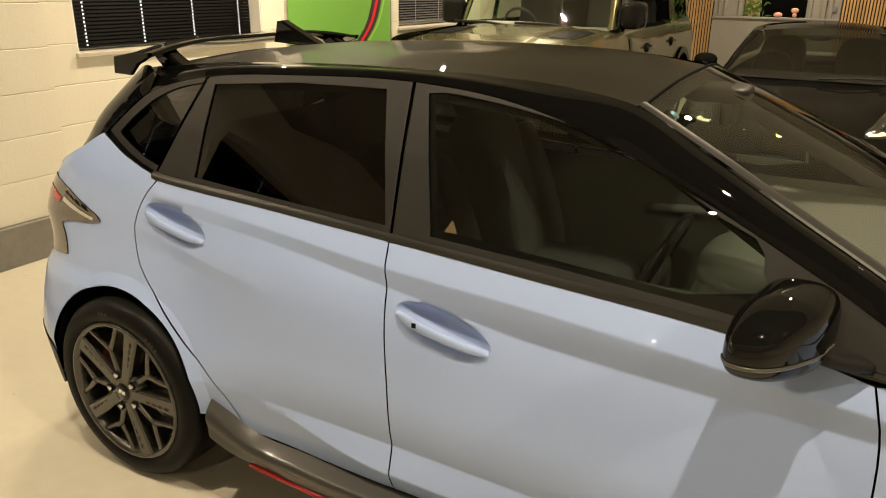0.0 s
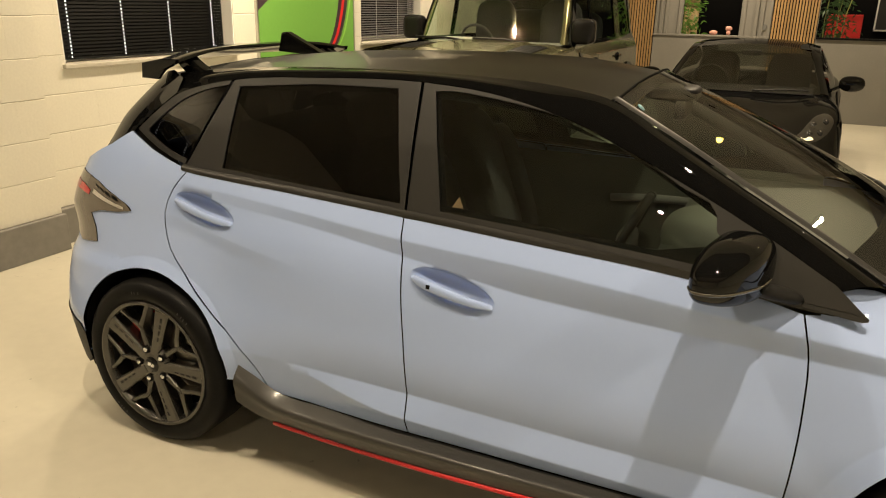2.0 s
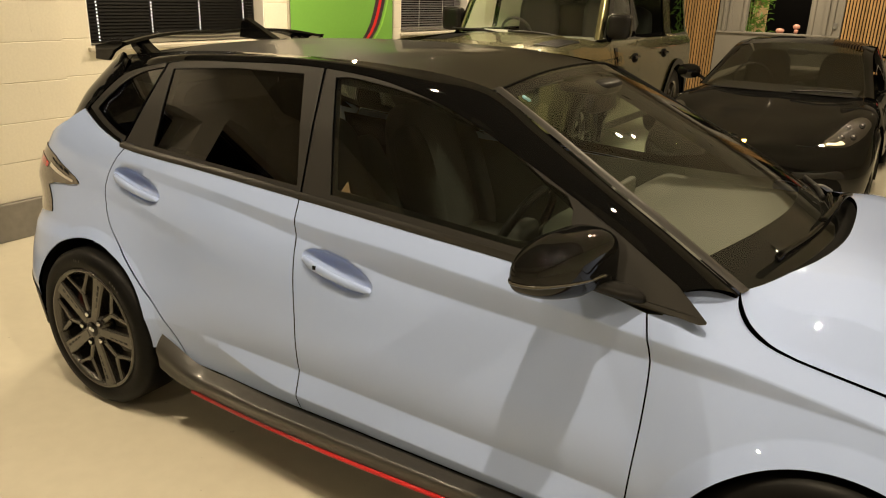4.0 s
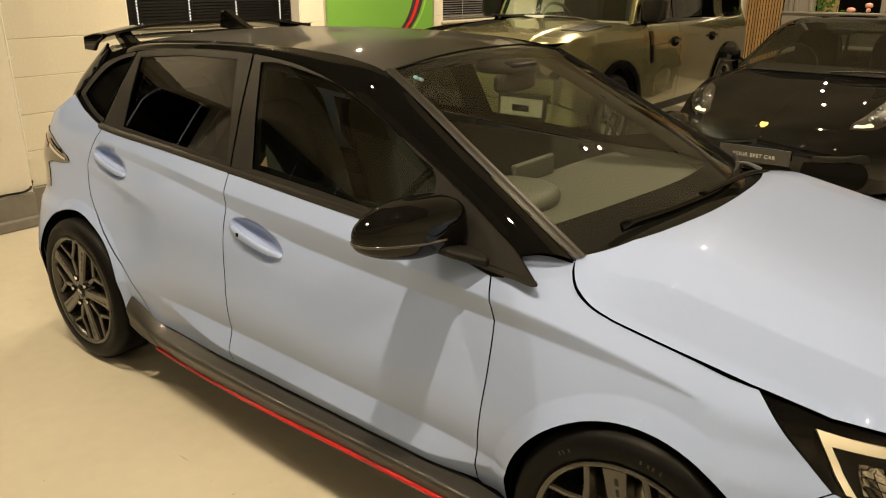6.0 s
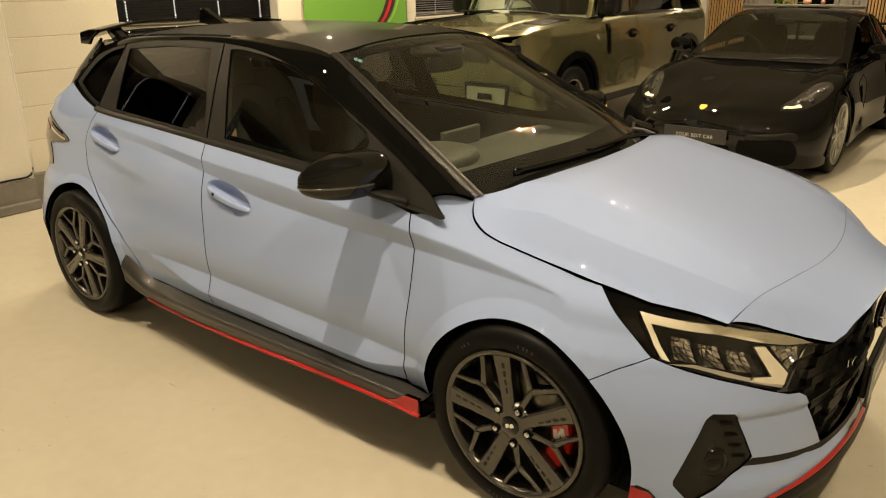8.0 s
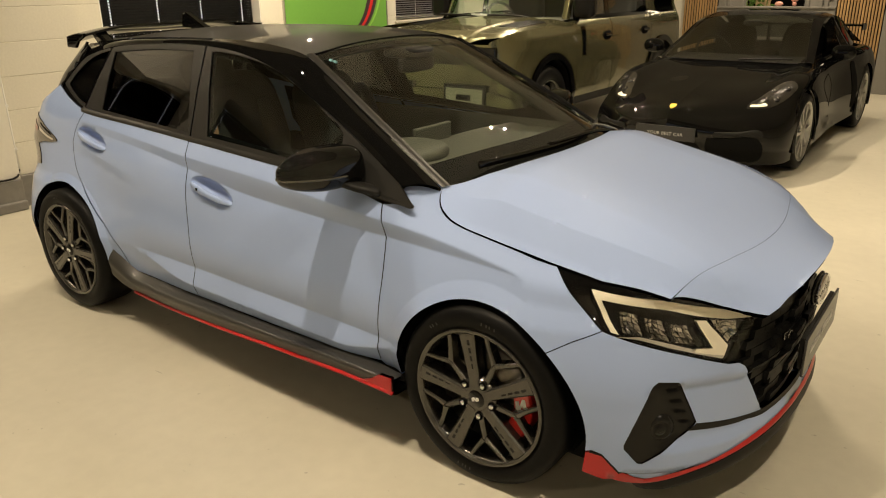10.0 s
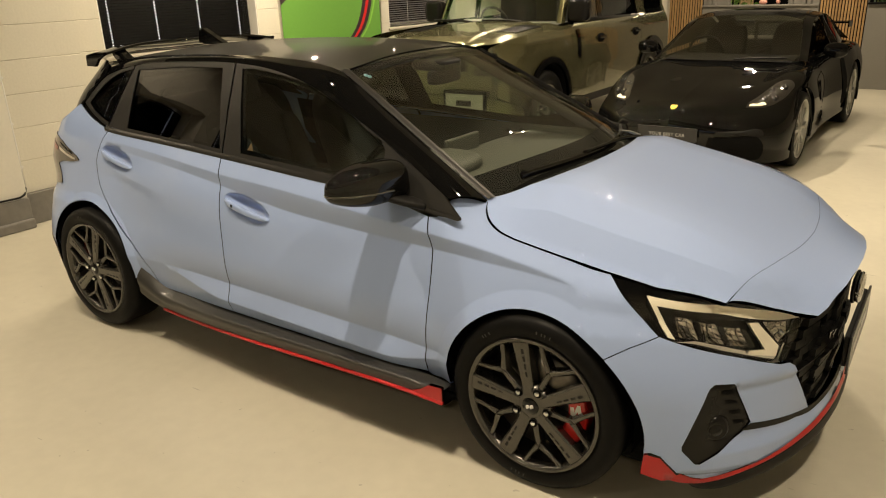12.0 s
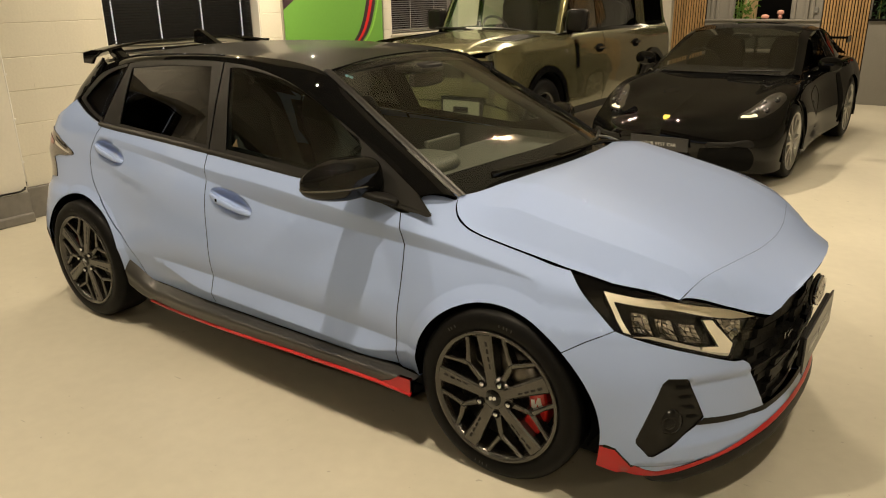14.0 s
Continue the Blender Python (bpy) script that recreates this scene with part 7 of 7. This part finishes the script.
        cover("intake_blade", [(0.40, 0.428), (0.56, 0.432), (0.72, 0.424), (0.73, 0.405), (0.56, 0.404), (0.38, 0.404)], "x", M["plastic"], "black light blade", 0.012, 0.006)
        cover("side_intake", [(0.70, 0.78), (0.60, 0.79), (0.50, 0.66), (0.44, 0.45), (0.47, 0.30), (0.56, 0.30), (0.62, 0.48)], "y", M["shell"], "dark side intake", 0.004)
        tube("door_seam", [at(0.425, 0.62, 0.0005), at(0.428, 0.4, 0.0005), at(0.432, 0.12, 0.0005)], 0.003, M["shell"], car, n=20, sides=6)
        # mirror
        tube("mirror_arm", [(1.62, -s * 0.74, 0.87), (1.62, -s * 0.85, 0.93)], 0.016, B, car, n=4)
        blob("door_mirror", (1.62, -s * 0.935, 0.955), (0.060, 0.110, 0.072), 0.85, B, car, "gloss black door mirror")
        # side glass and pillar
        wide(loft("side_glass", [[Vector((1.70, -s * 0.70, 0.885)), Vector((1.0, -s * 0.735, 0.91)), Vector((0.3, -s * 0.70, 0.94)), Vector((-0.05, -s * 0.64, 0.96))], [Vector((1.46, -s * 0.65, 1.02)), Vector((0.9, -s * 0.66, 1.07)), Vector((0.3, -s * 0.63, 1.06)), Vector((0.05, -s * 0.60, 1.02))], [Vector((1.20, -s * 0.585, 1.178)), Vector((0.85, -s * 0.575, 1.238)), Vector((0.4, -s * 0.575, 1.19)), Vector((0.12, -s * 0.57, 1.085))]], 16, 10, M["privacy"], car, "dark side glass", out=(0.7, 0, 0.9)))
        wide(loft("roof_rail", [[Vector((1.92, -s * 0.685, 0.865)), Vector((1.55, -s * 0.625, 1.03)), Vector((1.22, -s * 0.575, 1.188)), Vector((0.85, -s * 0.565, 1.250)), Vector((0.35, -s * 0.565, 1.202)), Vector((-0.1, -s * 0.60, 1.045)), Vector((-0.45, -s * 0.66, 0.91))], [Vector((1.94, -s * 0.655, 0.875)), Vector((1.56, -s * 0.585, 1.05)), Vector((1.22, -s * 0.53, 1.212)), Vector((0.85, -s * 0.50, 1.270)), Vector((0.3, -s * 0.48, 1.222)), Vector((-0.2, -s * 0.50, 1.065)), Vector((-0.55, -s * 0.52, 0.92))], [Vector((1.95, -s * 0.62, 0.875)), Vector((1.57, -s * 0.55, 1.05)), Vector((1.23, -s * 0.49, 1.224)), Vector((0.85, -s * 0.45, 1.282)), Vector((0.3, -s * 0.42, 1.236)), Vector((-0.2, -s * 0.44, 1.075)), Vector((-0.55, -s * 0.46, 0.925))]], 40, 10, B, car, "gloss black roof rail", out=(0.7, 0, 0.8)))
    wide(loft("windscreen", [[Vector((x0, y0, 0.872)), Vector((x1, y1, 1.05)), Vector((x2, y2, z2))] for x0, y0, x1, y1, x2, y2, z2 in ((1.95, -0.63, 1.59, -0.56, 1.23, -0.50, 1.222), (2.02, -0.3, 1.63, -0.27, 1.25, -0.25, 1.262), (2.04, 0, 1.65, 0, 1.26, 0, 1.275), (2.02, 0.3, 1.63, 0.27, 1.25, 0.25, 1.262), (1.95, 0.63, 1.59, 0.56, 1.23, 0.50, 1.222))], 14, 20, M["smoked"], car, "smoked windscreen", out=(1.2, 0, 0.8)))
    wide(loft("roof", [[Vector((1.24, y, 1.262 - d)), Vector((0.85, y * 0.98, 1.310 - d)), Vector((0.45, y * 0.96, 1.285 - d)), Vector((0.25, y * 0.94, 1.248 - d))] for y, d in ((-0.50, 0.034), (-0.25, 0.006), (0.0, 0.0), (0.25, 0.006), (0.50, 0.034))], 16, 16, B, car, "gloss black roof", out=(0.7, 0, 0.8)))
    wide(loft("hatch_glass", [[Vector((0.25, y * 0.94, 1.246 - d)), Vector((-0.15, y * 0.94, 1.092 - d * 0.6)), Vector((-0.55, y * 0.94, 0.93))] for y, d in ((-0.46, 0.03), (0.0, 0.0), (0.46, 0.03))], 10, 10, M["smoked"], car, "rear screen", out=(0.2, 0, 0.8)))
    # dash, wheel, seats
    loft("dashboard", [[Vector((x, y, z)) for y in (-0.62, 0.0, 0.62)] for x, z in ((1.95, 0.86), (1.7, 0.89), (1.52, 0.88), (1.5, 0.6))], 10, 10, M["felt"], car)
    tube("steering_wheel", [Matrix.Translation((1.40, -0.36, 0.90)) @ Matrix.Rotation(radians(-66), 4, "Y") @ Vector((0.18 * math.cos(a * math.pi / 8), 0.18 * math.sin(a * math.pi / 8), 0)) for a in range(17)], 0.013, M["felt"], car, "black steering wheel", n=40)
    for y in (-0.36, 0.36):
        blob("bucket_seat", (0.72, y, 0.83), (0.09, 0.22, 0.34), 0.5, M["felt"], car, "dark bucket seat", turn=Matrix.Rotation(radians(-14), 3, "Y"))
    blob("rear_view_mirror", (1.34, 0, 1.19), (0.02, 0.10, 0.03), 0.6, M["plastic"], car)
    tube("wiper", [(2.03, 0.10, 0.885), (2.01, 0.34, 0.90), (1.965, 0.58, 0.90)], 0.008, M["plastic"], car, "wiper arm", n=12)
    # wing
    wing = box("rear_wing", (-0.93, -0.66, 1.065), (-0.72, 0.66, 1.09), B, car, "black fixed rear wing", bevel=0.01)
    for s in (-1, 1):
        box("wing_end", (-0.95, s * 0.665 - 0.008, 1.02), (-0.70, s * 0.665 + 0.008, 1.10), B, wing, bevel=0.004)
        box("wing_post", (-0.86, s * 0.42 - 0.012, 0.84), (-0.78, s * 0.42 + 0.012, 1.07), B, wing, bevel=0.004)
    # nose crest as a plain gold shield, and the dealer plate
    crest = plates("nose_crest", [[(-0.026, 0.032), (0.026, 0.032), (0.028, 0.0), (0.016, -0.024), (0, -0.034), (-0.016, -0.024), (-0.028, 0.0)]], -0.004, 0.004, 0.001, M["gold"], car, "gold shield badge")
    crest.matrix_basis = pose(3.355, 0, 0.600, 0, 0, 90) @ pose(0, 0, 0, -62, 0, 0)
    box("front_plate", (3.475, -0.26, 0.335), (3.487, 0.26, 0.450), M["plate"], car, "dark dealer plate with pale lettering", bevel=0.002)
    lettering("YOUR BEST CAR", 0.040, pose(3.4885, 0.0, 0.385, 90, 0, 90), M["greytext"], "plate_lettering", car, "pale lettering", 1.08)
    box("plate_mount", (3.38, -0.2, 0.345), (3.474, 0.2, 0.44), M["plastic"], car, bevel=0.004)
    box("underbody", (-0.8, -0.7, 0.12), (3.0, 0.7, 0.22), M["shell"], car, bevel=0.02)
    box("cabin_tub", (0.2, -0.66, 0.2), (1.5, 0.66, 0.45), M["shell"], car, bevel=0.02)
    return car


sports_car()
